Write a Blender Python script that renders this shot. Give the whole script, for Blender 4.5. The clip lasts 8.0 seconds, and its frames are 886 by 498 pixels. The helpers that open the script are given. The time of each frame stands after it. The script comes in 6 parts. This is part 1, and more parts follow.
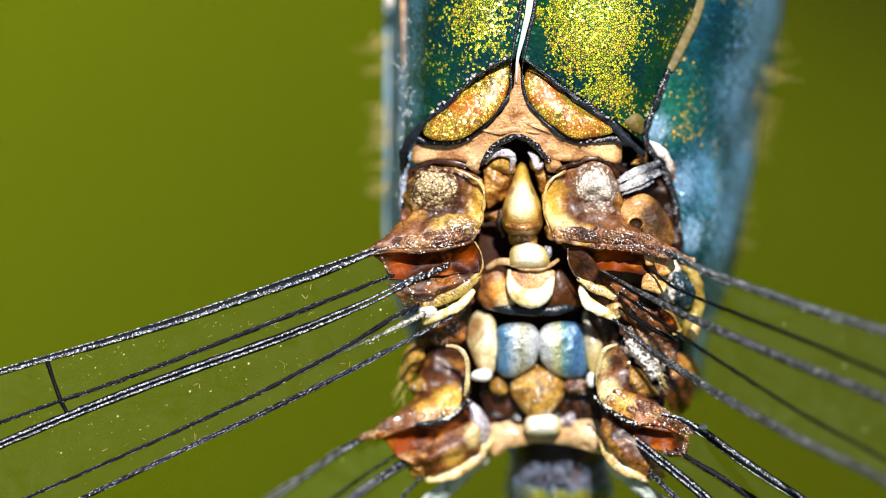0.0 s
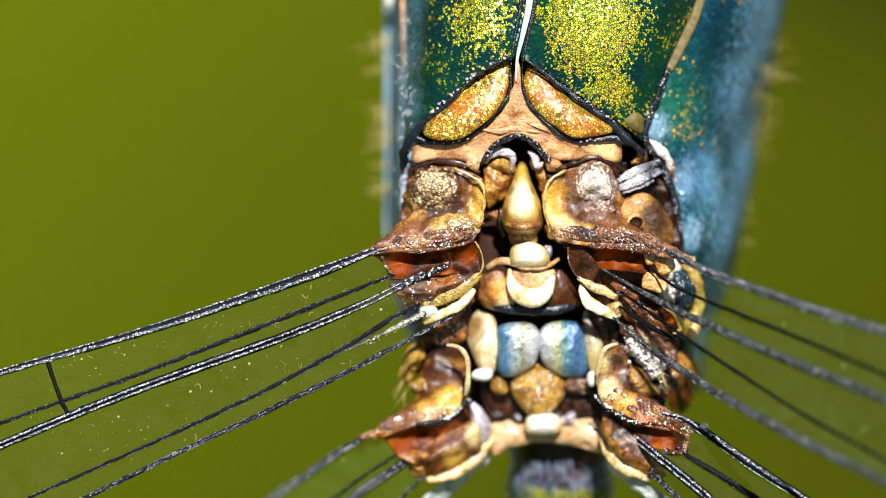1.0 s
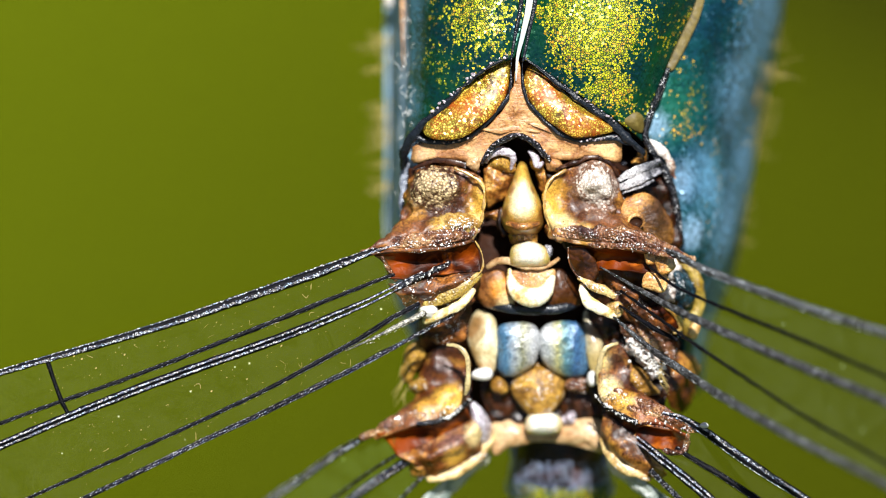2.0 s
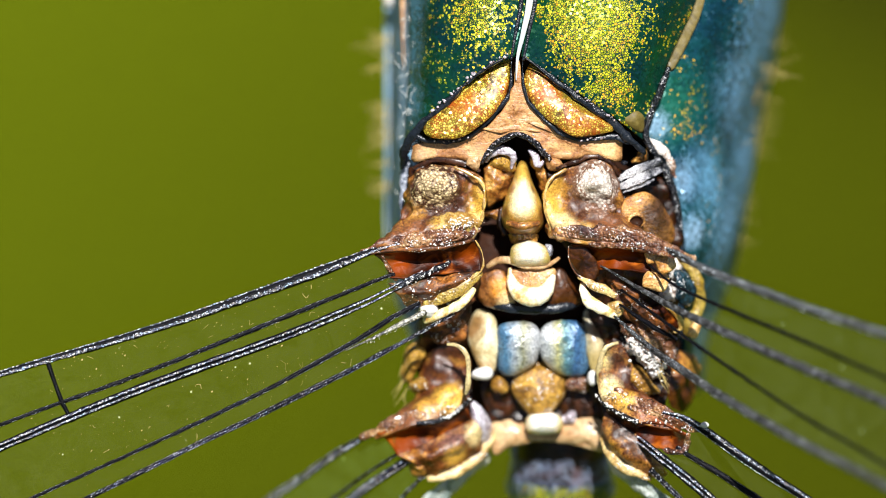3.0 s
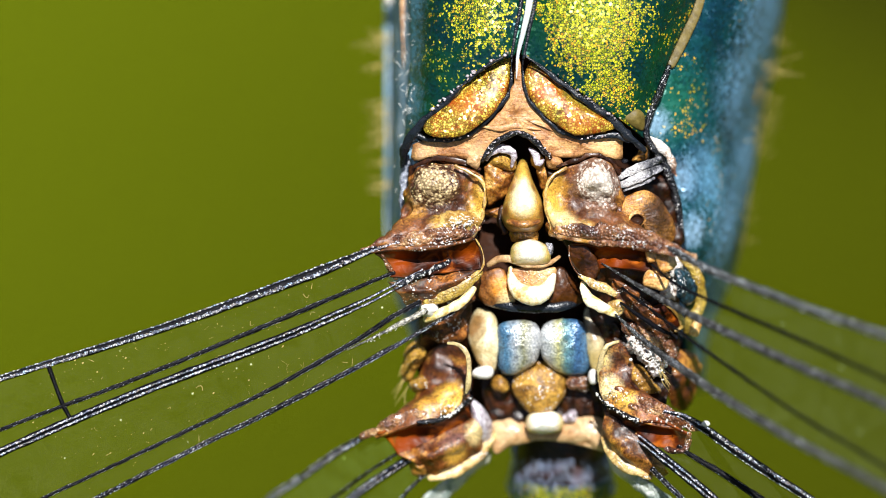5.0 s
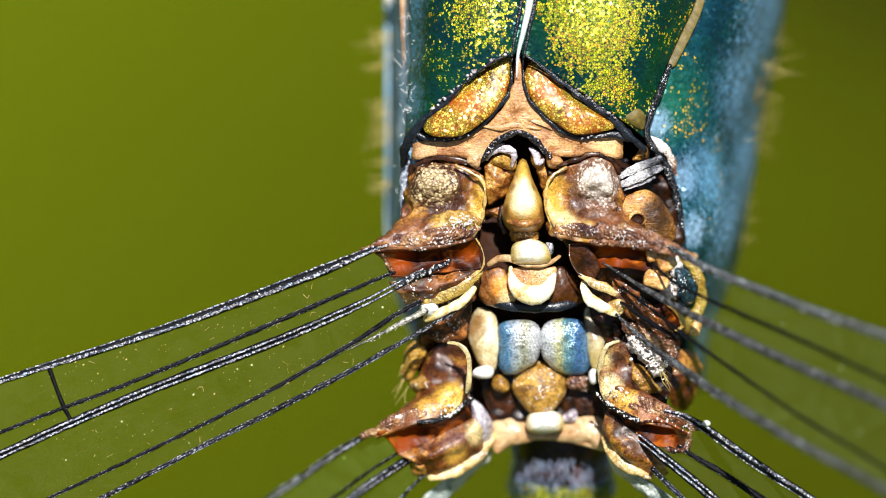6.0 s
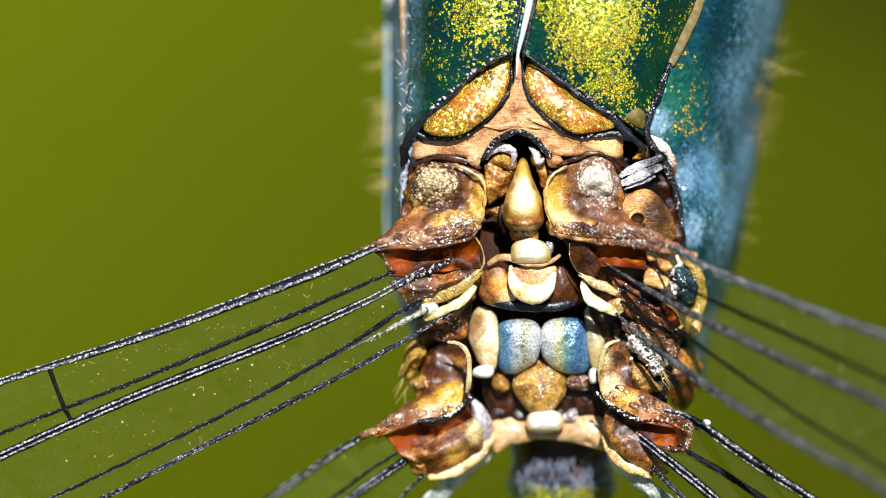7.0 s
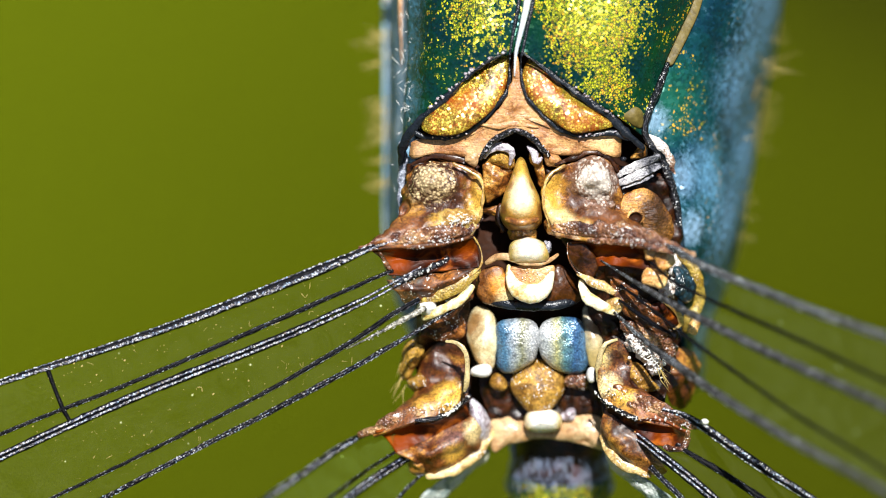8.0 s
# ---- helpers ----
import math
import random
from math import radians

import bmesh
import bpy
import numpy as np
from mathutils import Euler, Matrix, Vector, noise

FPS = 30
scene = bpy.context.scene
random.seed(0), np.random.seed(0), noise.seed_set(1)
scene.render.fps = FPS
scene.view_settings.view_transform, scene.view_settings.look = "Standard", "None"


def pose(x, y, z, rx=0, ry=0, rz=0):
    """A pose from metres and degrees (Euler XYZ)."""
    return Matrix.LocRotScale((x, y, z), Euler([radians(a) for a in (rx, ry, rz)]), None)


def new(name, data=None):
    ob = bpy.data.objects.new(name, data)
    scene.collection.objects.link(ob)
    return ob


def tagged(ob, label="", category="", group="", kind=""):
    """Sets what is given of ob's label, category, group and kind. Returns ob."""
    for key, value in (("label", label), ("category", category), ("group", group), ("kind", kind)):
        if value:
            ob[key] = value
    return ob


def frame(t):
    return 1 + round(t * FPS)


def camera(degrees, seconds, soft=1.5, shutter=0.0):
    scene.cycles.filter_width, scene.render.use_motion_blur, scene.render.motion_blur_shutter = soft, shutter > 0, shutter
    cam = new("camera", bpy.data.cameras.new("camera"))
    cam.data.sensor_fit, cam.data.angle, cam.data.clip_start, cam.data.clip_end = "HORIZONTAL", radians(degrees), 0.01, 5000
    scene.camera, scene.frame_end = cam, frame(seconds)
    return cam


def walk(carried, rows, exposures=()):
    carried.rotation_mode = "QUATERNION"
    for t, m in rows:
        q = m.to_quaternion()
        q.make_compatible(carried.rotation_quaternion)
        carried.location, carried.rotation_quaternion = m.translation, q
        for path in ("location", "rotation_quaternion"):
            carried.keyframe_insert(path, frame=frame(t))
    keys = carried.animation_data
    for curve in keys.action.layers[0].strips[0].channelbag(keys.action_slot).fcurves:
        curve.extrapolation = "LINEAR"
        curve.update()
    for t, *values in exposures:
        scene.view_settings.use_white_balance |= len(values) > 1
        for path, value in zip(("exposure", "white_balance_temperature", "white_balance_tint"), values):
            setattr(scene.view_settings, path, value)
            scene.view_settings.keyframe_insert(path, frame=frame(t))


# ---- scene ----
# A damselfly's back, a few millimetres across, seen through a macro lens. The body is built in
# millimetres in its own space: x across, y towards the head, z out of the back towards the lens.
MM = 0.001
REACH = 60.0          # lens to back, millimetres
TILT = 40.0            # the lens looks down by this angle
BODY = Matrix.Rotation(radians(90 - TILT), 4, "X")


def eye(grow, lean, dx, dy):
    """Pose of the lens: grow > 1 is nearer, dx and dy shift it over the back (millimetres)."""
    return BODY @ pose(dx * MM, dy * MM, REACH / grow * MM, 0, 0, lean)


def drop(x, y):
    """How much deeper the base of the lowered hind wing and the abdomen lie (millimetres)."""
    if x > 0.45:
        return 0.2 if y < -1.9 and x < 1.36 else 0.0
    return 0.32 if y < -1.2 or y < -0.95 and x < 0.12 else 0.0


def sunk(point, depth):
    """The point moved away from the lens by that depth, along the line of sight."""
    x, y, z = point
    k = 1 + depth / (REACH - z)
    return x * k, y * k, z - depth


cam = camera(7.4759, 8.0, 0.9)
cam.data.dof.use_dof = True
cam.data.dof.focus_distance = 0.05988
cam.data.dof.aperture_fstop = 90
walk(cam, [
    (0.0, eye(1.0, 0, 0, 0)),
    (0.3, eye(1.0, -0.06, 0.001, -0.003)),
    (0.4, eye(1.0, -0.08, -0.0285, 0.0015)),
    (0.5, eye(1.0, -0.09, -0.0115, -0.032)),
    (0.6, eye(1.0, -0.11, -0.023, 0.011)),
    (0.7, eye(1.0, -0.12, -0.006, -0.0045)),
    (0.8, eye(1.0, -0.13, 0.004, -0.011)),
    (1.0, eye(1.0, -0.14, -0.002, -0.004)),
    (1.5, eye(1.0, -0.14, -0.003, -0.005)),
    (3.0, eye(1.0012, -0.16, -0.005, -0.013)),
    (3.5, eye(1.0017, -0.19, -0.0065, -0.015)),
    (4.0, eye(1.0022, -0.21, -0.007, -0.0165)),
    (4.5, eye(1.0028, -0.215, -0.007, -0.021)),
    (6.0, eye(1.0043, -0.24, -0.009, -0.028)),
    (6.5, eye(1.0045, -0.28, -0.010, -0.031)),
    (7.0, eye(1.0047, -0.27, -0.009, -0.0345)),
    (7.2, eye(1.0047, -0.27, -0.009, -0.033)),
    (7.4, eye(1.0048, -0.28, -0.010, -0.0275)),
    (7.5, eye(1.0048, -0.28, -0.0105, -0.010)),
    (7.6, eye(1.0048, -0.28, -0.009, -0.0315)),
    (7.8, eye(1.0050, -0.27, -0.001, -0.041)),
    (8.0, eye(1.0053, -0.26, 0.009, -0.042)),
])

# ---- light ----
SUN_IN_BODY = Vector((0.08, 0.46, 0.88)).normalized()
SUN = BODY.to_3x3() @ SUN_IN_BODY
world = bpy.data.worlds.new("sky")
scene.world = world
world.use_nodes = True
sky = world.node_tree.nodes.new("ShaderNodeTexSky")
sky.sky_type, sky.sun_disc = "NISHITA", False
sky.sun_elevation = math.asin(SUN.z)
sky.sun_rotation = math.atan2(SUN.x, SUN.y)
world.node_tree.links.new(sky.outputs[0], world.node_tree.nodes["Background"].inputs[0])
world.node_tree.nodes["Background"].inputs[1].default_value = 0.042
sun = new("sun", bpy.data.lights.new("sun", "SUN"))
sun.data.energy, sun.data.angle, sun.data.color = 5.0, radians(0.5), (1.0, 0.99, 0.975)
sun.rotation_mode = "QUATERNION"
sun.rotation_quaternion = SUN.to_track_quat("Z", "Y")
scene.view_settings.exposure = 0.6


# ---- materials ----
class Nodes:
    """A short hand for node materials on object coordinates in metres."""

    def __init__(self, name):
        self.mat = bpy.data.materials.new(name)
        self.mat.use_nodes = True
        self.tree = self.mat.node_tree
        self.bsdf = self.tree.nodes["Principled BSDF"]
        self.out = self.tree.nodes["Material Output"]
        self.where = self.add("ShaderNodeTexCoord").outputs["Object"]

    def add(self, kind, **values):
        node = self.tree.nodes.new(kind)
        for key, value in values.items():
            node.inputs[key.replace("_", " ")].default_value = value
        return node

    def link(self, a, b):
        self.tree.links.new(a, b)

    def noise(self, scale, detail=4.0, rough=0.55, warp=0.0):
        node = self.add("ShaderNodeTexNoise", Scale=scale, Detail=detail, Roughness=rough, Distortion=warp)
        self.link(self.where, node.inputs["Vector"])
        return node.outputs["Fac"]

    def cells(self, scale, feature="F1"):
        node = self.add("ShaderNodeTexVoronoi", Scale=scale)
        node.feature = feature
        self.link(self.where, node.inputs["Vector"])
        return node

    def ramp(self, fac, stops):
        node = self.add("ShaderNodeValToRGB")
        band = node.color_ramp
        while len(band.elements) < len(stops):
            band.elements.new(0.5)
        for e, (at, c) in zip(band.elements, stops):
            e.position, e.color = at, (*c, 1) if len(c) == 3 else c
        self.link(fac, node.inputs["Fac"])
        return node.outputs["Color"]

    def mix(self, fac, a, b, how="MIX"):
        node = self.tree.nodes.new("ShaderNodeMix")
        node.data_type, node.blend_type = "RGBA", how
        for value, socket in ((fac, node.inputs[0]), (a, node.inputs[6]), (b, node.inputs[7])):
            if isinstance(value, bpy.types.NodeSocket):
                self.link(value, socket)
            else:
                socket.default_value = value if isinstance(value, float) else (*value, 1)
        return node.outputs[2]

    def maths(self, how, a, b=0.0, clamp=False):
        node = self.tree.nodes.new("ShaderNodeMath")
        node.operation, node.use_clamp = how, clamp
        for value, socket in ((a, node.inputs[0]), (b, node.inputs[1])):
            if isinstance(value, bpy.types.NodeSocket):
                self.link(value, socket)
            else:
                socket.default_value = value
        return node.outputs[0]

    def axis(self, i):
        node = self.add("ShaderNodeSeparateXYZ")
        self.link(self.where, node.inputs[0])
        return node.outputs[i]

    def bump(self, height, depth, under=None):
        node = self.add("ShaderNodeBump", Strength=1.0, Distance=depth)
        self.link(height, node.inputs["Height"])
        if under:
            self.link(under, node.inputs["Normal"])
        return node.outputs[0]

    def facets(self, colour, amount):
        """Tilts the surface of each cell its own way."""
        lean = self.tree.nodes.new("ShaderNodeVectorMath")
        lean.operation = "MULTIPLY_ADD"
        self.link(colour, lean.inputs[0])
        lean.inputs[1].default_value = (amount,) * 3
        lean.inputs[2].default_value = (-amount / 2,) * 3
        add = self.tree.nodes.new("ShaderNodeVectorMath")
        add.operation = "ADD"
        self.link(lean.outputs[0], add.inputs[0])
        self.link(self.add("ShaderNodeNewGeometry").outputs["Normal"], add.inputs[1])
        unit = self.tree.nodes.new("ShaderNodeVectorMath")
        unit.operation = "NORMALIZE"
        self.link(add.outputs[0], unit.inputs[0])
        return unit.outputs[0]

    def finish(self, colour=None, rough=0.4, metal=0.0, normal=None, **more):
        for value, key in ((colour, "Base Color"), (rough, "Roughness"), (metal, "Metallic"), (normal, "Normal")):
            if isinstance(value, bpy.types.NodeSocket):
                self.link(value, self.bsdf.inputs[key])
            elif value is not None:
                self.bsdf.inputs[key].default_value = (*value, 1) if key == "Base Color" else value
        for key, value in more.items():
            self.bsdf.inputs[key.replace("_", " ")].default_value = value
        return self.mat


def flaked(name, ground, sheen, stops, tilt=0.5, cell=34000, rough=0.30, zone=2300, share=0.5, metal=0.9, hearts=(), blush=0.0, clouds=(), glaze=0.0, dot=(0.03, 0.20), patchy=0.8):
    """Metallic cuticle: dark ground set with tiny tilted scales; share is how much of it they cover."""
    n = Nodes(name)
    v = n.cells(cell)
    pick = n.add("ShaderNodeSeparateColor")
    n.link(v.outputs["Color"], pick.inputs[0])
    area = n.ramp(n.noise(zone, 4, 0.6, 0.6), [(0.34, (0, 0, 0)), (0.66, (1, 1, 1))])
    chance = n.maths("ADD", n.maths("MULTIPLY", area, patchy), n.maths("MULTIPLY", pick.outputs[1], 0.75))
    for x, y, z, reach, much in hearts:
        far = n.add("ShaderNodeVectorMath")
        far.operation = "DISTANCE"
        n.link(n.where, far.inputs[0])
        far.inputs[1].default_value = (x * MM, y * MM, z * MM)
        near = n.ramp(n.maths("DIVIDE", far.outputs["Value"], reach * MM), [(0.25, (1, 1, 1)), (1.0, (0, 0, 0))])
        chance = n.maths("ADD", chance, n.maths("MULTIPLY", near, much))
    there = n.ramp(n.maths("MULTIPLY", chance, 0.65), [(0.98 - share, (0, 0, 0)), (1.06 - share, (1, 1, 1))])
    shape = n.ramp(n.cells(cell, "DISTANCE_TO_EDGE").outputs["Distance"], [(dot[0], (0, 0, 0)), (dot[1], (1, 1, 1))])
    fleck = n.maths("MULTIPLY", there, shape)
    below = n.mix(n.ramp(n.maths("ADD", n.maths("MULTIPLY", n.noise(1500, 4, 0.6), 0.6), n.maths("MULTIPLY", area, 0.4)), [(0.35, (0, 0, 0)), (0.65, (1, 1, 1))]), ground, sheen)
    below = n.mix(n.ramp(n.noise(60000, 2), [(0.3, (0, 0, 0)), (0.8, (0.6, 0.6, 0.6))]), below, sheen)
    hue = n.maths("ADD", n.maths("MULTIPLY", pick.outputs[2], 0.75), n.maths("SUBTRACT", n.maths("MULTIPLY", n.noise(zone * 0.8, 3, 0.55, 0.5), 0.9), 0.32), True)
    scales = n.mix(0.8, n.ramp(hue, stops), n.ramp(pick.outputs[0], [(0.0, (0.36, 0.42, 0.30)), (0.5, (1.05, 1.08, 1.0)), (1.0, (1.6, 1.6, 1.5))]), "MULTIPLY")
    colour = n.mix(fleck, below, scales)
    if blush:
        red = n.ramp(n.noise(3400, 4, 0.65, 0.8), [(0.46, (0, 0, 0)), (0.60, (1, 1, 1))])
        colour = n.mix(n.maths("MULTIPLY", n.maths("MULTIPLY", red, blush), n.maths("SUBTRACT", 1.4, fleck), True), colour, (0.40, 0.075, 0.004))
    wisps = n.noise(15000, 7, 0.75, 1.2) if clouds else None
    for x, y, z, reach, tint, much in clouds:
        # patches of bloom with ragged edges
        far = n.add("ShaderNodeVectorMath")
        far.operation = "DISTANCE"
        n.link(n.where, far.inputs[0])
        far.inputs[1].default_value = (x * MM, y * MM, z * MM)
        away = n.maths("ADD", n.maths("DIVIDE", far.outputs["Value"], reach * MM), n.maths("MULTIPLY", n.maths("SUBTRACT", wisps, 0.5), 2.2))
        near = n.ramp(away, [(0.2, (much,) * 3), (1.0, (0, 0, 0))])
        colour = n.mix(near, colour, tint)
        metal = n.maths("MULTIPLY", n.maths("SUBTRACT", 1.0, near), metal)
    return n.finish(colour, rough, metal, n.facets(v.outputs["Color"], tilt), Coat_Weight=glaze, Coat_Roughness=0.34)


def cuticle(name, stops, patch=5200, grain=38000, rough=0.32, relief=6e-6, coat=0.3, thin=0.0, warp=1.2, bead=0.0, shine=0.7, wax=0.0, pores=0.35, fade=None, hump=None, lines=0.0, glaze=0.18, zones=(), grit=0.0):
    """Horny brown to cream skin: patches, mottling, pores, fine grain, lacquer-like gloss, specks of wax and painted
    glints.
    """
    n = Nodes(name)
    big = n.noise(patch, 5, 0.62, warp)
    middle = n.noise(grain * 0.3, 4, 0.65, 0.8)
    fine = n.noise(grain, 3, 0.7)
    tone = n.maths("ADD", n.maths("MULTIPLY", big, 0.70), n.maths("ADD", n.maths("MULTIPLY", middle, 0.20), n.maths("MULTIPLY", fine, 0.20)))
    colour = n.ramp(tone, stops)
    if fade:
        axis, start, end, other = fade
        way = n.maths("DIVIDE", n.maths("SUBTRACT", n.axis(axis), start * MM), (end - start) * MM)
        way = n.maths("ADD", way, n.maths("MULTIPLY", n.maths("SUBTRACT", middle, 0.5), 0.7))
        colour = n.mix(n.ramp(way, [(0.0, (0, 0, 0)), (1.0, (1, 1, 1))]), colour, other)
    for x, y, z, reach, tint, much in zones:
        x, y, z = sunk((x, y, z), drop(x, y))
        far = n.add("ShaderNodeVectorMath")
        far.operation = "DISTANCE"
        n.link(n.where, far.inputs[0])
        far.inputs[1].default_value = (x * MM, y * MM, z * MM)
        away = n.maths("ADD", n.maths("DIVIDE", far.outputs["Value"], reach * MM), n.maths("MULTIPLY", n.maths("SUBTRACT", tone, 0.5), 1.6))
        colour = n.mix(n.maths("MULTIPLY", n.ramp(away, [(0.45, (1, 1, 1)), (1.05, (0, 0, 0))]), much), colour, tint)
    pit = n.cells(grain * 0.55)
    colour = n.mix(pores, colour, n.ramp(pit.outputs["Distance"], [(0.05, (0.25, 0.22, 0.2)), (0.32, (1, 1, 1))]), "MULTIPLY")
    if grit:
        speck = n.add("ShaderNodeSeparateColor")
        n.link(n.cells(82000).outputs["Color"], speck.inputs[0])
        uneven = n.maths("ADD", speck.outputs[0], n.maths("MULTIPLY", n.maths("SUBTRACT", n.noise(16000, 4, 0.7), 0.5), 1.4))
        colour = n.mix(grit, colour, n.ramp(uneven, [(0.10, (0.10, 0.07, 0.06)), (0.50, (1.0, 0.94, 0.86)), (1.0, (1.7, 1.6, 1.45))]), "MULTIPLY")
    height = n.maths("ADD", n.maths("MULTIPLY", n.noise(patch * 2.2, 5, 0.6), 0.6), n.maths("ADD", n.maths("MULTIPLY", fine, 0.5), n.maths("MULTIPLY", middle, 0.8)))
    if bead:
        height = n.maths("SUBTRACT", height, n.maths("MULTIPLY", n.cells(grain * 0.9).outputs["Distance"], bead))
    if lines:
        stretch = n.add("ShaderNodeMapping", Scale=(0.22, 1.6, 1.0))
        n.link(n.where, stretch.inputs["Vector"])
        grain_lines = n.noise(30000, 3, 0.6, 0.6)
        n.link(stretch.outputs[0], grain_lines.node.inputs["Vector"])
        height = n.maths("ADD", height, n.maths("MULTIPLY", grain_lines, lines))
    if hump:
        x, y, z, reach, dark, pale, pits, full, soft = hump
        far = n.add("ShaderNodeVectorMath")
        far.operation = "DISTANCE"
        n.link(n.where, far.inputs[0])
        far.inputs[1].default_value = (x * MM, y * MM, z * MM)
        beads = n.cells(38000)
        pick = n.add("ShaderNodeSeparateColor")
        n.link(beads.outputs["Color"], pick.inputs[0])
        away = n.maths("ADD", n.maths("DIVIDE", far.outputs["Value"], reach * MM), n.maths("MULTIPLY", n.maths("SUBTRACT", middle, 0.5), 0.9))
        core = n.ramp(away, [(0.35, (1, 1, 1)), (1.0, (0, 0, 0))])
        lit = n.maths("ADD", n.maths("MULTIPLY", core, full), n.maths("SUBTRACT", pick.outputs[1], 1.0))
        lit = n.maths("ADD", lit, n.maths("MULTIPLY", n.maths("SUBTRACT", n.noise(5200, 4, 0.6, 0.8), 0.5), 1.4))
        grains = n.ramp(lit, [(0.0, dark), (0.35 + 0.4 * soft, pale)])
        grains = n.mix(1.0 - 0.6 * soft, grains, n.ramp(beads.outputs["Distance"], [(0.30, (1, 1, 1)), (0.62, (0.12, 0.07, 0.05))]), "MULTIPLY")
        near = n.ramp(away, [(0.75, (1, 1, 1)), (1.15, (0, 0, 0))])
        colour = n.mix(near, colour, grains)
        height = n.maths("SUBTRACT", height, n.maths("MULTIPLY", n.maths("MULTIPLY", beads.outputs["Distance"], pits), near))
    # white cells: specks of wax, and sun glints put into the colour
    if wax:
        pick = n.add("ShaderNodeSeparateColor")
        n.link(n.cells(95000).outputs["Color"], pick.inputs[0])
        streak = n.maths("ADD", pick.outputs[0], n.maths("MULTIPLY", n.maths("SUBTRACT", n.noise(9000, 3), 0.5), 0.9))
        colour = n.mix(n.ramp(streak, [(1 - wax, (0, 0, 0)), (1.03 - wax, (1, 1, 1))]), colour, (0.80, 0.79, 0.78))
    gloss = n.ramp(middle, [(0.3, (rough * 0.6,) * 3), (0.7, (min(1, rough * 1.5),) * 3)])
    return n.finish(colour, gloss, 0.0, n.bump(height, relief), Coat_Weight=coat, Coat_Roughness=glaze, Specular_IOR_Level=shine,
                    Subsurface_Weight=thin, Subsurface_Scale=0.00006)


SLATE = (0.070, 0.20, 0.30)
GREEN_FLAKE = flaked("green_flakes", (0.001, 0.030, 0.050), (0.004, 0.075, 0.026), [
    (0.0, (0.05, 0.36, 0.03)), (0.10, (0.46, 0.60, 0.015)), (0.26, (0.97, 0.90, 0.03)), (0.66, (0.99, 0.84, 0.04)), (0.86, (0.98, 0.46, 0.02))], cell=47000, share=0.47, dot=(0.05, 0.20), metal=0.5, tilt=0.42, rough=0.32,
    patchy=0.40,
    hearts=((1.28, 2.30, 0.15, 0.72, 0.66), (1.34, 1.75, 0.12, 0.60, 0.64), (1.50, 1.36, 0.0, 0.26, 0.55), (1.26, 1.52, 0.05, 0.12, -0.3), (1.76, 1.58, -0.1, 0.36, -0.22), (0.36, 2.35, 0.0, 0.50, 0.56), (0.34, 1.95, -0.05, 0.40, 0.42), (1.00, -2.28, -1.24, 0.42, 0.5),
            (0.84, 2.75, 0.05, 0.22, -0.9), (0.84, 2.30, 0.05, 0.20, -0.9), (0.76, 1.86, 0.05, 0.20, -0.9), (-0.28, 2.6, -0.6, 0.34, -0.9), (-0.29, 2.0, -0.6, 0.34, -0.9), (-0.26, 1.4, -0.4, 0.32, -0.7)),
    clouds=((-0.26, 2.65, -0.6, 0.34, SLATE, 0.85), (-0.27, 2.2, -0.6, 0.34, SLATE, 0.85), (-0.29, 1.75, -0.6, 0.34, SLATE, 0.85), (-0.31, 1.3, -0.55, 0.34, SLATE, 0.85)))
GOLD_FLAKE = flaked("gold_flakes", (0.060, 0.034, 0.003), (0.28, 0.150, 0.010), [
    (0.0, (0.66, 0.24, 0.02)), (0.25, (1.0, 0.80, 0.12)), (0.7, (1.0, 0.72, 0.08)), (1.0, (0.80, 0.24, 0.02))], cell=46000, zone=4200, share=0.74, tilt=0.55, metal=0.45, rough=0.30, blush=0.7, glaze=0.4, dot=(0.03, 0.26),
    clouds=((0.21, 1.26, 0.0, 0.20, (0.50, 0.12, 0.006), 0.7), (0.93, 1.36, 0.03, 0.18, (0.46, 0.10, 0.006), 0.8), (1.18, 1.10, 0.0, 0.20, (0.46, 0.10, 0.006), 0.7), (1.12, 1.40, 0.03, 0.17, (0.06, 0.10, 0.008), 0.8), (1.28, 1.27, 0.0, 0.16, (0.06, 0.10, 0.008), 0.7)))
PALE_BLUE, DEEP_BLUE = (0.32, 0.50, 0.70), (0.16, 0.34, 0.54)
TEAL_FLAKE = flaked("teal_flakes", (0.002, 0.034, 0.070), (0.005, 0.085, 0.10), [
    (0.0, (0.20, 0.40, 0.06)), (0.4, (0.95, 0.62, 0.05)), (1.0, (1.0, 0.40, 0.03))], cell=30000, zone=2600, rough=0.40, share=0.19, metal=0.45, dot=(0.12, 0.26),
    hearts=((2.12, 1.25, -0.5, 0.36, 0.34), (2.45, 2.1, -0.7, 0.4, 0.3)),
    clouds=((2.0, 1.28, -0.45, 0.45, (0.016, 0.20, 0.075), 0.45), (2.95, 2.3, -1.9, 1.1, DEEP_BLUE, 0.85), (2.68, 0.75, -1.9, 0.75, DEEP_BLUE, 0.85), (2.52, 0.15, -1.3, 0.60, DEEP_BLUE, 0.85), (2.22, 0.14, -0.68, 0.20, PALE_BLUE, 0.75),
            (2.66, 1.45, -1.2, 0.62, DEEP_BLUE, 0.8), (2.78, 2.2, -1.2, 0.6, DEEP_BLUE, 0.8), (1.90, 1.08, -0.35, 0.18, PALE_BLUE, 0.65), (2.14, 0.60, -0.55, 0.24, PALE_BLUE, 0.5), (2.34, 0.62, -0.85, 0.48, (0.15, 0.37, 0.58), 0.7), (2.35, -0.7, -1.9, 0.7, DEEP_BLUE, 0.7)))
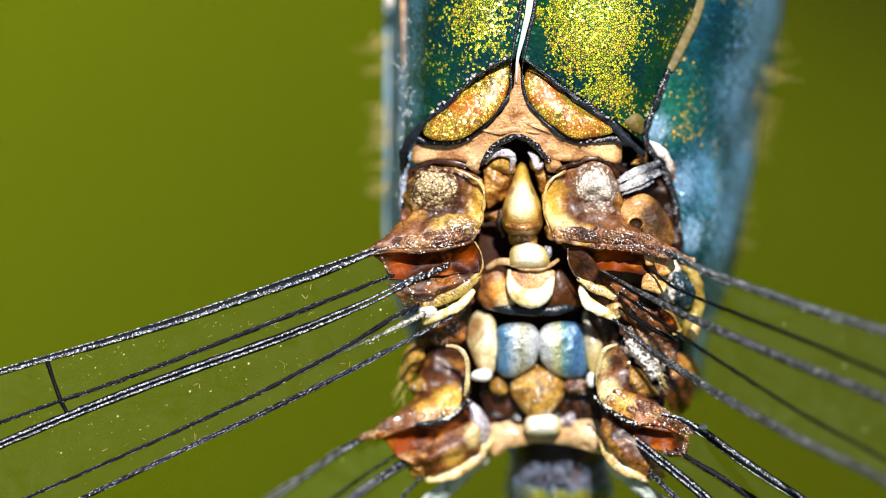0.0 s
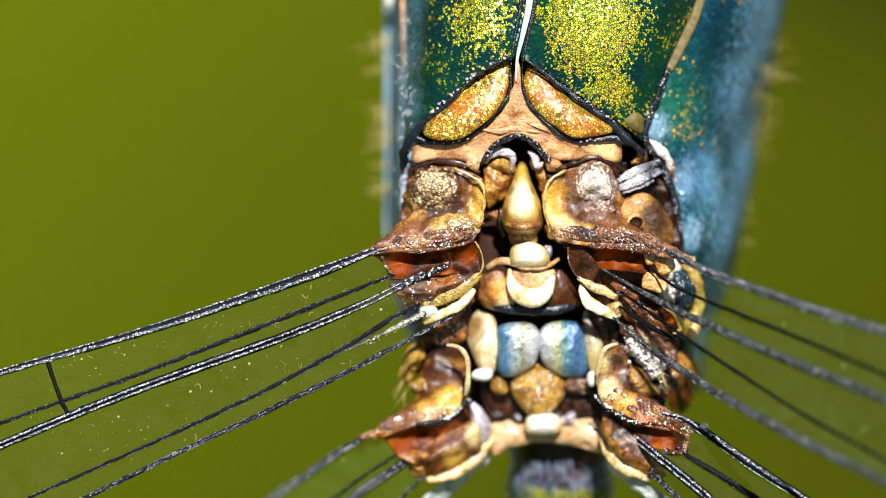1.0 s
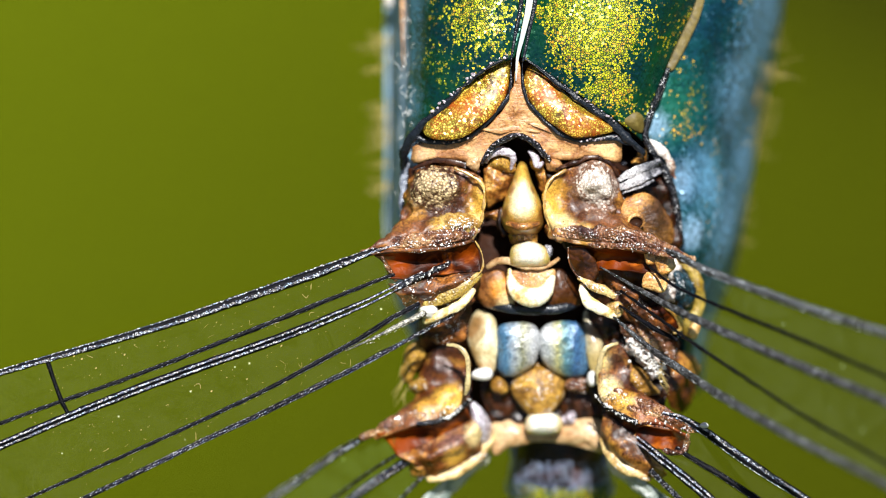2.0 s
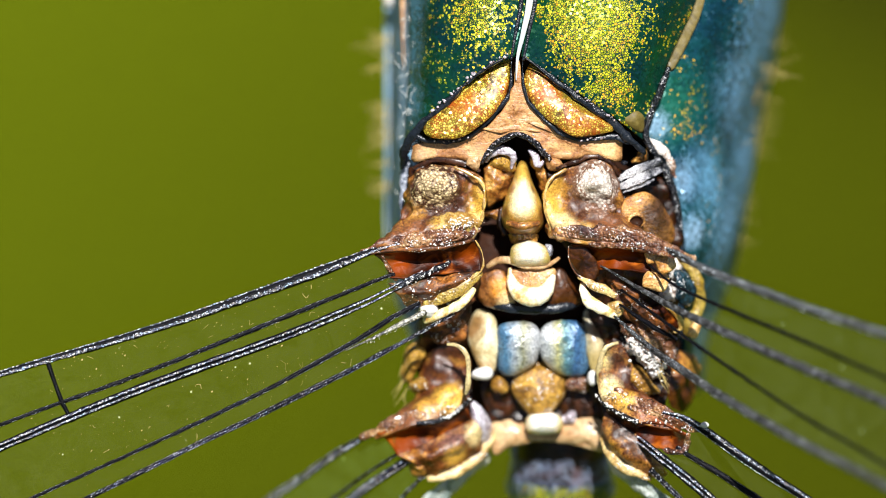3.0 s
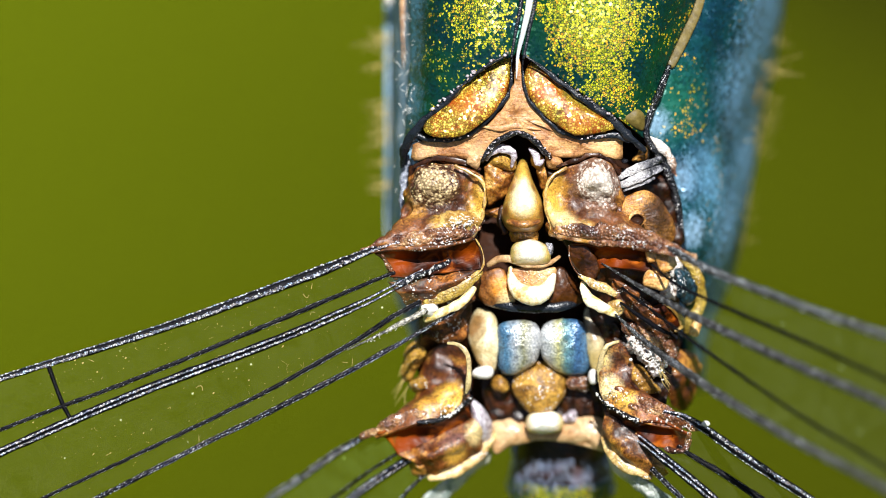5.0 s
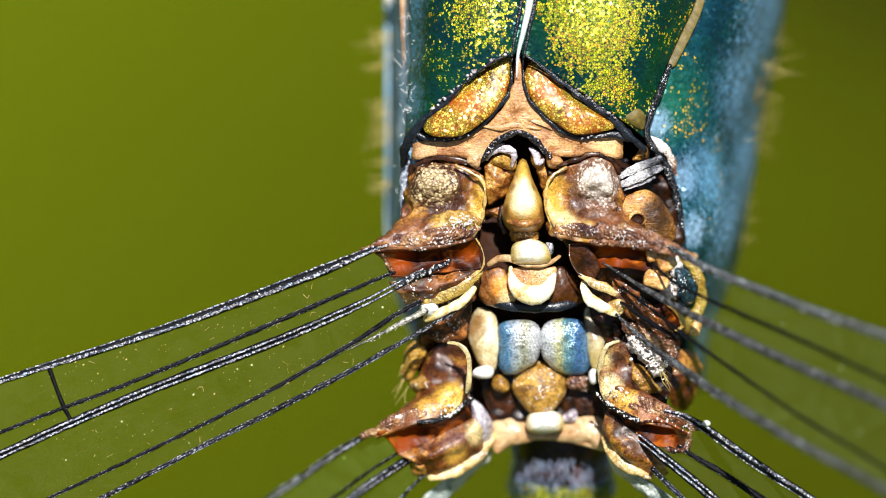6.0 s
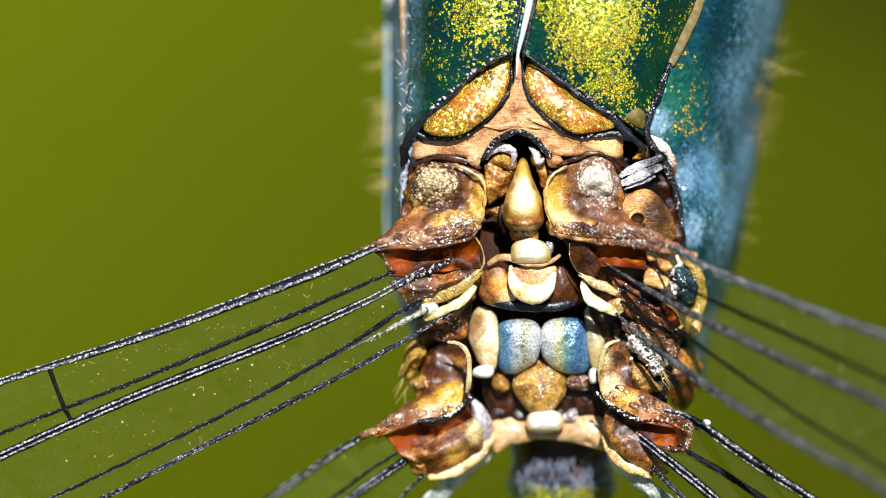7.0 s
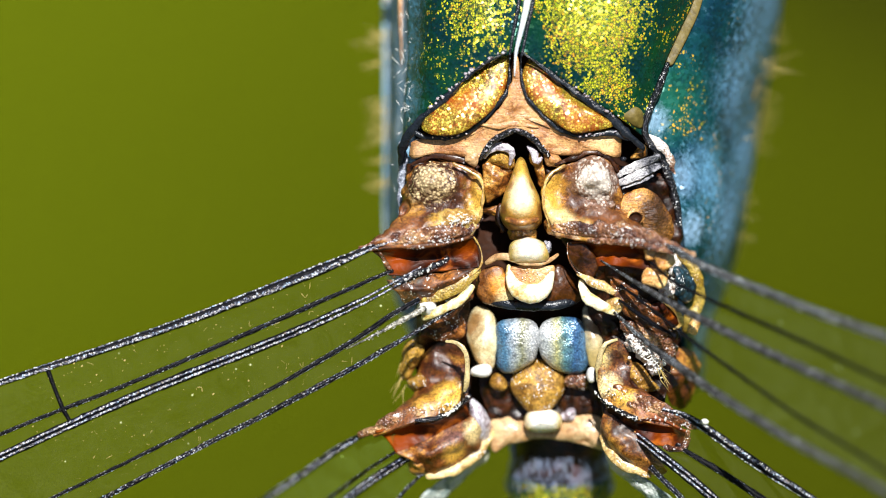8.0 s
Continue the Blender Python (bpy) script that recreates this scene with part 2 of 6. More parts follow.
BLUE_BLOOM = cuticle("blue_bloom", [(0.30, (0.09, 0.22, 0.34)), (0.50, (0.20, 0.38, 0.53)), (0.66, (0.56, 0.69, 0.79))], 2600, 30000, 0.6, 4e-6, 0.0, shine=0.3, wax=0.05)
# paler zones paint the lit corners of the front skin into its colour
TAN = cuticle("tan_skin", [(0.36, (0.13, 0.042, 0.011)), (0.50, (0.39, 0.165, 0.052)), (0.64, (0.62, 0.35, 0.135))], 4600, 46000, 0.42, 8e-6, 0.1, lines=0.8, grit=0.3, zones=((1.44, 0.86, -0.1, 0.18, (0.80, 0.46, 0.18), 0.85), (0.30, 0.82, -0.12, 0.12, (0.74, 0.48, 0.24), 0.7), (-0.18, 0.82, -0.16, 0.14, (0.62, 0.40, 0.20), 0.7)))
# pigment patches, with shading round the humps and glints on the shelves painted in
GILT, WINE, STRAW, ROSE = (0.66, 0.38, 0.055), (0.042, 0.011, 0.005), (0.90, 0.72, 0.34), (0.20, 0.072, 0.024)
LEFT_PIGMENT_SHADING = ((0.29, 0.52, -0.02, 0.15, GILT, 0.9), (0.30, 0.36, -0.05, 0.17, GILT, 0.9), (0.10, 0.52, 0.0, 0.13, WINE, 0.9), (0.12, 0.38, -0.08, 0.16, WINE, 0.85),
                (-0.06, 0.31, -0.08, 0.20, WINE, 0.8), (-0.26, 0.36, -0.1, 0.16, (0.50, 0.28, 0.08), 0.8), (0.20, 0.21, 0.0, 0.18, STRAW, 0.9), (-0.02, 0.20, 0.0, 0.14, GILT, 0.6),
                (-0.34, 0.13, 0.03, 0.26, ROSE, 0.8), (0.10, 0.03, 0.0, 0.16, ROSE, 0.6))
RIGHT_PIGMENT_SHADING = ((0.98, 0.50, -0.08, 0.17, GILT, 0.9), (0.95, 0.34, -0.06, 0.18, GILT, 0.9), (1.04, 0.22, 0.0, 0.18, STRAW, 0.75), (1.14, 0.50, -0.06, 0.14, WINE, 0.9),
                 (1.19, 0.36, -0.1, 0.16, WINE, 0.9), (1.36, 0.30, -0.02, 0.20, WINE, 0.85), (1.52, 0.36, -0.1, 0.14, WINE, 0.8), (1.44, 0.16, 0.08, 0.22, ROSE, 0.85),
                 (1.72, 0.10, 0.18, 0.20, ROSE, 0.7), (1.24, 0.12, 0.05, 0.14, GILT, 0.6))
HIND_PIGMENT_SHADING = ((-0.04, -0.98, -0.25, 0.24, WINE, 0.85), (0.16, -1.12, -0.19, 0.14, (0.34, 0.14, 0.04), 0.8), (0.06, -1.34, -0.14, 0.20, GILT, 0.95), (-0.16, -1.42, -0.12, 0.16, GILT, 0.6),
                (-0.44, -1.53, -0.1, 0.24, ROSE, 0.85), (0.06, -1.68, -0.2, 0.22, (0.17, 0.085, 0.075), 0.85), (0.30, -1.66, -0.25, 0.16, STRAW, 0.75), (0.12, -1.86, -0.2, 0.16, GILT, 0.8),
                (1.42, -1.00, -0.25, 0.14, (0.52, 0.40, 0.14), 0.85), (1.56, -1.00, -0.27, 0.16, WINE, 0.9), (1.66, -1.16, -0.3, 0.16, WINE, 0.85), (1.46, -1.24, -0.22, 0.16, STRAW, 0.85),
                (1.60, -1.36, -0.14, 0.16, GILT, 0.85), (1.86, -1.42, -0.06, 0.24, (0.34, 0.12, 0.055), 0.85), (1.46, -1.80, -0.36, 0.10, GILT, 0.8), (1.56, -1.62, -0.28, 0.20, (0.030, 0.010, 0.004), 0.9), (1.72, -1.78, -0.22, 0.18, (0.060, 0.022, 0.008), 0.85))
HORN = [(0.38, (0.011, 0.003, 0.002)), (0.48, (0.052, 0.013, 0.003)), (0.57, (0.17, 0.050, 0.008)), (0.67, (0.50, 0.24, 0.04))]
BROWN = cuticle("brown_horn", HORN, 3400, 52000, 0.36, 9e-6, 0.1, shine=0.6, pores=0.5, zones=HIND_PIGMENT_SHADING, grit=0.6)
TAN_HUMP = cuticle("brown_horn_tan_hump", HORN, 3400, 52000, 0.36, 9e-6, 0.1, shine=0.6, pores=0.35, hump=(-0.10, 0.55, 0.02, 0.31, (0.085, 0.030, 0.012), (0.92, 0.70, 0.38), 1.1, 1.15, 0.5), zones=LEFT_PIGMENT_SHADING, grit=0.45)
PALE_HUMP = cuticle("brown_horn_pale_hump", HORN, 3400, 52000, 0.36, 9e-6, 0.1, shine=0.6, pores=0.35, hump=(1.36, 0.55, 0.08, 0.33, (0.24, 0.12, 0.070), (0.95, 0.86, 0.74), 0.45, 1.3, 0.8), zones=RIGHT_PIGMENT_SHADING, grit=0.4)
PITTED = cuticle("pitted_horn", [(0.38, (0.16, 0.055, 0.012)), (0.50, (0.38, 0.14, 0.022)), (0.64, (0.70, 0.33, 0.07))], 3400, 46000, 0.42, 1.4e-5, 0.1, shine=0.7, lines=0.9, grit=0.5,
                 zones=((1.90, 0.30, -0.15, 0.32, (0.035, 0.014, 0.005), 0.85), (1.98, 0.12, -0.25, 0.26, (0.06, 0.024, 0.008), 0.8), (1.74, 0.40, -0.1, 0.12, (0.40, 0.17, 0.05), 0.6), (1.64, 0.30, -0.1, 0.12, STRAW, 0.6)))
YOLK = cuticle("yellow_horn", [(0.38, (0.168, 0.091, 0.007)), (0.50, (0.322, 0.203, 0.021)), (0.62, (0.518, 0.378, 0.07))], 5200, 52000, 0.34, 9e-6, 0.4, bead=0.8, shine=1.0, pores=0.7, grit=0.45)
SPARK = cuticle("beaded_horn", [(0.38, (0.030, 0.008, 0.005)), (0.49, (0.105, 0.034, 0.016)), (0.58, (0.27, 0.115, 0.045)), (0.69, (0.62, 0.40, 0.19))], 3400, 44000, 0.24, 1.5e-5, 0.4, bead=1.4, shine=1.0, wax=0.004, grit=0.45)
GOLD = cuticle("golden_horn", [(0.38, (0.035, 0.009, 0.002)), (0.49, (0.20, 0.065, 0.009)), (0.58, (0.44, 0.20, 0.030)), (0.69, (0.80, 0.54, 0.17))], 2900, 40000, 0.36, 8e-6, 0.35, shine=1.0, grit=0.55)
WHEAT = cuticle("wheat_horn", [(0.38, (0.11, 0.045, 0.010)), (0.48, (0.36, 0.21, 0.050)), (0.60, (0.68, 0.50, 0.20))], 3600, 46000, 0.36, 8e-6, 0.3, bead=0.5, shine=0.9, wax=0.03, grit=0.40)
CREAM = cuticle("cream_horn", [(0.40, (0.46, 0.22, 0.035)), (0.49, (0.76, 0.56, 0.20)), (0.58, (0.95, 0.88, 0.62))], 4200, 40000, 0.40, 4e-6, 1.0, thin=0.1, shine=1.0, pores=0.1, glaze=0.36, grit=0.22)
# near-white zones paint the glare on the two knobs into their colour
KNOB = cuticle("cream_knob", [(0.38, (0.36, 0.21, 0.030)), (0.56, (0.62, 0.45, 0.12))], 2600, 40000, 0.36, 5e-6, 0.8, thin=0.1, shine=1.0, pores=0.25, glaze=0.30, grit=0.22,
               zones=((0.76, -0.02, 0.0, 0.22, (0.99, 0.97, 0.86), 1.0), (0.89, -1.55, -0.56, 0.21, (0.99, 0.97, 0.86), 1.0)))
OLIVE = cuticle("olive_cream_horn", [(0.38, (0.52, 0.41, 0.18)), (0.60, (0.84, 0.79, 0.56))], 2600, 40000, 0.42, 3e-6, 0.8, shine=1.0, pores=0.15, glaze=0.36, fade=(1, -0.66, -0.98, (0.42, 0.31, 0.10)), grit=0.2, zones=((1.38, -0.70, -0.45, 0.22, (0.16, 0.075, 0.02), 0.9),))
SADDLE = cuticle("cream_brown_horn", [(0.38, (0.34, 0.24, 0.065)), (0.60, (0.78, 0.70, 0.42))], 2600, 40000, 0.42, 3e-6, 0.8, shine=1.0, pores=0.15, glaze=0.36, zones=((0.24, -0.70, -0.5, 0.22, (0.26, 0.12, 0.025), 0.9), (0.26, -0.95, -0.55, 0.18, (0.40, 0.22, 0.05), 0.85), (0.38, -1.06, -0.55, 0.14, (0.34, 0.16, 0.05), 0.6)), grit=0.25)
BRONZE = cuticle("bronze_horn", [(0.38, (0.060, 0.024, 0.004)), (0.50, (0.24, 0.115, 0.015)), (0.62, (0.50, 0.29, 0.050))], 3600, 52000, 0.5, 6e-6, 0.0, bead=0.25, shine=0.4, wax=0.008, grit=0.5)
PLATE_EDGE = cuticle("olive_cream_edge", [(0.38, (0.26, 0.17, 0.050)), (0.60, (0.56, 0.46, 0.22))], 4200, 46000, 0.42, 5e-6, 0.2, shine=0.8, pores=0.2, grit=0.35)
RUST = cuticle("rust_horn", [(0.40, (0.010, 0.003, 0.001)), (0.52, (0.065, 0.018, 0.003)), (0.62, (0.24, 0.078, 0.010)), (0.74, (0.62, 0.29, 0.06))], 3200, 46000, 0.5, 8e-6, 0.0, shine=0.45, wax=0.01, grit=0.60)
CUP_SIDE = cuticle("orange_brown_horn", [(0.40, (0.016, 0.005, 0.002)), (0.52, (0.12, 0.036, 0.006)), (0.64, (0.36, 0.14, 0.025))], 3200, 46000, 0.42, 7e-6, 0.2, shine=0.8, grit=0.4, zones=((0.52, -0.36, -0.3, 0.16, (0.78, 0.30, 0.03), 1.0), (0.56, -0.50, -0.33, 0.13, (0.86, 0.66, 0.34), 0.9)))
SMOKED = cuticle("smoked_amber", [(0.38, (0.006, 0.0015, 0.0004)), (0.52, (0.024, 0.006, 0.001)), (0.66, (0.08, 0.024, 0.003))], 3600, 46000, 0.32, 5e-6, 0.12, shine=0.4, grit=0.3)
ORANGE = cuticle("orange_horn", [(0.38, (0.26, 0.080, 0.012)), (0.50, (0.58, 0.27, 0.060)), (0.64, (0.92, 0.66, 0.30))], 3400, 46000, 0.40, 5e-6, 0.3, shine=0.9, pores=0.2, grit=0.40)
RIM = cuticle("gilt_rim", [(0.38, (0.20, 0.085, 0.012)), (0.50, (0.32, 0.165, 0.026)), (0.62, (0.60, 0.41, 0.115))], 5200, 46000, 0.30, 5e-6, 0.6, shine=1.0, pores=0.15, grit=0.30)
TEAL_SPOT = cuticle("teal_spot", [(0.38, (0.001, 0.004, 0.008)), (0.52, (0.004, 0.018, 0.028)), (0.66, (0.04, 0.11, 0.15))], 5200, 46000, 0.3, 9e-6, 0.2, shine=0.6, wax=0.015)
FROST = cuticle("frosted_skin", [(0.38, (0.06, 0.10, 0.085)), (0.50, (0.20, 0.27, 0.25)), (0.62, (0.62, 0.66, 0.60))], 5200, 46000, 0.35, 1.2e-5, 0.4, bead=0.8, shine=0.9, wax=0.04, zones=((0.30, -1.88, -0.55, 0.22, (0.80, 0.74, 0.50), 0.9), (1.55, -1.94, -0.5, 0.22, (0.80, 0.74, 0.50), 0.9)))
WHITE = cuticle("white_bloom", [(0.40, (0.12, 0.045, 0.025)), (0.48, (0.46, 0.29, 0.20)), (0.55, (0.84, 0.77, 0.70))], 4200, 60000, 0.32, 9e-6, 0.4, bead=1.2, shine=1.0, wax=0.06)
LILAC = cuticle("lilac_skin", [(0.38, (0.06, 0.034, 0.032)), (0.50, (0.30, 0.24, 0.27)), (0.62, (0.66, 0.62, 0.68))], 7000, 34000, 0.22, 1.4e-5, 0.6, warp=2.5, shine=1.0, lines=0.6)
BLACK = cuticle("black_seam", [(0.42, (0.002, 0.002, 0.004)), (0.60, (0.009, 0.010, 0.015)), (0.74, (0.04, 0.045, 0.062))], 9000, 50000, 0.24, 1.1e-5, 0.2, bead=1.4, shine=0.45, wax=0.03)
# near black puts the shade of deep gaps into the colour
DEEP_SHADE = cuticle("deep_shade", [(0.35, (0.010, 0.004, 0.002)), (0.70, (0.055, 0.018, 0.007))], 4000, 30000, 0.7, 6e-6, 0.0, shine=0.15)
GREY = cuticle("grey_skin", [(0.34, (0.035, 0.040, 0.060)), (0.52, (0.19, 0.21, 0.27)), (0.68, (0.52, 0.56, 0.64))], 6500, 42000, 0.30, 1.5e-5, 0.4, bead=1.2, shine=1.0)
PEACH = cuticle("peach_skin", [(0.36, (0.28, 0.125, 0.045)), (0.49, (0.46, 0.26, 0.11)), (0.62, (0.64, 0.44, 0.23))], 3200, 36000, 0.42, 4e-6, 0.2, grit=0.25)
VEIN = cuticle("vein_horn", [(0.40, (0.002, 0.002, 0.003)), (0.62, (0.004, 0.004, 0.006)), (0.76, (0.012, 0.013, 0.020))], 12000, 56000, 0.40, 5e-6, 0.0, bead=1.0, shine=0.10)
DUSTY = cuticle("dusty_vein", [(0.42, (0.004, 0.004, 0.004)), (0.53, (0.018, 0.017, 0.017)), (0.64, (0.12, 0.125, 0.13))], 14000, 60000, 0.5, 6e-6, 0.0, bead=1.0, shine=0.25)
STREAK = cuticle("banded_vein", [(0.44, (0.006, 0.006, 0.006)), (0.54, (0.06, 0.055, 0.035)), (0.64, (0.58, 0.54, 0.42))], 26000, 60000, 0.3, 6e-6, 0.3, bead=1.0, shine=0.9)


def bead_tones(name, stops):
    """Tiny beads on the veins, each of its own tone from black to white; the pale ones paint in glints."""
    n = Nodes(name)
    dice = n.add("ShaderNodeNewGeometry").outputs["Random Per Island"]
    colour = n.ramp(dice, stops)
    return n.finish(colour, 0.28, 0.0, Specular_IOR_Level=0.9)


BEADS = bead_tones("vein_beads", [(0.0, (0.004, 0.004, 0.007)), (0.26, (0.03, 0.034, 0.055)), (0.46, (0.16, 0.18, 0.30)), (0.60, (0.30, 0.22, 0.15)), (0.72, (0.62, 0.63, 0.68)), (0.88, (0.92, 0.90, 0.90)), (1.0, (0.42, 0.62, 0.88))])
DUSTY_BEADS = bead_tones("dusty_vein_beads", [(0.0, (0.004, 0.004, 0.005)), (0.45, (0.018, 0.018, 0.020)), (0.75, (0.070, 0.075, 0.085)), (0.90, (0.28, 0.33, 0.37)), (1.0, (0.8, 0.84, 0.86))])

STRIPE = cuticle("pale_stripe", [(0.36, (0.05, 0.034, 0.006)), (0.60, (0.16, 0.118, 0.028))], 6200, 46000, 0.5, 4e-6, 0.0, shine=0.25)
MIDLINE = cuticle("white_keel", [(0.36, (0.62, 0.74, 0.84)), (0.60, (0.86, 0.91, 0.95))], 5000, 40000, 0.30, 4e-6, 0.5, shine=1.0, pores=0.05)
KEEL = cuticle("pale_keel", [(0.36, (0.62, 0.58, 0.50)), (0.60, (0.86, 0.85, 0.82))], 5000, 40000, 0.35, 4e-6, 0.3, shine=1.0, pores=0.1)
INK = cuticle("ink_groove", [(0.40, (0.002, 0.003, 0.005)), (0.65, (0.010, 0.014, 0.022))], 6000, 60000, 0.30, 5e-6, 0.1, bead=0.6, shine=0.45)
# near-white zones paint the glare on the teardrop's middle into its colour
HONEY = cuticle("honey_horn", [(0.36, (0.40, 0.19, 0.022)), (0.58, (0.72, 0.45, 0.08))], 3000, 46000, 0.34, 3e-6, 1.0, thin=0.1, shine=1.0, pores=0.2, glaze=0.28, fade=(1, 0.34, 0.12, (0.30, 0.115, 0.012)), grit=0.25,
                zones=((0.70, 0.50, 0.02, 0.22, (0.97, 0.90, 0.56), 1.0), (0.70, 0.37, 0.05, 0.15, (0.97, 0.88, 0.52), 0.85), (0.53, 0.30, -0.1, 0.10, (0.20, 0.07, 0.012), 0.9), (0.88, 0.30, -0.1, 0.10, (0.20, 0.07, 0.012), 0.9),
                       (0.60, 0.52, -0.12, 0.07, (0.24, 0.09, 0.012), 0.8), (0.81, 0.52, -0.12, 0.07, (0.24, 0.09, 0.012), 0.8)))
# near black puts the shade between the plates into the skin's colour
UMBER_SHADE = cuticle("umber_shade", [(0.40, (0.003, 0.001, 0.0005)), (0.54, (0.012, 0.0035, 0.001)), (0.68, (0.075, 0.020, 0.004))], 4200, 46000, 0.35, 9e-6, 0.1, shine=0.3, thin=0.1)
STRAP = cuticle("grey_strap", [(0.38, (0.010, 0.011, 0.016)), (0.50, (0.075, 0.078, 0.10)), (0.62, (0.42, 0.42, 0.48))], 6500, 46000, 0.26, 1.5e-5, 0.5, warp=2.0, shine=1.0, lines=1.3, grit=0.5, zones=((1.86, 0.72, -0.2, 0.15, (0.006, 0.007, 0.012), 0.9), (1.66, 0.62, -0.15, 0.18, (0.62, 0.61, 0.62), 0.75)))
HAIR = Nodes("pale_hair").finish((0.60, 0.44, 0.14), 0.35)


def amber_glass():
    n = Nodes("amber_skin")
    tone = n.noise(3600, 4, 0.6, 1.0)
    colour = n.ramp(tone, [(0.42, (0.007, 0.0015, 0.0005)), (0.54, (0.055, 0.009, 0.001)), (0.66, (0.36, 0.085, 0.005))])
    for x, y, z, reach in ((-0.42, -0.12, -0.05, 0.20), (0.21, -0.06, -0.06, 0.13), (-0.40, -1.73, -0.55, 0.26), (1.50, -0.06, 0.0, 0.24), (1.92, -1.66, -0.12, 0.18)):
        # glow of light through the skin, painted in as orange patches
        far = n.add("ShaderNodeVectorMath")
        far.operation = "DISTANCE"
        n.link(n.where, far.inputs[0])
        far.inputs[1].default_value = (x * MM, y * MM, z * MM)
        away = n.maths("ADD", n.maths("DIVIDE", far.outputs["Value"], reach * MM), n.maths("MULTIPLY", n.maths("SUBTRACT", tone, 0.5), 1.5))
        colour = n.mix(n.ramp(away, [(0.25, (0.85, 0.85, 0.85)), (0.95, (0, 0, 0))]), colour, (0.26, 0.042, 0.0))
    return n.finish(colour, 0.42, 0.0, n.bump(n.noise(5200, 5, 0.6, 1.0), 1.6e-5), Specular_IOR_Level=0.15)


def wing_film(name, haze, tint=(0.58, 0.62, 0.26)):
    """Clear wing skin: nearly all passes through, with a faint dusty sheen."""
    n = Nodes(name)
    streak = n.ramp(n.noise(3000, 6, 0.7, 1.5), [(0.40, (haze * 0.5,) * 3), (0.62, (haze * 1.3,) * 3)])
    dust = n.cells(5200)
    pick = n.add("ShaderNodeSeparateColor")
    n.link(dust.outputs["Color"], pick.inputs[0])
    specks = n.maths("MULTIPLY", n.ramp(dust.outputs["Distance"], [(0.03, (1,) * 3), (0.07, (0.0,) * 3)]), n.ramp(pick.outputs[0], [(0.25, (0,) * 3), (0.7, (1,) * 3)]))
    scratch = n.ramp(n.noise(2600, 5, 0.7, 3.0), [(0.496, (0,) * 3), (0.50, (0.05,) * 3), (0.504, (0,) * 3)])
    specks = n.maths("ADD", specks, scratch)
    veil = n.maths("ADD", streak, n.maths("MULTIPLY", specks, 0.8), True)
    clear = n.add("ShaderNodeBsdfTransparent", Color=(0.96, 0.97, 0.94, 1))
    both = n.tree.nodes.new("ShaderNodeMixShader")
    n.link(veil, both.inputs[0])
    n.link(clear.outputs[0], both.inputs[1])
    n.finish(tint, 0.3, 0.0, n.bump(n.noise(9000, 5), 6e-6))
    n.link(n.bsdf.outputs[0], both.inputs[2])
    n.link(both.outputs[0], n.out.inputs[0])
    return n.mat


def pearl():
    """Pearly bloom with its sheen painted in as bands: blue on the outer sides, white and straw towards the middle."""
    n = Nodes("pearl_lobes")
    x = n.maths("DIVIDE", n.maths("SUBTRACT", n.axis(0), 0.46 * MM), 0.82 * MM)
    x = n.maths("ADD", x, n.maths("MULTIPLY", n.maths("SUBTRACT", n.noise(6000, 5, 0.65), 0.5), 0.22))
    colour = n.ramp(x, [(0.0, (0.06, 0.18, 0.34)), (0.12, (0.13, 0.32, 0.50)), (0.22, (0.66, 0.72, 0.74)), (0.31, (0.46, 0.44, 0.24)), (0.42, (0.92, 0.91, 0.88)),
                        (0.58, (0.80, 0.82, 0.78)), (0.68, (0.78, 0.72, 0.30)), (0.76, (0.16, 0.36, 0.38)), (0.86, (0.07, 0.20, 0.42)), (1.0, (0.14, 0.32, 0.52))])
    streak = n.add("ShaderNodeMapping", Scale=(1.6, 0.18, 1.0))
    n.link(n.where, streak.inputs["Vector"])
    down = n.noise(26000, 4, 0.65)
    n.link(streak.outputs[0], down.node.inputs["Vector"])
    colour = n.mix(0.3, colour, n.ramp(down, [(0.35, (0.35, 0.38, 0.44)), (0.62, (1, 1, 1))]), "MULTIPLY")
    grit = n.cells(56000)
    colour = n.mix(0.6, colour, n.ramp(n.noise(26000, 5, 0.75), [(0.36, (0.16, 0.15, 0.17)), (0.52, (1, 1, 1))]), "MULTIPLY")
    colour = n.mix(0.7, colour, n.ramp(grit.outputs["Distance"], [(0.1, (1.15, 1.15, 1.15)), (0.7, (0.28, 0.31, 0.36))]), "MULTIPLY")
    return n.finish(colour, 0.30, 0.2, n.bump(n.maths("SUBTRACT", n.noise(20000, 4), grit.outputs["Distance"]), 5e-6), Specular_IOR_Level=1.0)


def ring_bloom():
    """Lilac blue bloom combed along the body over dark horn."""
    n = Nodes("ring_bloom")
    comb = n.add("ShaderNodeMapping", Scale=(1.6, 0.14, 1.0))
    n.link(n.where, comb.inputs["Vector"])
    strands = n.noise(24000, 5, 0.7, 0.4)
    n.link(comb.outputs[0], strands.node.inputs["Vector"])
    tone = n.maths("ADD", n.maths("MULTIPLY", strands, 0.7), n.maths("MULTIPLY", n.noise(3600, 4, 0.6), 0.3))
    colour = n.ramp(tone, [(0.30, (0.07, 0.10, 0.16)), (0.44, (0.22, 0.28, 0.42)), (0.54, (0.38, 0.45, 0.62)), (0.66, (0.72, 0.72, 0.80))])
    return n.finish(colour, 0.5, 0.0, n.bump(strands, 1.2e-5), Specular_IOR_Level=0.5)


RING = ring_bloom()
PEARL = pearl()
AMBER = amber_glass()
FILM = wing_film("wing_film", 0.009)
HIND_FILM = wing_film("hind_wing_film", 0.05, (0.40, 0.58, 0.14))
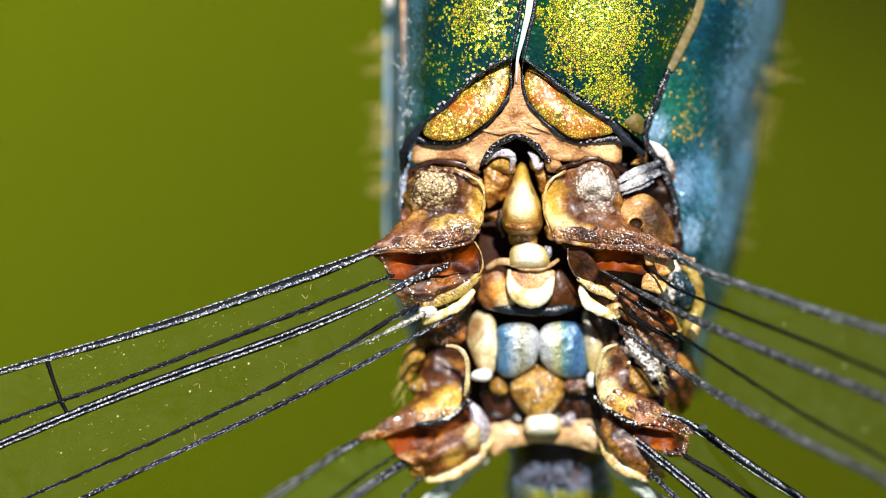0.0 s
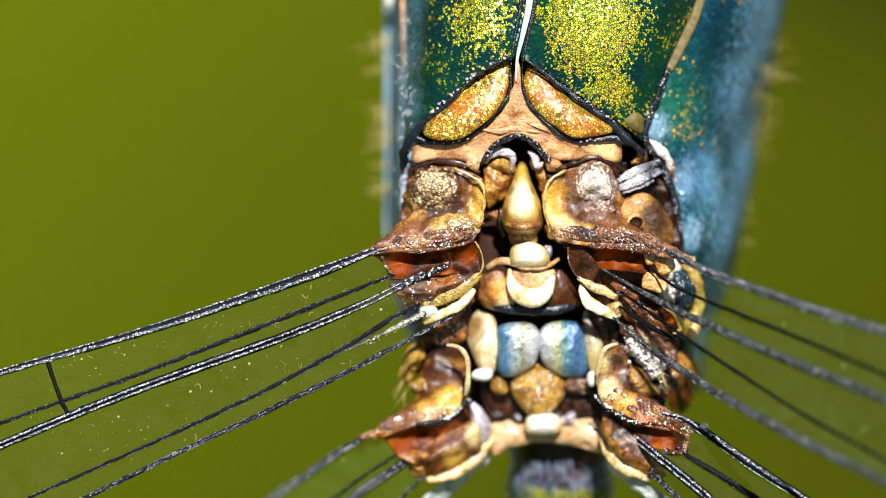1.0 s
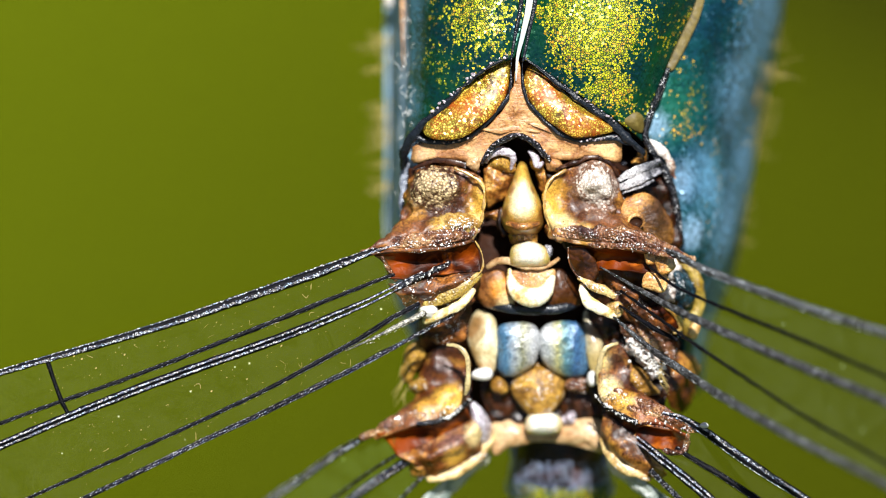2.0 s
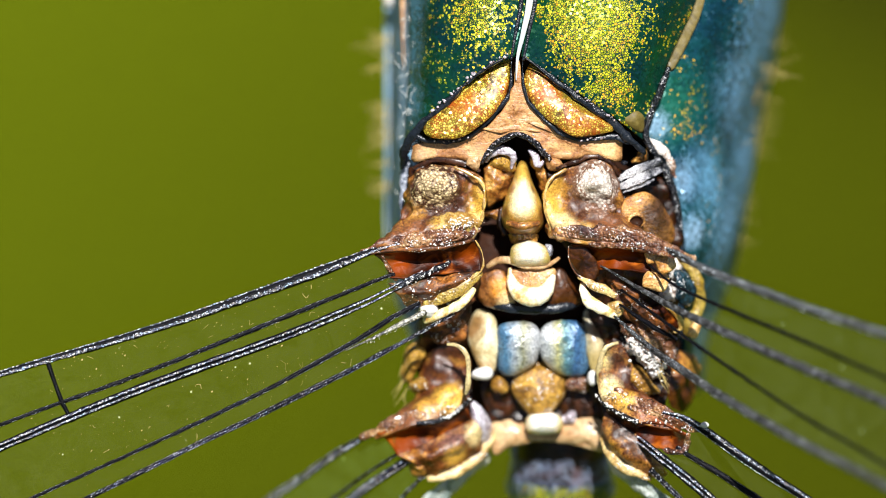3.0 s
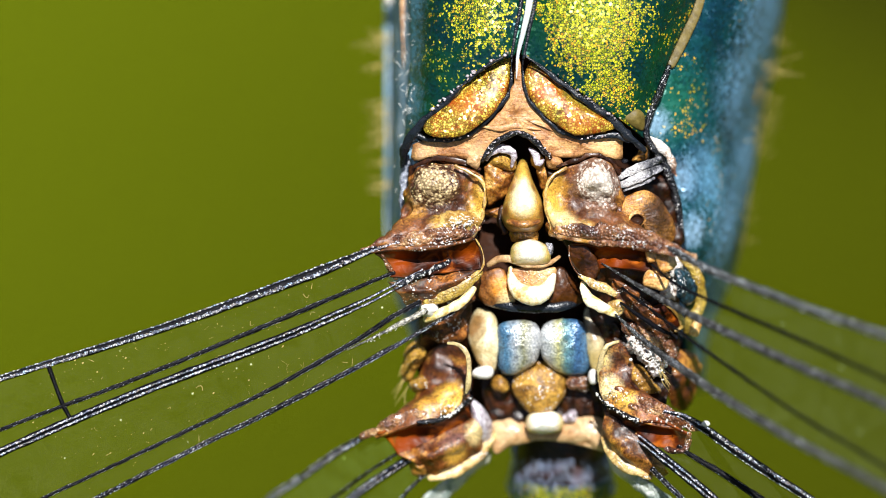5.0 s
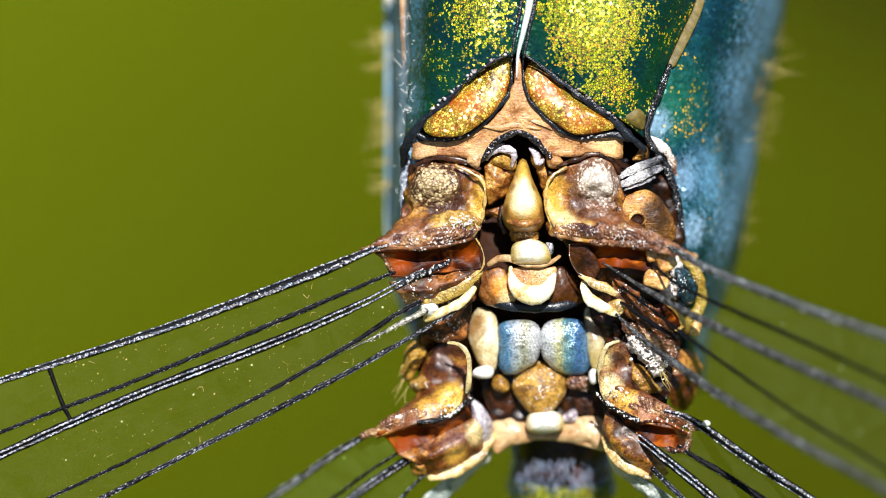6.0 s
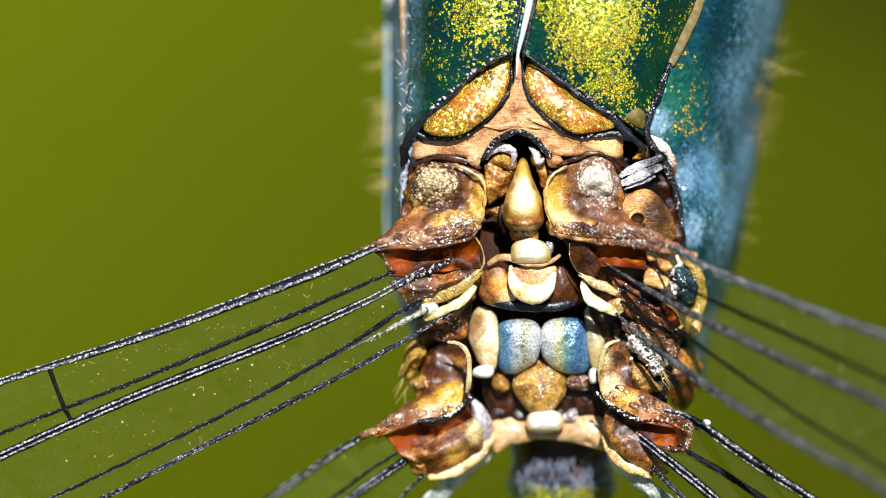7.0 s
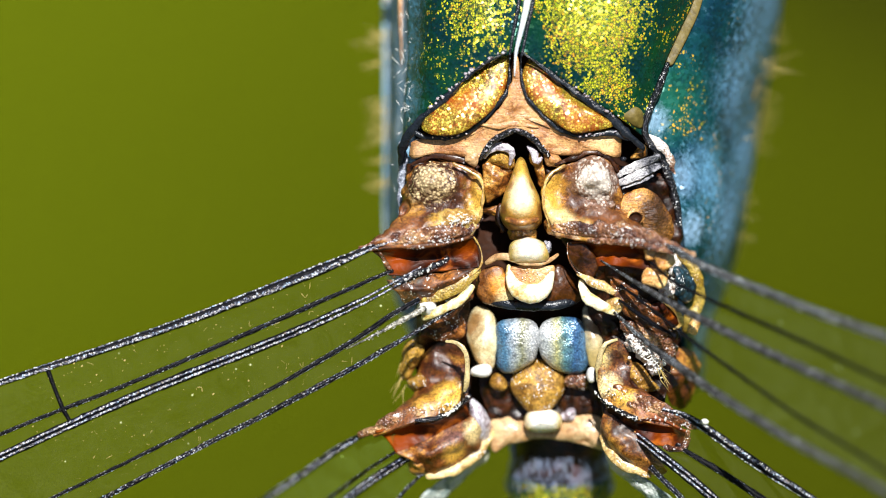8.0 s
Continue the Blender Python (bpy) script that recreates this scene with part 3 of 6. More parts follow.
MILKY_FILM = wing_film("milky_wing_film", 0.017, (0.40, 0.50, 0.22))


def meadow():
    """Grass that gets darker to one side, with a dark brown patch."""
    n = Nodes("meadow_grass")
    fine = n.noise(90.0, 6, 0.7)
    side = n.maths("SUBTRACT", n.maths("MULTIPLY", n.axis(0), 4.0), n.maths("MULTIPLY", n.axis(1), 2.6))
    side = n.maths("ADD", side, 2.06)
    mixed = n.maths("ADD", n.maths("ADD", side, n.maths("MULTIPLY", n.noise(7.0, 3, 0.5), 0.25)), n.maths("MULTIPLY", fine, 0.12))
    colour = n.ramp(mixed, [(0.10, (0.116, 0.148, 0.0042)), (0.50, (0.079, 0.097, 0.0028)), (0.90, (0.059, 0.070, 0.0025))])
    far = n.add("ShaderNodeVectorMath")
    far.operation = "DISTANCE"
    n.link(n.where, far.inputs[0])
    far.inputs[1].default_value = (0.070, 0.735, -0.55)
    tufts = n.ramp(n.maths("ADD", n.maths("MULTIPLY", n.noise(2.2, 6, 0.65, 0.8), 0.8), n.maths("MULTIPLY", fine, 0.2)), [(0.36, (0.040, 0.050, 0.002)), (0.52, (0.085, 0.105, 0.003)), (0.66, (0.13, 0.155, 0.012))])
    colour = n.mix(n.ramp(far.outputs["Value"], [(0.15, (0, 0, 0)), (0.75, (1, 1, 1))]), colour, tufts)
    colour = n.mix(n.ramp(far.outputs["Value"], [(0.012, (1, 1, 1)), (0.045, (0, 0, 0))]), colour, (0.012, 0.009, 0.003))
    return n.finish(colour, 0.9, 0.0, n.bump(fine, 0.01), Specular_IOR_Level=0.0)


MEADOW = meadow()


# ---- shapes ----
def curve_through(points, count, closed=False):
    """A smooth curve through the points, sampled evenly by chord length."""
    p = np.array(points, float)
    if closed:
        p = np.vstack([p[-1], p, p[0], p[1]])
    else:
        p = np.vstack([2 * p[0] - p[1], p, 2 * p[-1] - p[-2]])
    fine = []
    for i in range(1, len(p) - 2):
        t = np.linspace(0, 1, 24, endpoint=False)[:, None]
        a, b, c, d = p[i - 1], p[i], p[i + 1], p[i + 2]
        fine.append(0.5 * (2 * b + (c - a) * t + (2 * a - 5 * b + 4 * c - d) * t ** 2 + (3 * b - a - 3 * c + d) * t ** 3))
    fine = np.vstack(fine + [p[-2][None]])
    run = np.concatenate([[0], np.cumsum(np.linalg.norm(np.diff(fine, axis=0), axis=1))])
    at = np.linspace(0, run[-1], count, endpoint=not closed)
    return np.stack([np.interp(at, run, fine[:, k]) for k in range(fine.shape[1])], 1)


def quads(bm, rows, wrap):
    for a, b in zip(rows, rows[1:]):
        m = len(a)
        for i in range(m if wrap else m - 1):
            j = (i + 1) % m
            bm.faces.new((a[i], a[j], b[j], b[i]))


def roughen(bm, amount, size):
    """Uneven growth: pushes the skin in and out, millimetres."""
    bm.normal_update()
    moves = [v.normal * (amount * noise.noise(v.co / size)) for v in bm.verts]
    for v, m in zip(bm.verts, moves):
        v.co += m
    return bm


def plate(outline, crown, skirt=0.18, peak=None, power=2.0, segs=72, rings=14, rough=0.03, size=0.13, swell=1.0, lean=0.0):
    """A domed sclerite over a closed outline, with turned-down edges; swell < 1 makes it fuller, lean tips it towards the head."""
    edge = curve_through(outline, segs, True)
    mid = np.array(peak if peak else edge.mean(0))
    edge[:, 2] -= lean * (edge[:, 1] - mid[1])
    bm = bmesh.new()
    rows = []
    low = mid + (edge - mid) * 0.96
    low[:, 2] = edge[:, 2] - skirt
    rows.append([bm.verts.new(v) for v in low])
    for k in range(rings):
        r = 1 - k / rings
        ring = mid + (edge - mid) * r
        ring[:, 2] += crown * (1 - r ** power) ** swell - (0.012 if k == 0 else 0)
        rows.append([bm.verts.new(v) for v in ring])
    quads(bm, rows, True)
    top = bm.verts.new((mid[0], mid[1], mid[2] + crown))
    last = rows[-1]
    for i in range(segs):
        bm.faces.new((last[i], last[(i + 1) % segs], top))
    bm.faces.new(rows[0][::-1])
    bmesh.ops.recalc_face_normals(bm, faces=bm.faces)
    roughen(bm, rough, size)
    return roughen(bm, rough * 0.35, size * 0.3)


def tube(points, radii, sides=10, count=0, rough=0.0, size=0.05, flat=1.0, cap=0.6):
    """A tapering rounded rod along a curve; flat < 1 presses it towards the body."""
    p = np.array(points, float)
    long = np.linalg.norm(np.diff(p, axis=0), axis=1).sum()
    count = count or max(10, int(long / 0.05))
    line = curve_through(p, count)
    knots = np.concatenate([[0], np.cumsum(np.linalg.norm(np.diff(p, axis=0), axis=1))])
    width = np.interp(np.linspace(0, knots[-1], count), np.linspace(0, knots[-1], len(radii)), radii)
    along = np.gradient(line, axis=0)
    along /= np.linalg.norm(along, axis=1)[:, None]
    bm = bmesh.new()
    rows = []

    def ring(c, d, r):
        up = np.array((0.0, 0.0, 1.0))
        if abs(d[2]) > 0.95:
            up = np.array((0.0, 1.0, 0.0))
        side = np.cross(d, up)
        side /= np.linalg.norm(side)
        rise = np.cross(side, d)
        return [bm.verts.new(c + r * (math.cos(a) * side + flat * math.sin(a) * rise))
                for a in (2 * math.pi * i / sides for i in range(sides))]

    for c, d, r in ((line[0] - along[0] * width[0] * cap, along[0], width[0] * (1.2 - cap)), *zip(line, along, width),
                    (line[-1] + along[-1] * width[-1] * cap, along[-1], width[-1] * (1.2 - cap))):
        rows.append(ring(c, d, r))
    quads(bm, rows, True)
    bm.faces.new(rows[0][::-1])
    bm.faces.new(rows[-1])
    bmesh.ops.recalc_face_normals(bm, faces=bm.faces)
    return roughen(bm, rough, size) if rough else bm


def knob(mid, rx, ry, rz, turn=0.0, pinch=0.0, rough=0.012, size=0.12):
    """A rounded tubercle; pinch narrows its tail end."""
    bm = bmesh.new()
    bmesh.ops.create_uvsphere(bm, u_segments=32, v_segments=18, radius=1.0)
    c, s = math.cos(radians(turn)), math.sin(radians(turn))
    for v in bm.verts:
        x, y, z = v.co
        k = 1 - pinch * (y * 0.5 + 0.5)
        x, y, z = x * rx * k, y * ry, z * rz
        v.co = (mid[0] + c * x - s * y, mid[1] + s * x + c * y, mid[2] + z)
    return roughen(bm, rough, size)


def skin(rails, across=40, along=40, thick=0.03, rough=0.0, size=0.3):
    """A curved sheet laid over rails, each a curve down the body."""
    lines = np.stack([curve_through(r, along) for r in rails])
    grid = np.stack([curve_through(lines[:, j], across) for j in range(along)], 1)
    bm = bmesh.new()
    front = [[bm.verts.new(v) for v in row] for row in grid]
    quads(bm, front, False)
    bm.normal_update()
    if sum(f.normal.z for f in bm.faces) < 0:
        bmesh.ops.reverse_faces(bm, faces=bm.faces)
    if rough:
        roughen(bm, rough, size)
    if thick:
        bm.normal_update()
        back = [[bm.verts.new(v.co - v.normal * thick) for v in row] for row in front]
        quads(bm, back, False)
        rim = front[0] + [r[-1] for r in front[1:]] + front[-1][-2::-1] + [r[0] for r in front[-2:0:-1]]
        low = back[0] + [r[-1] for r in back[1:]] + back[-1][-2::-1] + [r[0] for r in back[-2:0:-1]]
        quads(bm, [rim, low], True)
        bmesh.ops.recalc_face_normals(bm, faces=bm.faces)
    return bm


def joined(pieces):
    """One bmesh out of several pieces of the same part."""
    whole = bpy.data.meshes.new("piece")
    bm = bmesh.new()
    for piece in pieces:
        piece.to_mesh(whole)
        bm.from_mesh(whole)
        piece.free()
    bpy.data.meshes.remove(whole)
    return bm


def beading(line, radii, seed, step=0.013, rows=(40.0, 140.0), jitter=12.0, size=0.0085, share=0.8):
    """Tiny beads set in rows along a rod, at the given angles round it (90 is uppermost)."""
    dice = random.Random(seed)
    p = np.array(line, float)
    count = int(np.linalg.norm(np.diff(p, axis=0), axis=1).sum() / step)
    mids = curve_through(p, count)
    width = np.interp(np.linspace(0, 1, count), np.linspace(0, 1, len(radii)), radii)
    along = np.gradient(mids, axis=0)
    along /= np.linalg.norm(along, axis=1)[:, None]
    side = np.cross(along, (0.0, 0.0, 1.0))
    side /= np.linalg.norm(side, axis=1)[:, None]
    rise = np.cross(side, along)
    ball = bmesh.new()
    bmesh.ops.create_icosphere(ball, subdivisions=1, radius=1.0)
    ball.verts.ensure_lookup_table()
    shape = np.array([v.co for v in ball.verts])
    tris = np.array([[v.index for v in f.verts] for f in ball.faces])
    ball.free()
    verts, faces = [], []
    for k in range(count):
        if mids[k][0] < -4.3 or mids[k][0] > 4.3 or mids[k][1] < -2.6:
            continue
        for a in rows:
            if dice.random() > share:
                continue
            a = radians(a + dice.gauss(0, jitter))
            spot = mids[k] + width[k] * (math.cos(a) * side[k] + math.sin(a) * rise[k]) + along[k] * dice.gauss(0, step * 0.3)
            faces.append(tris + 12 * len(verts))
            verts.append(spot + shape * size * dice.uniform(0.5, 1.25))
    mesh = bpy.data.meshes.new("piece")
    if verts:
        mesh.from_pydata(np.vstack(verts).tolist(), [], np.vstack(faces).tolist())
    bm = bmesh.new()
    bm.from_mesh(mesh)
    bpy.data.meshes.remove(mesh)
    return bm


def hair_fringe(roots, way, length, radius, spread, seed):
    """Bristles from the roots, each bent a little."""
    dice = random.Random(seed)
    pieces = []
    for root in roots:
        d = Vector(way) + Vector([dice.gauss(0, spread) for _ in range(3)])
        d.normalize()
        k = length * dice.uniform(0.6, 1.25)
        a = Vector(root)
        bend = Vector([dice.gauss(0, 0.12) * k for _ in range(3)])
        pieces.append(tube([a, a + d * k * 0.5 + bend * 0.4, a + d * k + bend], [radius, radius * 0.8, radius * 0.25], 4, 6))
    return joined(pieces)


def part(name, bm, material, parent, label="", origin=(0, 0, 0)):
    """Links a bmesh, in millimetres, as one mesh object under a thing or under a part."""
    if parent == fly and name not in ("forewing", "hindwing", "trunk", "underside", "joint_skin", "down"):
        x, y = np.mean([v.co[:2] for v in bm.verts], 0)
        depth = drop(x, y)
        for v in bm.verts if depth else ():
            v.co = sunk(v.co, depth)
    if name == "joint_skin":
        for v in bm.verts:
            v.co = sunk(v.co, 0.36 * min(1.0, max(0.0, (-0.8 - v.co.y) / 0.25)) * min(1.0, max(0.0, (0.55 - v.co.x) / 0.3)))
    bmesh.ops.transform(bm, matrix=Matrix.Scale(MM, 4) @ Matrix.Translation(-Vector(origin)), verts=bm.verts)
    mesh = bpy.data.meshes.new(name)
    bm.to_mesh(mesh)
    bm.free()
    mesh.shade_smooth()
    mesh.materials.append(material)
    ob = new(name, mesh)
    ob.parent = parent
    return tagged(ob, label)


# ---- the meadow far behind ----
def build_ground():
    bm = bmesh.new()
    steps = [-400, -60, -12, -4, -1.5, -0.6, 0, 0.6, 1.5, 4, 12, 60, 400]
    grid = [[bm.verts.new((x, y, -0.55 + 0.02 * noise.noise(Vector((x, y, 0.3))))) for x in steps] for y in steps]
    quads(bm, grid, False)
    bmesh.ops.recalc_face_normals(bm, faces=bm.faces)
    mesh = bpy.data.meshes.new("ground")
    bm.to_mesh(mesh)
    bm.free()
    mesh.shade_smooth()
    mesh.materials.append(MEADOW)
    tagged(new("ground", mesh), "olive green meadow far below, out of focus", "ground", kind="structure")


build_ground()

# ---- the damselfly ----
fly = tagged(new("damselfly"), "metallic green and bronze damselfly with half-spread clear wings", "insect")
fly.matrix_world = BODY


def build_trunk():
    """The inner body under all the plates, painted dark as the shade in the gaps."""
    core = skin([[(-0.354, 3.08, -1.5), (-0.317, 1.949, -1.4), (-0.25, 0.925, -1.3), (-0.225, -0.199, -1.3), (-0.25, -1.017, -1.45), (-0.123, -1.633, -1.70)],
                 [(0.081, 3.03, -0.5), (0.081, 1.921, -0.5), (0.081, 0.914, -0.62), (0.03, -0.197, -0.75), (0.03, -1.009, -1.14), (0.234, -1.622, -1.36)],
                 [(0.732, 3.015, -0.2), (0.707, 1.911, -0.2), (0.699, 0.916, -0.75), (0.763, -0.197, -0.62), (0.866, -1.008, -0.98), (0.899, -1.732, -1.54)],
                 [(1.593, 3.03, -0.5), (1.492, 1.921, -0.5), (1.394, 0.914, -0.62), (1.498, -0.197, -0.75), (1.602, -1.009, -1.10), (1.505, -1.622, -1.36)],
                 [(2.322, 3.06, -1.1), (2.191, 1.937, -1), (2.011, 0.919, -0.95), (2.064, -0.198, -1), (2.118, -1.013, -1.103), (1.871, -1.63, -1.334)]], 30, 40, 0.1)
    part("trunk", core, DEEP_SHADE, fly, "inner body painted dark as the gaps between the plates")
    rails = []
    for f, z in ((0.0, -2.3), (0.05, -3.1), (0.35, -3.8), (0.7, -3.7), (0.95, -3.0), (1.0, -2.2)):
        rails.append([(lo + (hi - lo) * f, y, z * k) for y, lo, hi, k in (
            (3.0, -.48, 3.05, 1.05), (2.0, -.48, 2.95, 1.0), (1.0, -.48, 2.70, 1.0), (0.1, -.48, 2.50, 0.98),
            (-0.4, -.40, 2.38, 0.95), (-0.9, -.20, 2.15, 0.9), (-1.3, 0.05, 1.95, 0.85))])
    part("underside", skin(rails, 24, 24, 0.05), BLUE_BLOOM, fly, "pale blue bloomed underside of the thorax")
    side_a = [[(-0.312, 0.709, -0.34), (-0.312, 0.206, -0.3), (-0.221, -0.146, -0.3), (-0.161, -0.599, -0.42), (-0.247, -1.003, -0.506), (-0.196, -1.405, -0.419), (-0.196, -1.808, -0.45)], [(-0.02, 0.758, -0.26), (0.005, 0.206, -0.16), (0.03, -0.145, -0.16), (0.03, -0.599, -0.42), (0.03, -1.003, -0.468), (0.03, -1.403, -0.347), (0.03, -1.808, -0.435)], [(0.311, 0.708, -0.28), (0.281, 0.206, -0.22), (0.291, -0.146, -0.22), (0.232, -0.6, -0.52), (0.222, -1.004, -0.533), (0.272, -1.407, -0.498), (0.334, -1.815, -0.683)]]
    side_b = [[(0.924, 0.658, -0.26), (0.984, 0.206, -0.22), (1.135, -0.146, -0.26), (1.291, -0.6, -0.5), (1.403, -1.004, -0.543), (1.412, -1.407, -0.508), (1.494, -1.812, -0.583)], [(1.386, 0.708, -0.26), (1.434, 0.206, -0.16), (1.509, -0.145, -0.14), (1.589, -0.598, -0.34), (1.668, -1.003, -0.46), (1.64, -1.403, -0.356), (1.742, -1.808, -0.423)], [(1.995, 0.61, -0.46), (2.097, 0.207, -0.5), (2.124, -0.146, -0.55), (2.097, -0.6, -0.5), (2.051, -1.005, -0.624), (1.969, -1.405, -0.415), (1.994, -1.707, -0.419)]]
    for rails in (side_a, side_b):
        part("joint_skin", skin(rails, 50, 90, 0.03, 0.07, 0.12), UMBER_SHADE, fly, "folded skin between the plates, painted dark as their gaps")


def build_shield():
    """The two great shoulder plates, the keel between them and the flanks."""
    right = skin([[(0.83, 2.803, 0.02), (0.785, 2.203, 0.02), (0.722, 1.903, 0.02), (0.69, 1.684, 0.01)],
                  [(1.227, 2.797, 0.17), (1.152, 2.199, 0.17), (1.058, 1.801, 0.13), (0.98, 1.504, 0.03)],
                  [(1.626, 2.798, 0.16), (1.566, 2.199, 0.15), (1.452, 1.702, 0.12), (1.33, 1.265, 0)],
                  [(2.006, 2.806, -0.02), (1.941, 2.206, -0.02), (1.771, 1.656, -0.03), (1.583, 1.097, -0.1)],
                  [(2.356, 2.825, -0.42), (2.275, 2.22, -0.4), (1.98, 1.603, -0.3), (1.787, 0.948, -0.22)]], 60, 60, 0.06, 0.02, 0.5)
    part("shoulder_plate", right, GREEN_FLAKE, fly, "metallic green shoulder plate flecked with gold")
    left = skin([[(0.80, 2.803, 0.02), (0.758, 2.204, 0.02), (0.695, 1.904, 0.02), (0.632, 1.684, 0.01)],
                 [(0.43, 2.802, 0.06), (0.41, 2.203, 0.06), (0.38, 1.853, 0.05), (0.33, 1.545, 0)],
                 [(0.155, 2.808, -0.06), (0.14, 2.207, -0.06), (0.11, 1.757, -0.06), (0.06, 1.348, -0.12)],
                 [(-0.095, 2.819, -0.3), (-0.111, 2.216, -0.3), (-0.131, 1.663, -0.28), (-0.161, 1.15, -0.28)],
                 [(-0.284, 2.84, -0.75), (-0.293, 2.231, -0.72), (-0.303, 1.624, -0.7), (-0.343, 0.904, -0.6)]], 60, 60, 0.06, 0.02, 0.5)
    part("shoulder_plate", left, GREEN_FLAKE, fly, "metallic green shoulder plate flecked with gold")
    part("keel", tube([(0.808, 2.798, 0.16), (0.768, 2.198, 0.18), (0.708, 1.89, 0.16), (0.659, 1.682, 0.1), (0.645, 1.479, 0.03)], [0.034, 0.036, 0.030, 0.020, 0.005], 12), MIDLINE, fly, "bluish white midline keel")
    part("keel_groove", tube([(0.869, 2.802, 0.06), (0.819, 2.202, 0.07), (0.759, 1.903, 0.07), (0.709, 1.653, 0.06)], [0.026, 0.024, 0.018, 0.012], 10, flat=0.4), INK, fly, "black groove along the keel")
    part("keel_groove", tube([(0.728, 2.802, 0.03), (0.696, 2.202, 0.045), (0.644, 1.903, 0.045), (0.602, 1.663, 0.04)], [0.026, 0.024, 0.018, 0.012], 10, flat=0.4), INK, fly, "black groove along the keel")
    # flanks
    rail_a = [(2.378, 2.826, -0.45), (2.296, 2.22, -0.42), (2.021, 1.584, -0.34), (1.84, 0.96, -0.34), (2.047, 0.61, -0.5), (2.162, 0.056, -0.62), (2.219, -0.4, -0.8), (2.176, -0.808, -1), (2.152, -1.219, -1.205)]
    rail_b = [(2.602, 2.83, -0.58), (2.526, 2.226, -0.56), (2.297, 1.59, -0.52), (2.12, 0.963, -0.5), (2.209, 0.611, -0.58), (2.306, 0.056, -0.75), (2.332, -0.402, -1.1), (2.268, -0.812, -1.3), (2.224, -1.276, -1.504)]
    rail_c = [(2.876, 2.851, -1.0), (2.816, 2.242, -1.0), (2.648, 1.601, -1.0), (2.495, 0.971, -1.0), (2.50, 0.564, -1.05), (2.53, 0.056, -1.2), (2.46, -0.406, -1.6), (2.348, -0.819, -1.8), (2.294, -1.287, -2.003)]
    rail_d = [(3.146, 2.903, -2.1), (3.084, 2.282, -2.1), (2.97, 1.63, -2.1), (2.846, 0.988, -2.1), (2.79, 0.574, -2.1), (2.72, 0.057, -2.2), (2.58, -0.41, -2.3), (2.434, -0.827, -2.4), (2.354, -1.349, -2.502)]
    rail_e = [(3.234, 2.945, -3), (3.171, 2.315, -3), (3.056, 1.654, -3), (2.923, 1.003, -3), (2.85, 0.583, -3), (2.76, 0.058, -3), (2.60, -0.415, -3), (2.447, -0.835, -3), (2.363, -1.36, -3.002)]
    flank = skin([rail_a, rail_b, rail_c, rail_d, rail_e], 60, 80, 0.05, 0.02, 0.5)
    part("flank_plate", flank, TEAL_FLAKE, fly, "teal metallic flank dusted with blue bloom")
    lf = skin([[(-0.274, 2.841, -0.78), (-0.284, 2.233, -0.76), (-0.294, 1.625, -0.74), (-0.334, 0.905, -0.68), (-0.344, 0.207, -0.7)],
               [(-0.378, 2.866, -1.3), (-0.388, 2.253, -1.3), (-0.398, 1.64, -1.3), (-0.419, 0.914, -1.25), (-0.428, 0.209, -1.2)],
               [(-0.472, 2.908, -2.2), (-0.477, 2.286, -2.2), (-0.477, 1.664, -2.2), (-0.487, 0.928, -2.2), (-0.498, 0.109, -2.2)],
               [(-0.483, 2.945, -3), (-0.483, 2.315, -3), (-0.483, 1.685, -3), (-0.493, 0.94, -3), (-0.493, 0.11, -3)]], 30, 40, 0.05, 0.02, 0.4)
    part("flank_plate", lf, BLUE_BLOOM, fly, "flank covered in pale blue bloom")
    part("flank_stripe", tube([(2.356, 2.825, -0.42), (2.285, 2.22, -0.4), (2.153, 1.866, -0.36), (2.02, 1.603, -0.31)], [0.05, 0.05, 0.05, 0.04], 12, flat=0.14), STRIPE, fly, "pale yellow stripe along the flank")
    part("flank_stripe", tube([(2.875, 1.50, -1.80), (2.80, 1.33, -1.78), (2.725, 1.16, -1.76)], [0.02, 0.05, 0.04], 12, flat=0.6), STRIPE, fly, "pale yellow stripe along the flank")
    part("flank_stripe", tube([(-0.367, 2.551, -1.1), (-0.351, 2.042, -1.1), (-0.336, 1.582, -1.05)], [0.025, 0.025, 0.02], 10, flat=0.14), TAN, fly, "thin tan line along the flank")
    part("flank_suture", tube([(1.998, 1.586, -0.24), (1.928, 1.386, -0.24), (1.837, 1.185, -0.24), (1.802, 0.959, -0.22), (1.967, 0.709, -0.36), (2.07, 0.408, -0.45), (2.124, 0.056, -0.55)], [0.025, 0.035, 0.035, 0.03, 0.035, 0.035, 0.025], 10, rough=0.01), BLACK, fly, "black suture down the flank")
    # rim behind the shoulder; its highlight is painted white
    part("flank_collar", tube([(1.818, 0.959, -0.28), (1.909, 0.899, -0.28), (2.011, 0.769, -0.34), (2.064, 0.619, -0.4)], [0.015, 0.045, 0.04, 0.01], 12, rough=0.03, size=0.06, flat=0.6), WHITE, fly, "collar behind the shoulder, its highlight painted white")
    part("shoulder_spot", plate([(1.608, 1.167, -0.1), (1.708, 1.207, -0.12), (1.775, 1.148, -0.16), (1.77, 1.018, -0.18), (1.674, 1.047, -0.14), (1.603, 1.107, -0.1)], 0.04, 0.1, rough=0.008), STRIPE, fly, "pale yellow shoulder spot")
    # small knob, white to stand for a blurred glint on the flank
    part("flank_tubercle", knob((-0.475, 2.268, -2), 0.07, 0.08, 0.07), WHITE, fly, "tubercle painted white for a blurred glint")


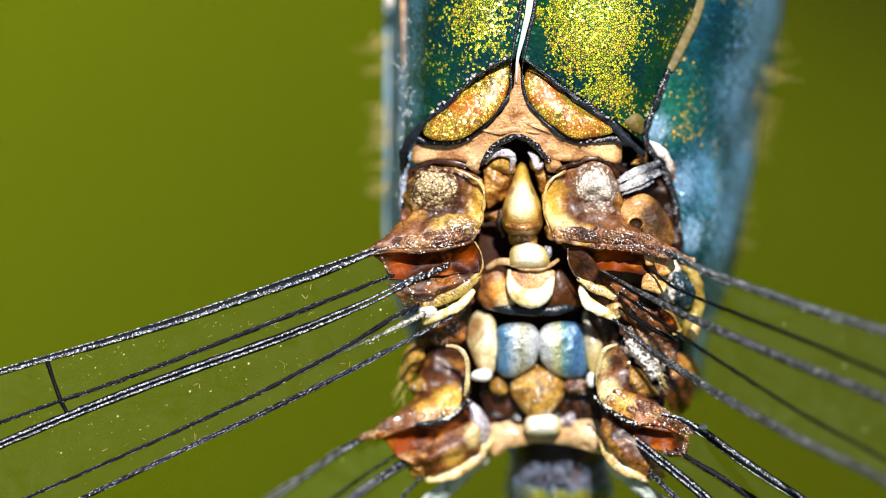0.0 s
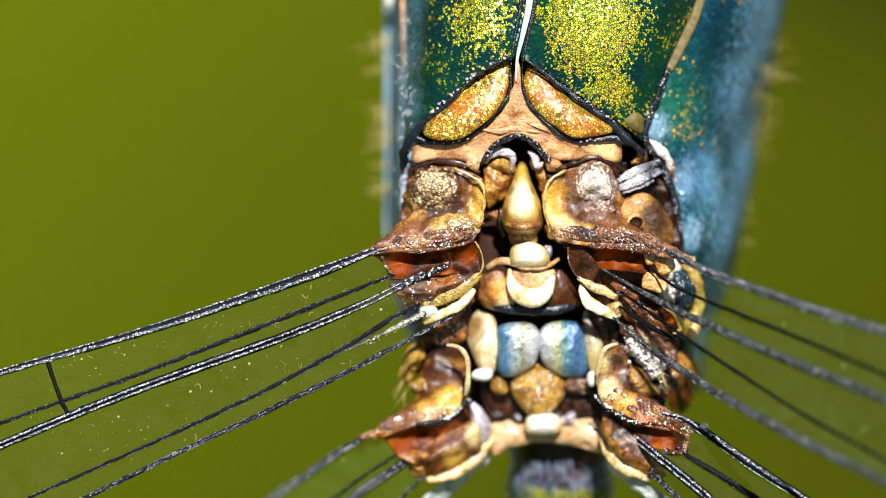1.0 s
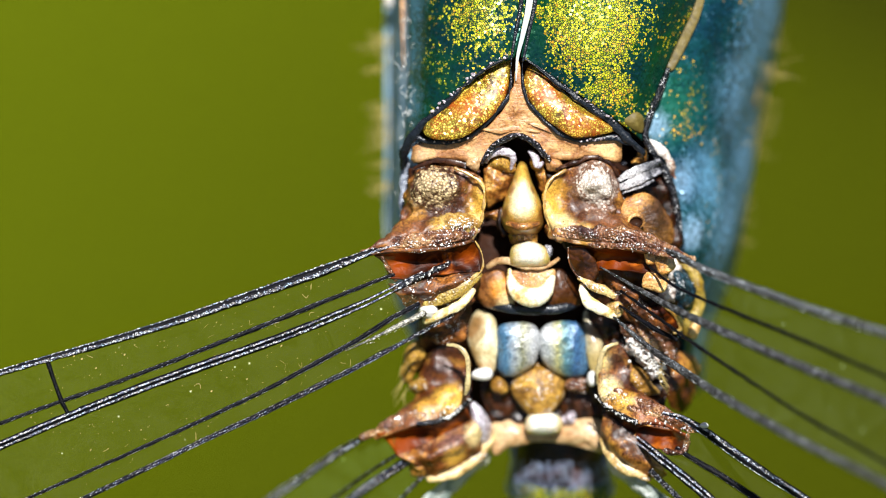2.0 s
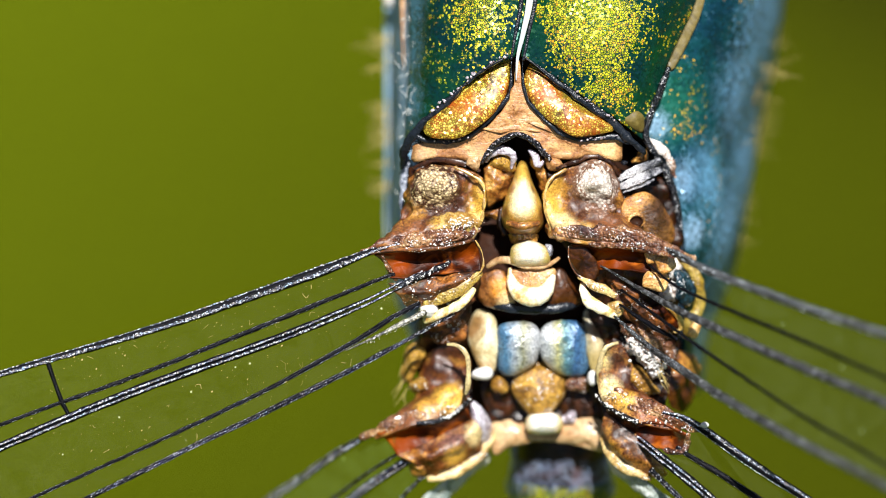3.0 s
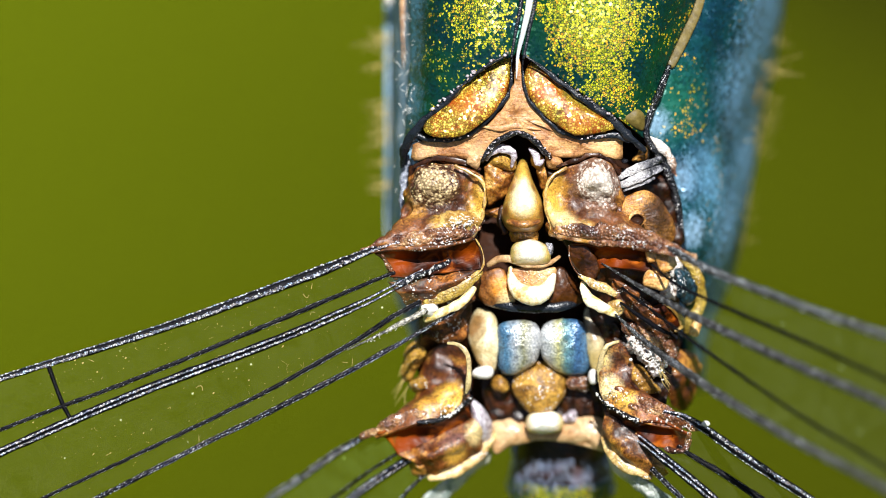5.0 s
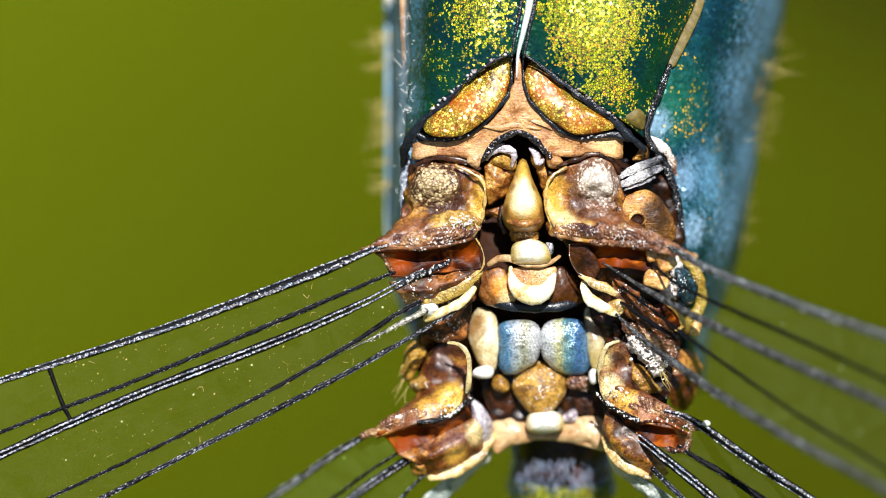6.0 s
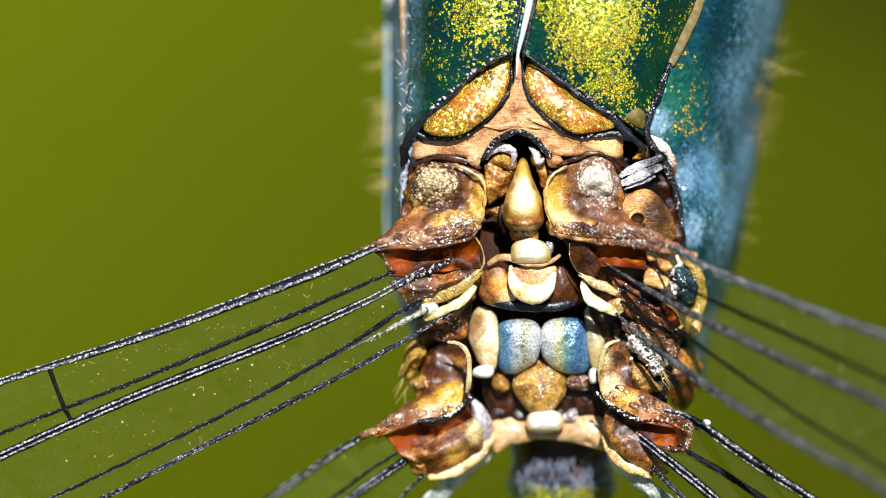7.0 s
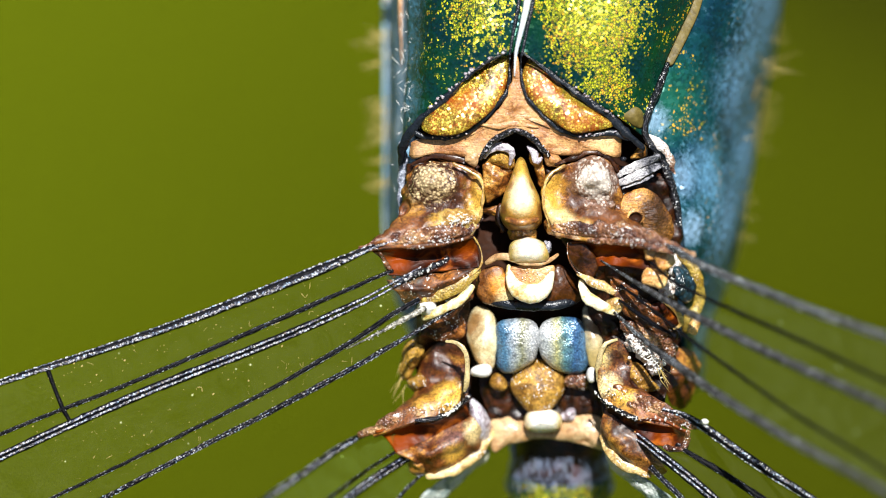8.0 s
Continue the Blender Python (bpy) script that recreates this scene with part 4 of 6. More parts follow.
def build_sinus():
    """The gilded triangles and their black borders."""
    outline = [(0.58, 1.704, 0.03), (0.42, 1.62, 0), (0.27, 1.516, -0.02), (0.08, 1.316, -0.06), (-0.08, 1.167, -0.1), (-0.18, 1.047, -0.14), (-0.08, 0.967, -0.12), (0.155, 0.976, -0.08), (0.32, 1.076, -0.04), (0.48, 1.215, 0), (0.56, 1.365, 0.02), (0.59, 1.529, 0.03)]
    part("gilded_triangle", plate(outline, 0.06, 0.2, rough=0.007, power=2.2, lean=0.33), GOLD_FLAKE, fly, "gilded triangular plate")
    outline = [(0.76, 1.614, 0.03), (0.83, 1.644, 0.02), (0.955, 1.515, 0), (1.13, 1.345, -0.02), (1.341, 1.176, -0.06), (1.513, 1.057, -0.1), (1.432, 1.007, -0.1), (1.181, 0.976, -0.06), (1.006, 1.066, -0.03), (0.84, 1.205, 0), (0.75, 1.345, 0.02), (0.715, 1.494, 0.03)]
    part("gilded_triangle", plate(outline, 0.06, 0.2, rough=0.007, power=2.2, lean=0.33), GOLD_FLAKE, fly, "gilded triangular plate")
    line_a = ([(0.709, 1.693, 0.06), (0.879, 1.564, 0.05), (1.079, 1.414, 0.03), (1.305, 1.245, 0), (1.506, 1.096, -0.04), (1.642, 0.956, -0.08), (1.774, 0.847, -0.12)], [0.0125, 0.0225, 0.0325, 0.04, 0.045, 0.055, 0.03])
    line_b = ([(0.705, 1.654, 0.04), (0.7, 1.454, 0.03), (0.75, 1.295, 0.02), (0.88, 1.145, 0), (1.031, 1.016, -0.03), (1.206, 0.951, -0.06), (1.482, 0.976, -0.09), (1.683, 0.917, -0.1)], [0.01, 0.015, 0.0175, 0.02, 0.025, 0.03, 0.04, 0.035])
    line_c = ([(0.569, 1.683, 0.06), (0.39, 1.594, 0.04), (0.23, 1.475, 0.02), (0.055, 1.305, -0.02), (-0.11, 1.167, -0.08), (-0.246, 1.027, -0.14), (-0.341, 0.868, -0.24), (-0.362, 0.71, -0.4)], [0.01, 0.015, 0.0225, 0.03, 0.035, 0.045, 0.045, 0.03])
    line_d = ([(0.6, 1.644, 0.04), (0.6, 1.454, 0.03), (0.57, 1.33, 0.02), (0.47, 1.185, 0), (0.33, 1.056, -0.04), (0.17, 0.956, -0.09), (-0.07, 0.937, -0.13), (-0.231, 0.977, -0.15)], [0.01, 0.0125, 0.015, 0.0175, 0.02, 0.025, 0.03, 0.035])
    for line, radii in (line_a, line_b, line_c, line_d):
        part("seam", tube(line, [0.78 * r for r in radii], 12, rough=0.025, size=0.04, flat=0.42), INK, fly, "black seam round a gilded triangle")
    dice = random.Random(4)
    beads = []
    for points, count, wide in (([(1.004, 1.503, 0.06), (1.304, 1.274, 0.03), (1.53, 1.105, 0)], 26, 2.6), ([(0.559, 1.688, 0.08), (0.34, 1.593, 0.06), (0.2, 1.479, 0.04), (0.03, 1.315, 0), (-0.1, 1.186, -0.05)], 40, 3.4),
                                ([(-0.07, 0.957, -0.1), (0.08, 0.946, -0.08), (0.26, 0.986, -0.04)], 12, 2.2), ([(1.231, 0.955, -0.03), (1.381, 0.956, -0.05), (1.532, 0.976, -0.06)], 10, 2.2),
                                ([(0.36, 0.80, -0.05), (0.46, 0.93, 0.0), (0.655, 1.02, 0.03), (0.84, 0.92, -0.01), (0.94, 0.79, -0.07)], 40, 2.0)):
        for p in curve_through(points, count):
            if dice.random() < 0.7:
                shift = np.array((dice.gauss(0, .012), dice.gauss(0, .012), 0.0))
                beads.append(knob(p + shift, wide / 200 * dice.uniform(.4, 1.4), wide / 250 * dice.uniform(.5, 1.2), 0.012, dice.uniform(-40, 40), rough=0))
    # the seams' glints, modelled as pale beads
    part("seam_beading", joined(beads), LILAC, fly, "pale beads modelled for the glints along the seams")


def build_front():
    """The tan skin behind the triangles, the arch and the hollow under it."""
    outline = [(0.665, 1.664, 0.03), (0.705, 1.455, 0.01), (0.77, 1.275, -0.01), (0.931, 1.096, -0.04), (1.106, 0.956, -0.08), (1.332, 0.937, -0.1), (1.50, 0.955, -0.13), (1.573, 0.975, -0.14), (1.585, 0.88, -0.15), (1.573, 0.76, -0.16), (1.50, 0.765, -0.15), (1.283, 0.787, -0.14), (1.032, 0.782, -0.12), (0.912, 0.836, -0.1), (0.806, 0.936, -0.06), (0.665, 0.996, -0.04), (0.531, 0.946, -0.06), (0.421, 0.846, -0.1), (0.356, 0.757, -0.13), (0.18, 0.767, -0.15), (-0.02, 0.79, -0.18), (-0.20, 0.765, -0.21), (-0.27, 0.765, -0.22), (-0.282, 0.84, -0.23), (-0.268, 0.915, -0.22), (-0.19, 0.905, -0.21), (0.03, 0.907, -0.16), (0.27, 0.967, -0.1), (0.44, 1.126, -0.05), (0.56, 1.285, -0.01), (0.62, 1.455, 0.01)]
    part("front_skin", plate(outline, 0.01, 0.08, (0.66, 1.136, -0.03), segs=132, rings=14, rough=0.02, size=0.1), TAN, fly, "tan wrinkled skin behind the triangles")
    for line in ([(0.33, 1.056, -0.055), (0.505, 1.036, -0.042), (0.655, 1.066, -0.036), (0.856, 1.026, -0.05)], [(0.03, 0.857, -0.168), (0.231, 0.877, -0.138), (0.371, 0.897, -0.115)]):
        part("skin_fold", tube(line, [0.005, 0.03, 0.03, 0.005], 8, flat=0.25, rough=0.01), TAN, fly, "fold in the tan skin")
    part("arch", tube([(0.341, 0.746, -0.1), (0.4, 0.846, -0.06), (0.51, 0.945, -0.02), (0.655, 1, 0.01), (0.79, 0.945, -0.02), (0.891, 0.836, -0.06), (0.957, 0.757, -0.12)], [0.016, 0.027, 0.031, 0.028, 0.028, 0.027, 0.016], 12, rough=0.018, size=0.03, flat=0.7), BLACK, fly, "black rim of the arch")
    part("front_lobe", plate([(0.412, 0.768, -0.22), (0.502, 0.828, -0.22), (0.602, 0.828, -0.24), (0.643, 0.748, -0.24), (0.613, 0.658, -0.26), (0.502, 0.688, -0.26), (0.422, 0.708, -0.25)], 0.10, 0.2, rough=0.012, size=0.05), BRONZE, fly, "bronze lobe under the arch")
    part("front_lobe", plate([(0.783, 0.818, -0.22), (0.843, 0.828, -0.2), (0.893, 0.747, -0.2), (0.873, 0.667, -0.22), (0.813, 0.688, -0.24), (0.773, 0.748, -0.24)], 0.10, 0.2, rough=0.012, size=0.05), BRONZE, fly, "bronze lobe under the arch")
    part("front_lobe", plate([(0.907, 0.807, -0.16), (1.008, 0.797, -0.15), (1.063, 0.727, -0.15), (1.008, 0.677, -0.17), (0.923, 0.697, -0.18)], 0.07, 0.2, rough=0.006, size=0.06), TAN, fly)
    part("front_fold", tube([(0.375, 0.77, -0.15), (0.45, 0.845, -0.12), (0.54, 0.862, -0.12), (0.625, 0.81, -0.13), (0.60, 0.70, -0.17)], [0.018, 0.036, 0.042, 0.034, 0.014], 14, rough=0.016, size=0.04, flat=0.6), LILAC, fly, "glossy lilac fold under the arch")
    part("front_fold", tube([(0.762, 0.858, -0.14), (0.812, 0.812, -0.11), (0.84, 0.72, -0.12), (0.885, 0.762, -0.12)], [0.016, 0.034, 0.030, 0.014], 14, rough=0.014, size=0.04, flat=0.6), LILAC, fly, "glossy lilac fold under the arch")
    part("inner_plate", plate([(0.371, 0.708, -0.22), (0.502, 0.688, -0.26), (0.633, 0.648, -0.3), (0.583, 0.518, -0.34), (0.483, 0.397, -0.36), (0.392, 0.347, -0.34), (0.362, 0.507, -0.28)], 0.06, 0.2), GOLD, fly, "golden brown inner plate")
    part("inner_plate", plate([(0.823, 0.678, -0.24), (0.903, 0.697, -0.2), (0.923, 0.557, -0.22), (0.894, 0.482, -0.3), (0.844, 0.558, -0.3)], 0.05, 0.2), GOLD, fly)
    part("inner_tab", plate([(0.362, 0.317, -0.3), (0.493, 0.337, -0.32), (0.493, 0.256, -0.34), (0.372, 0.266, -0.32)], 0.04, 0.1), GOLD, fly, "small pale golden tab")
    part("inner_tab", plate([(0.21, 0.746, -0.08), (0.31, 0.816, -0.06), (0.33, 0.726, -0.08), (0.29, 0.666, -0.1)], 0.03, 0.1), PEACH, fly)


def build_middle():
    """The row of knobs and plates down the midline."""
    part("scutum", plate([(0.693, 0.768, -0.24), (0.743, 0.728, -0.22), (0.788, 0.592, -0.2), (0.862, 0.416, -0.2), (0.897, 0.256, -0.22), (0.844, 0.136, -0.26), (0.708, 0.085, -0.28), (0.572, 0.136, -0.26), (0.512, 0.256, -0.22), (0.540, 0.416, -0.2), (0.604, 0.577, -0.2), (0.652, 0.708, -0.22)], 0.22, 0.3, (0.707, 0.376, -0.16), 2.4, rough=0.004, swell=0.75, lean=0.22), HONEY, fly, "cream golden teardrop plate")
    part("scutum_ring", tube([(0.57, 0.215, -0.02), (0.704, 0.185, 0.06), (0.84, 0.215, -0.02)], [0.025, 0.04, 0.025], 10), GOLD, fly, "golden ring round the teardrop plate")
    part("scutum_collar", plate([(0.607, 0.145, -0.2), (0.813, 0.145, -0.2), (0.833, 0.055, -0.25), (0.708, 0.025, -0.22), (0.592, 0.055, -0.25)], 0.08, 0.2, rough=0.02, size=0.05), GOLD, fly)
    part("scutum_edge", tube([(0.522, 0.347, -0.28), (0.502, 0.231, -0.28), (0.543, 0.116, -0.3)], [0.015, 0.03, 0.02], 10, rough=0.02, flat=0.6), UMBER_SHADE, fly)
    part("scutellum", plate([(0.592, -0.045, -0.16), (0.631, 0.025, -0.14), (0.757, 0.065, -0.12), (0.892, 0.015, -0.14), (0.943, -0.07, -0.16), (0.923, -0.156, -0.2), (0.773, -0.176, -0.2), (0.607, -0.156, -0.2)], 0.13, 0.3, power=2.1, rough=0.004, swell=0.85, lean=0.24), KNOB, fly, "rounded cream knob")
    part("scutellum_lip", tube([(0.392, -0.166, -0.3), (0.492, -0.115, -0.24), (0.607, -0.125, -0.2), (0.757, -0.175, -0.16), (0.923, -0.156, -0.2), (1.024, -0.095, -0.26)], [0.02, 0.034, 0.032, 0.0205, 0.022, 0.014], 12, flat=0.6, rough=0.012), PEACH, fly, "pale lip under the cream knob")
    part("scutellum_wing", plate([(0.902, 0.025, -0.16), (0.963, 0.005, -0.19), (0.963, -0.065, -0.21), (0.923, -0.075, -0.18)], 0.04, 0.2, rough=0.02, size=0.04), STRAP, fly, "grey arm of the cream knob")
    part("cup", tube([(0.588, -0.196, -0.26), (0.604, -0.301, -0.24), (0.668, -0.405, -0.22), (0.783, -0.442, -0.2), (0.898, -0.405, -0.22), (0.952, -0.301, -0.24), (0.969, -0.206, -0.26)], [0.02, 0.045, 0.078, 0.09, 0.078, 0.045, 0.02], 16, rough=0.01, flat=0.7), CREAM, fly, "cream cup-shaped rim")
    part("cup_floor", plate([(0.592, -0.206, -0.24), (0.783, -0.186, -0.22), (0.994, -0.206, -0.24), (0.945, -0.326, -0.24), (0.783, -0.377, -0.24), (0.632, -0.326, -0.24)], 0.02, 0.12, rough=0.015, size=0.05), TAN, fly, "tan hollow of the cup")
    for line in ([(0.332, -0.247, -0.38), (0.503, -0.196, -0.34), (0.583, -0.322, -0.34), (0.634, -0.498, -0.36), (0.534, -0.559, -0.4), (0.363, -0.519, -0.42), (0.292, -0.398, -0.42)],
                       [(0.996, -0.206, -0.34), (1.107, -0.226, -0.36), (1.218, -0.357, -0.4), (1.239, -0.498, -0.42), (1.047, -0.549, -0.4), (0.926, -0.498, -0.36)]):
        # the right plate's shade is put into its darker material
        part("cup_side", plate(line, 0.05, 0.25, rough=0.01), CUP_SIDE if line[0][0] < 0.6 else SMOKED, fly, "orange brown plate beside the cup" if line[0][0] < 0.6 else "plate beside the cup, painted dark as in shade")
    part("cross_band", tube([(0.308, -0.449, -0.5), (0.533, -0.528, -0.38), (0.835, -0.553, -0.36), (1.087, -0.528, -0.38), (1.25, -0.459, -0.5)], [0.03, 0.04, 0.045, 0.04, 0.03], 12, rough=0.012, size=0.08, flat=0.6), INK, fly, "dark grey cross band")
    for line in ([(0.494, -0.7, -0.44), (0.609, -0.665, -0.42), (0.775, -0.67, -0.42), (0.851, -0.74, -0.42), (0.852, -0.927, -0.476), (0.787, -1.064, -0.538), (0.611, -1.146, -0.569), (0.495, -1.095, -0.561), (0.474, -0.852, -0.483)],
                        [(0.861, -0.75, -0.42), (0.937, -0.67, -0.42), (1.128, -0.655, -0.44), (1.239, -0.705, -0.46), (1.281, -0.903, -0.513), (1.272, -1.126, -0.583), (1.09, -1.146, -0.572), (0.918, -1.054, -0.535), (0.857, -0.927, -0.476)]):
        part("blue_lobe", plate(line, 0.09, 0.3, power=2.8, rough=0.012, size=0.1, swell=0.8, lean=0.13), PEARL, fly, "pearly blue bloomed lobe")
    part("side_lobe", plate([(0.292, -0.56, -0.5), (0.393, -0.559, -0.46), (0.474, -0.66, -0.46), (0.484, -0.903, -0.515), (0.444, -1.106, -0.597), (0.323, -1.081, -0.595), (0.232, -0.894, -0.579), (0.212, -0.727, -0.56)], 0.09, 0.3, rough=0.010, lean=0.3), SADDLE, fly, "cream and brown lobe beside the blue lobes")
    part("side_lobe", plate([(1.25, -0.57, -0.5), (1.341, -0.55, -0.5), (1.432, -0.726, -0.52), (1.434, -1.005, -0.58), (1.384, -1.147, -0.63), (1.292, -1.055, -0.585), (1.261, -0.852, -0.523)], 0.09, 0.3, rough=0.010, lean=0.3), OLIVE, fly, "cream lobe beside the blue lobes")
    part("side_tubercle", knob((0.345, -1.124, -0.485), 0.092, 0.062, 0.08, 10, rough=0.02), KEEL, fly, "small cream tubercle")
    part("side_tubercle", knob((1.32, -1.164, -0.463), 0.045, 0.07, 0.07), KEEL, fly, "small cream tubercle")
    part("rear_plate", knob((0.849, -1.279, -0.666), 0.3, 0.25, 0.13, 180, 0.4, rough=0.02, size=0.15), BRONZE, fly, "golden brown plate narrowing to the rear")
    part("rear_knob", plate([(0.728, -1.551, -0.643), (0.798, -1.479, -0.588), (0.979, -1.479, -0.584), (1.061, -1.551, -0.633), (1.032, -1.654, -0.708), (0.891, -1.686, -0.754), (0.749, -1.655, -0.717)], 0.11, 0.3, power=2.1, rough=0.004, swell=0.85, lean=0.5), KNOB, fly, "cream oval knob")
    part("rear_tubercle", knob((0.485, -1.228, -0.65), 0.085, 0.075, 0.06, rough=0.03), BRONZE, fly, "small tan tubercle")
    part("rear_tubercle", knob((1.193, -1.228, -0.639), 0.1, 0.085, 0.09, rough=0.05, size=0.09), SPARK, fly)
    part("rear_tubercle", knob((1.114, -1.524, -0.773), 0.075, 0.05, 0.05, 15, rough=0.04, size=0.07), LILAC, fly)
    part("rear_side", plate([(0.395, -1.322, -0.771), (0.587, -1.312, -0.769), (0.699, -1.49, -0.819), (0.71, -1.628, -0.861), (0.487, -1.628, -0.862)], 0.02, 0.25, rough=0.02), UMBER_SHADE, fly, "dark brown side plate")
    part("rear_side", plate([(1.074, -1.332, -0.766), (1.296, -1.291, -0.734), (1.408, -1.463, -0.76), (1.338, -1.596, -0.805), (1.095, -1.597, -0.838)], 0.02, 0.25, rough=0.02), UMBER_SHADE, fly, "dark brown side plate")
    part("rear_band", plate([(0.426, -1.576, -0.791), (0.613, -1.524, -0.772), (0.76, -1.616, -0.785), (0.821, -1.729, -0.846), (0.588, -1.79, -0.856), (0.457, -1.862, -0.883), (0.406, -1.729, -0.855)], 0.06, 0.2, rough=0.008, lean=0.35), PEACH, fly, "peach band round the rear")
    part("rear_band", plate([(1.013, -1.636, -0.786), (1.174, -1.534, -0.741), (1.386, -1.533, -0.718), (1.468, -1.696, -0.757), (1.44, -1.84, -0.83), (1.247, -1.779, -0.837), (0.984, -1.739, -0.842)], 0.06, 0.2, rough=0.008, lean=0.35), PEACH, fly, "peach band round the rear")
    part("rear_rim", tube([(0.487, -1.821, -0.867), (0.664, -1.729, -0.841), (0.892, -1.709, -0.84), (1.145, -1.739, -0.823), (1.409, -1.819, -0.799)], [0.02, 0.03, 0.03, 0.03, 0.02], 10), PEACH, fly)
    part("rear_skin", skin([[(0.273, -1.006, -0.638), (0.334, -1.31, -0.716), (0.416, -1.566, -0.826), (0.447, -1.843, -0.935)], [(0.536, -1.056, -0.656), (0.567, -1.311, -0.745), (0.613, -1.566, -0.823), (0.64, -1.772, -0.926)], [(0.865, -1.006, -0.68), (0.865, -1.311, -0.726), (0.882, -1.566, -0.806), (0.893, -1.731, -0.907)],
                             [(1.173, -1.056, -0.658), (1.164, -1.311, -0.745), (1.166, -1.566, -0.811), (1.198, -1.761, -0.891)], [(1.385, -1.006, -0.645), (1.386, -1.31, -0.718), (1.429, -1.565, -0.79), (1.451, -1.841, -0.866)]], 50, 40, 0.03, 0.05, 0.12), UMBER_SHADE, fly, "skin between the rear plates, painted dark as their gaps")
    # abdomen
    for name, y0, y1, r0, r1, mat in (("abdomen_joint", -1.55, -2.0, 0.38, 0.41, UMBER_SHADE), ("abdomen_ring", -1.90, -2.12, 0.45, 0.46, RING), ("abdomen_segment", -2.17, -4.6, 0.445, 0.40, GREEN_FLAKE)):
        line = [(1.055, y0 + (y1 - y0) * k / 4, -1.46 - 0.03 * k) for k in range(5)]
        part(name, tube(line, [r0 * 0.93, r0 * 0.98, (r0 + r1) / 2, r1, r1] if name == "abdomen_ring" else [r0, (r0 + r1) / 2, r1], 40, 30, rough=0.015, size=0.2, cap=0.12), mat, fly)


def build_left_base():
    rail_a = [(0.341, 0.626, -0.1), (0.365, 0.48, -0.05), (0.35, 0.305, -0.05), (0.31, 0.165, -0.04), (0.27, 0.055, -0.05)]
    rail_b = [(0.205, 0.686, -0.12), (0.23, 0.516, -0.13), (0.22, 0.331, -0.12), (0.19, 0.195, 0), (0.14, 0.025, 0)]
    rail_c = [(0.08, 0.726, -0.12), (0.09, 0.555, -0.02), (0.09, 0.346, -0.1), (0.06, 0.195, 0), (0.02, 0.005, 0.02)]
    rail_d = [(-0.08, 0.737, -0.14), (-0.07, 0.555, 0.05), (-0.07, 0.336, -0.1), (-0.11, 0.185, -0.01), (-0.17, -0.015, 0.05)]
    rail_e = [(-0.221, 0.692, -0.2), (-0.22, 0.515, -0.02), (-0.221, 0.331, -0.14), (-0.255, 0.165, 0), (-0.32, -0.02, 0.06)]
    rail_f = [(-0.301, 0.618, -0.28), (-0.311, 0.456, -0.18), (-0.311, 0.296, -0.22), (-0.42, 0.115, 0.03), (-0.47, -0.045, 0.05)]
    rail_g = [(-0.332, 0.558, -0.34), (-0.362, 0.382, -0.3), (-0.396, 0.231, -0.2), (-0.58, 0.055, 0.03), (-0.645, -0.06, 0.03)]
    part("fore_base_plate", skin([rail_a, rail_b, rail_c, rail_d, rail_e, rail_f, rail_g], 80, 70, 0.04, 0.03, 0.09), TAN_HUMP, fly, "brown saddle-shaped plate with a rough tan hump")
    part("fore_rim", tube([(0.11, 0.705, -0.04), (0.28, 0.625, -0.02), (0.355, 0.535, -0.01), (0.36, 0.38, -0.02), (0.33, 0.215, -0.05), (0.27, 0.125, -0.08)], [0.0085, 0.013, 0.011, 0.011, 0.013, 0.011], 10, rough=0.02, size=0.08, flat=0.45), RIM, fly, "golden raised rim of the plate")
    part("fore_shelf", plate([(-0.12, 0.245, -0.08), (0.08, 0.315, -0.02), (0.28, 0.285, -0.02), (0.31, 0.155, -0.04), (0.155, 0.085, -0.04), (-0.045, 0.145, -0.06)], 0.06, 0.15, rough=0.03, size=0.07), RIM, fly, "rough shelf of the wing base")
    part("front_edge", tube([(-0.261, 0.708, -0.225), (-0.07, 0.777, -0.165), (0.155, 0.747, -0.125), (0.331, 0.676, -0.125)], [0.016, 0.024, 0.028, 0.02], 10, flat=0.35, rough=0.02), SMOKED, fly, "dark brown edge of the plate")
    part("fore_arm", tube([(0.31, 0.185, -0.06), (0.08, 0.105, 0.02), (-0.145, 0.075, 0.04), (-0.36, 0.055, 0.04), (-0.56, 0.005, 0.02), (-0.72, -0.045, 0)], [0.045, 0.075, 0.0825, 0.0675, 0.049, 0.034], 18, rough=0.05, size=0.09, flat=0.45), SPARK, fly, "brown arm carrying the front edge of the wing")
    part("fore_arm_keel", tube([(0.255, 0.065, 0), (0.03, 0.005, 0.06), (-0.195, -0.015, 0.08), (-0.42, -0.025, 0.06), (-0.645, -0.055, 0.03)], [0.015, 0.02, 0.025, 0.02, 0.015], 10, rough=0.02, size=0.04), RUST, fly, "dark keel of the wing arm")
    part("amber_pane", skin([[(-0.61, -0.065, 0.02), (-0.32, -0.025, 0.02), (-0.02, -0.015, 0.02), (0.28, 0.065, -0.02)], [(-0.531, -0.135, -0.06), (-0.271, -0.125, -0.11), (0.03, -0.105, -0.12), (0.321, -0.055, -0.10)], [(-0.47, -0.265, 0), (-0.245, -0.265, -0.02), (0.03, -0.225, -0.04), (0.33, -0.205, -0.08)]], 40, 50, 0.02, 0.025, 0.12), AMBER, fly, "glassy amber skin of the wing base")
    part("pane_rim", tube([(0.28, 0.065, 0), (0.34, -0.045, -0.06), (0.34, -0.195, -0.06), (0.21, -0.305, -0.07)], [0.0075, 0.0075, 0.01, 0.01], 8, rough=0.01, flat=0.6), RIM, fly)
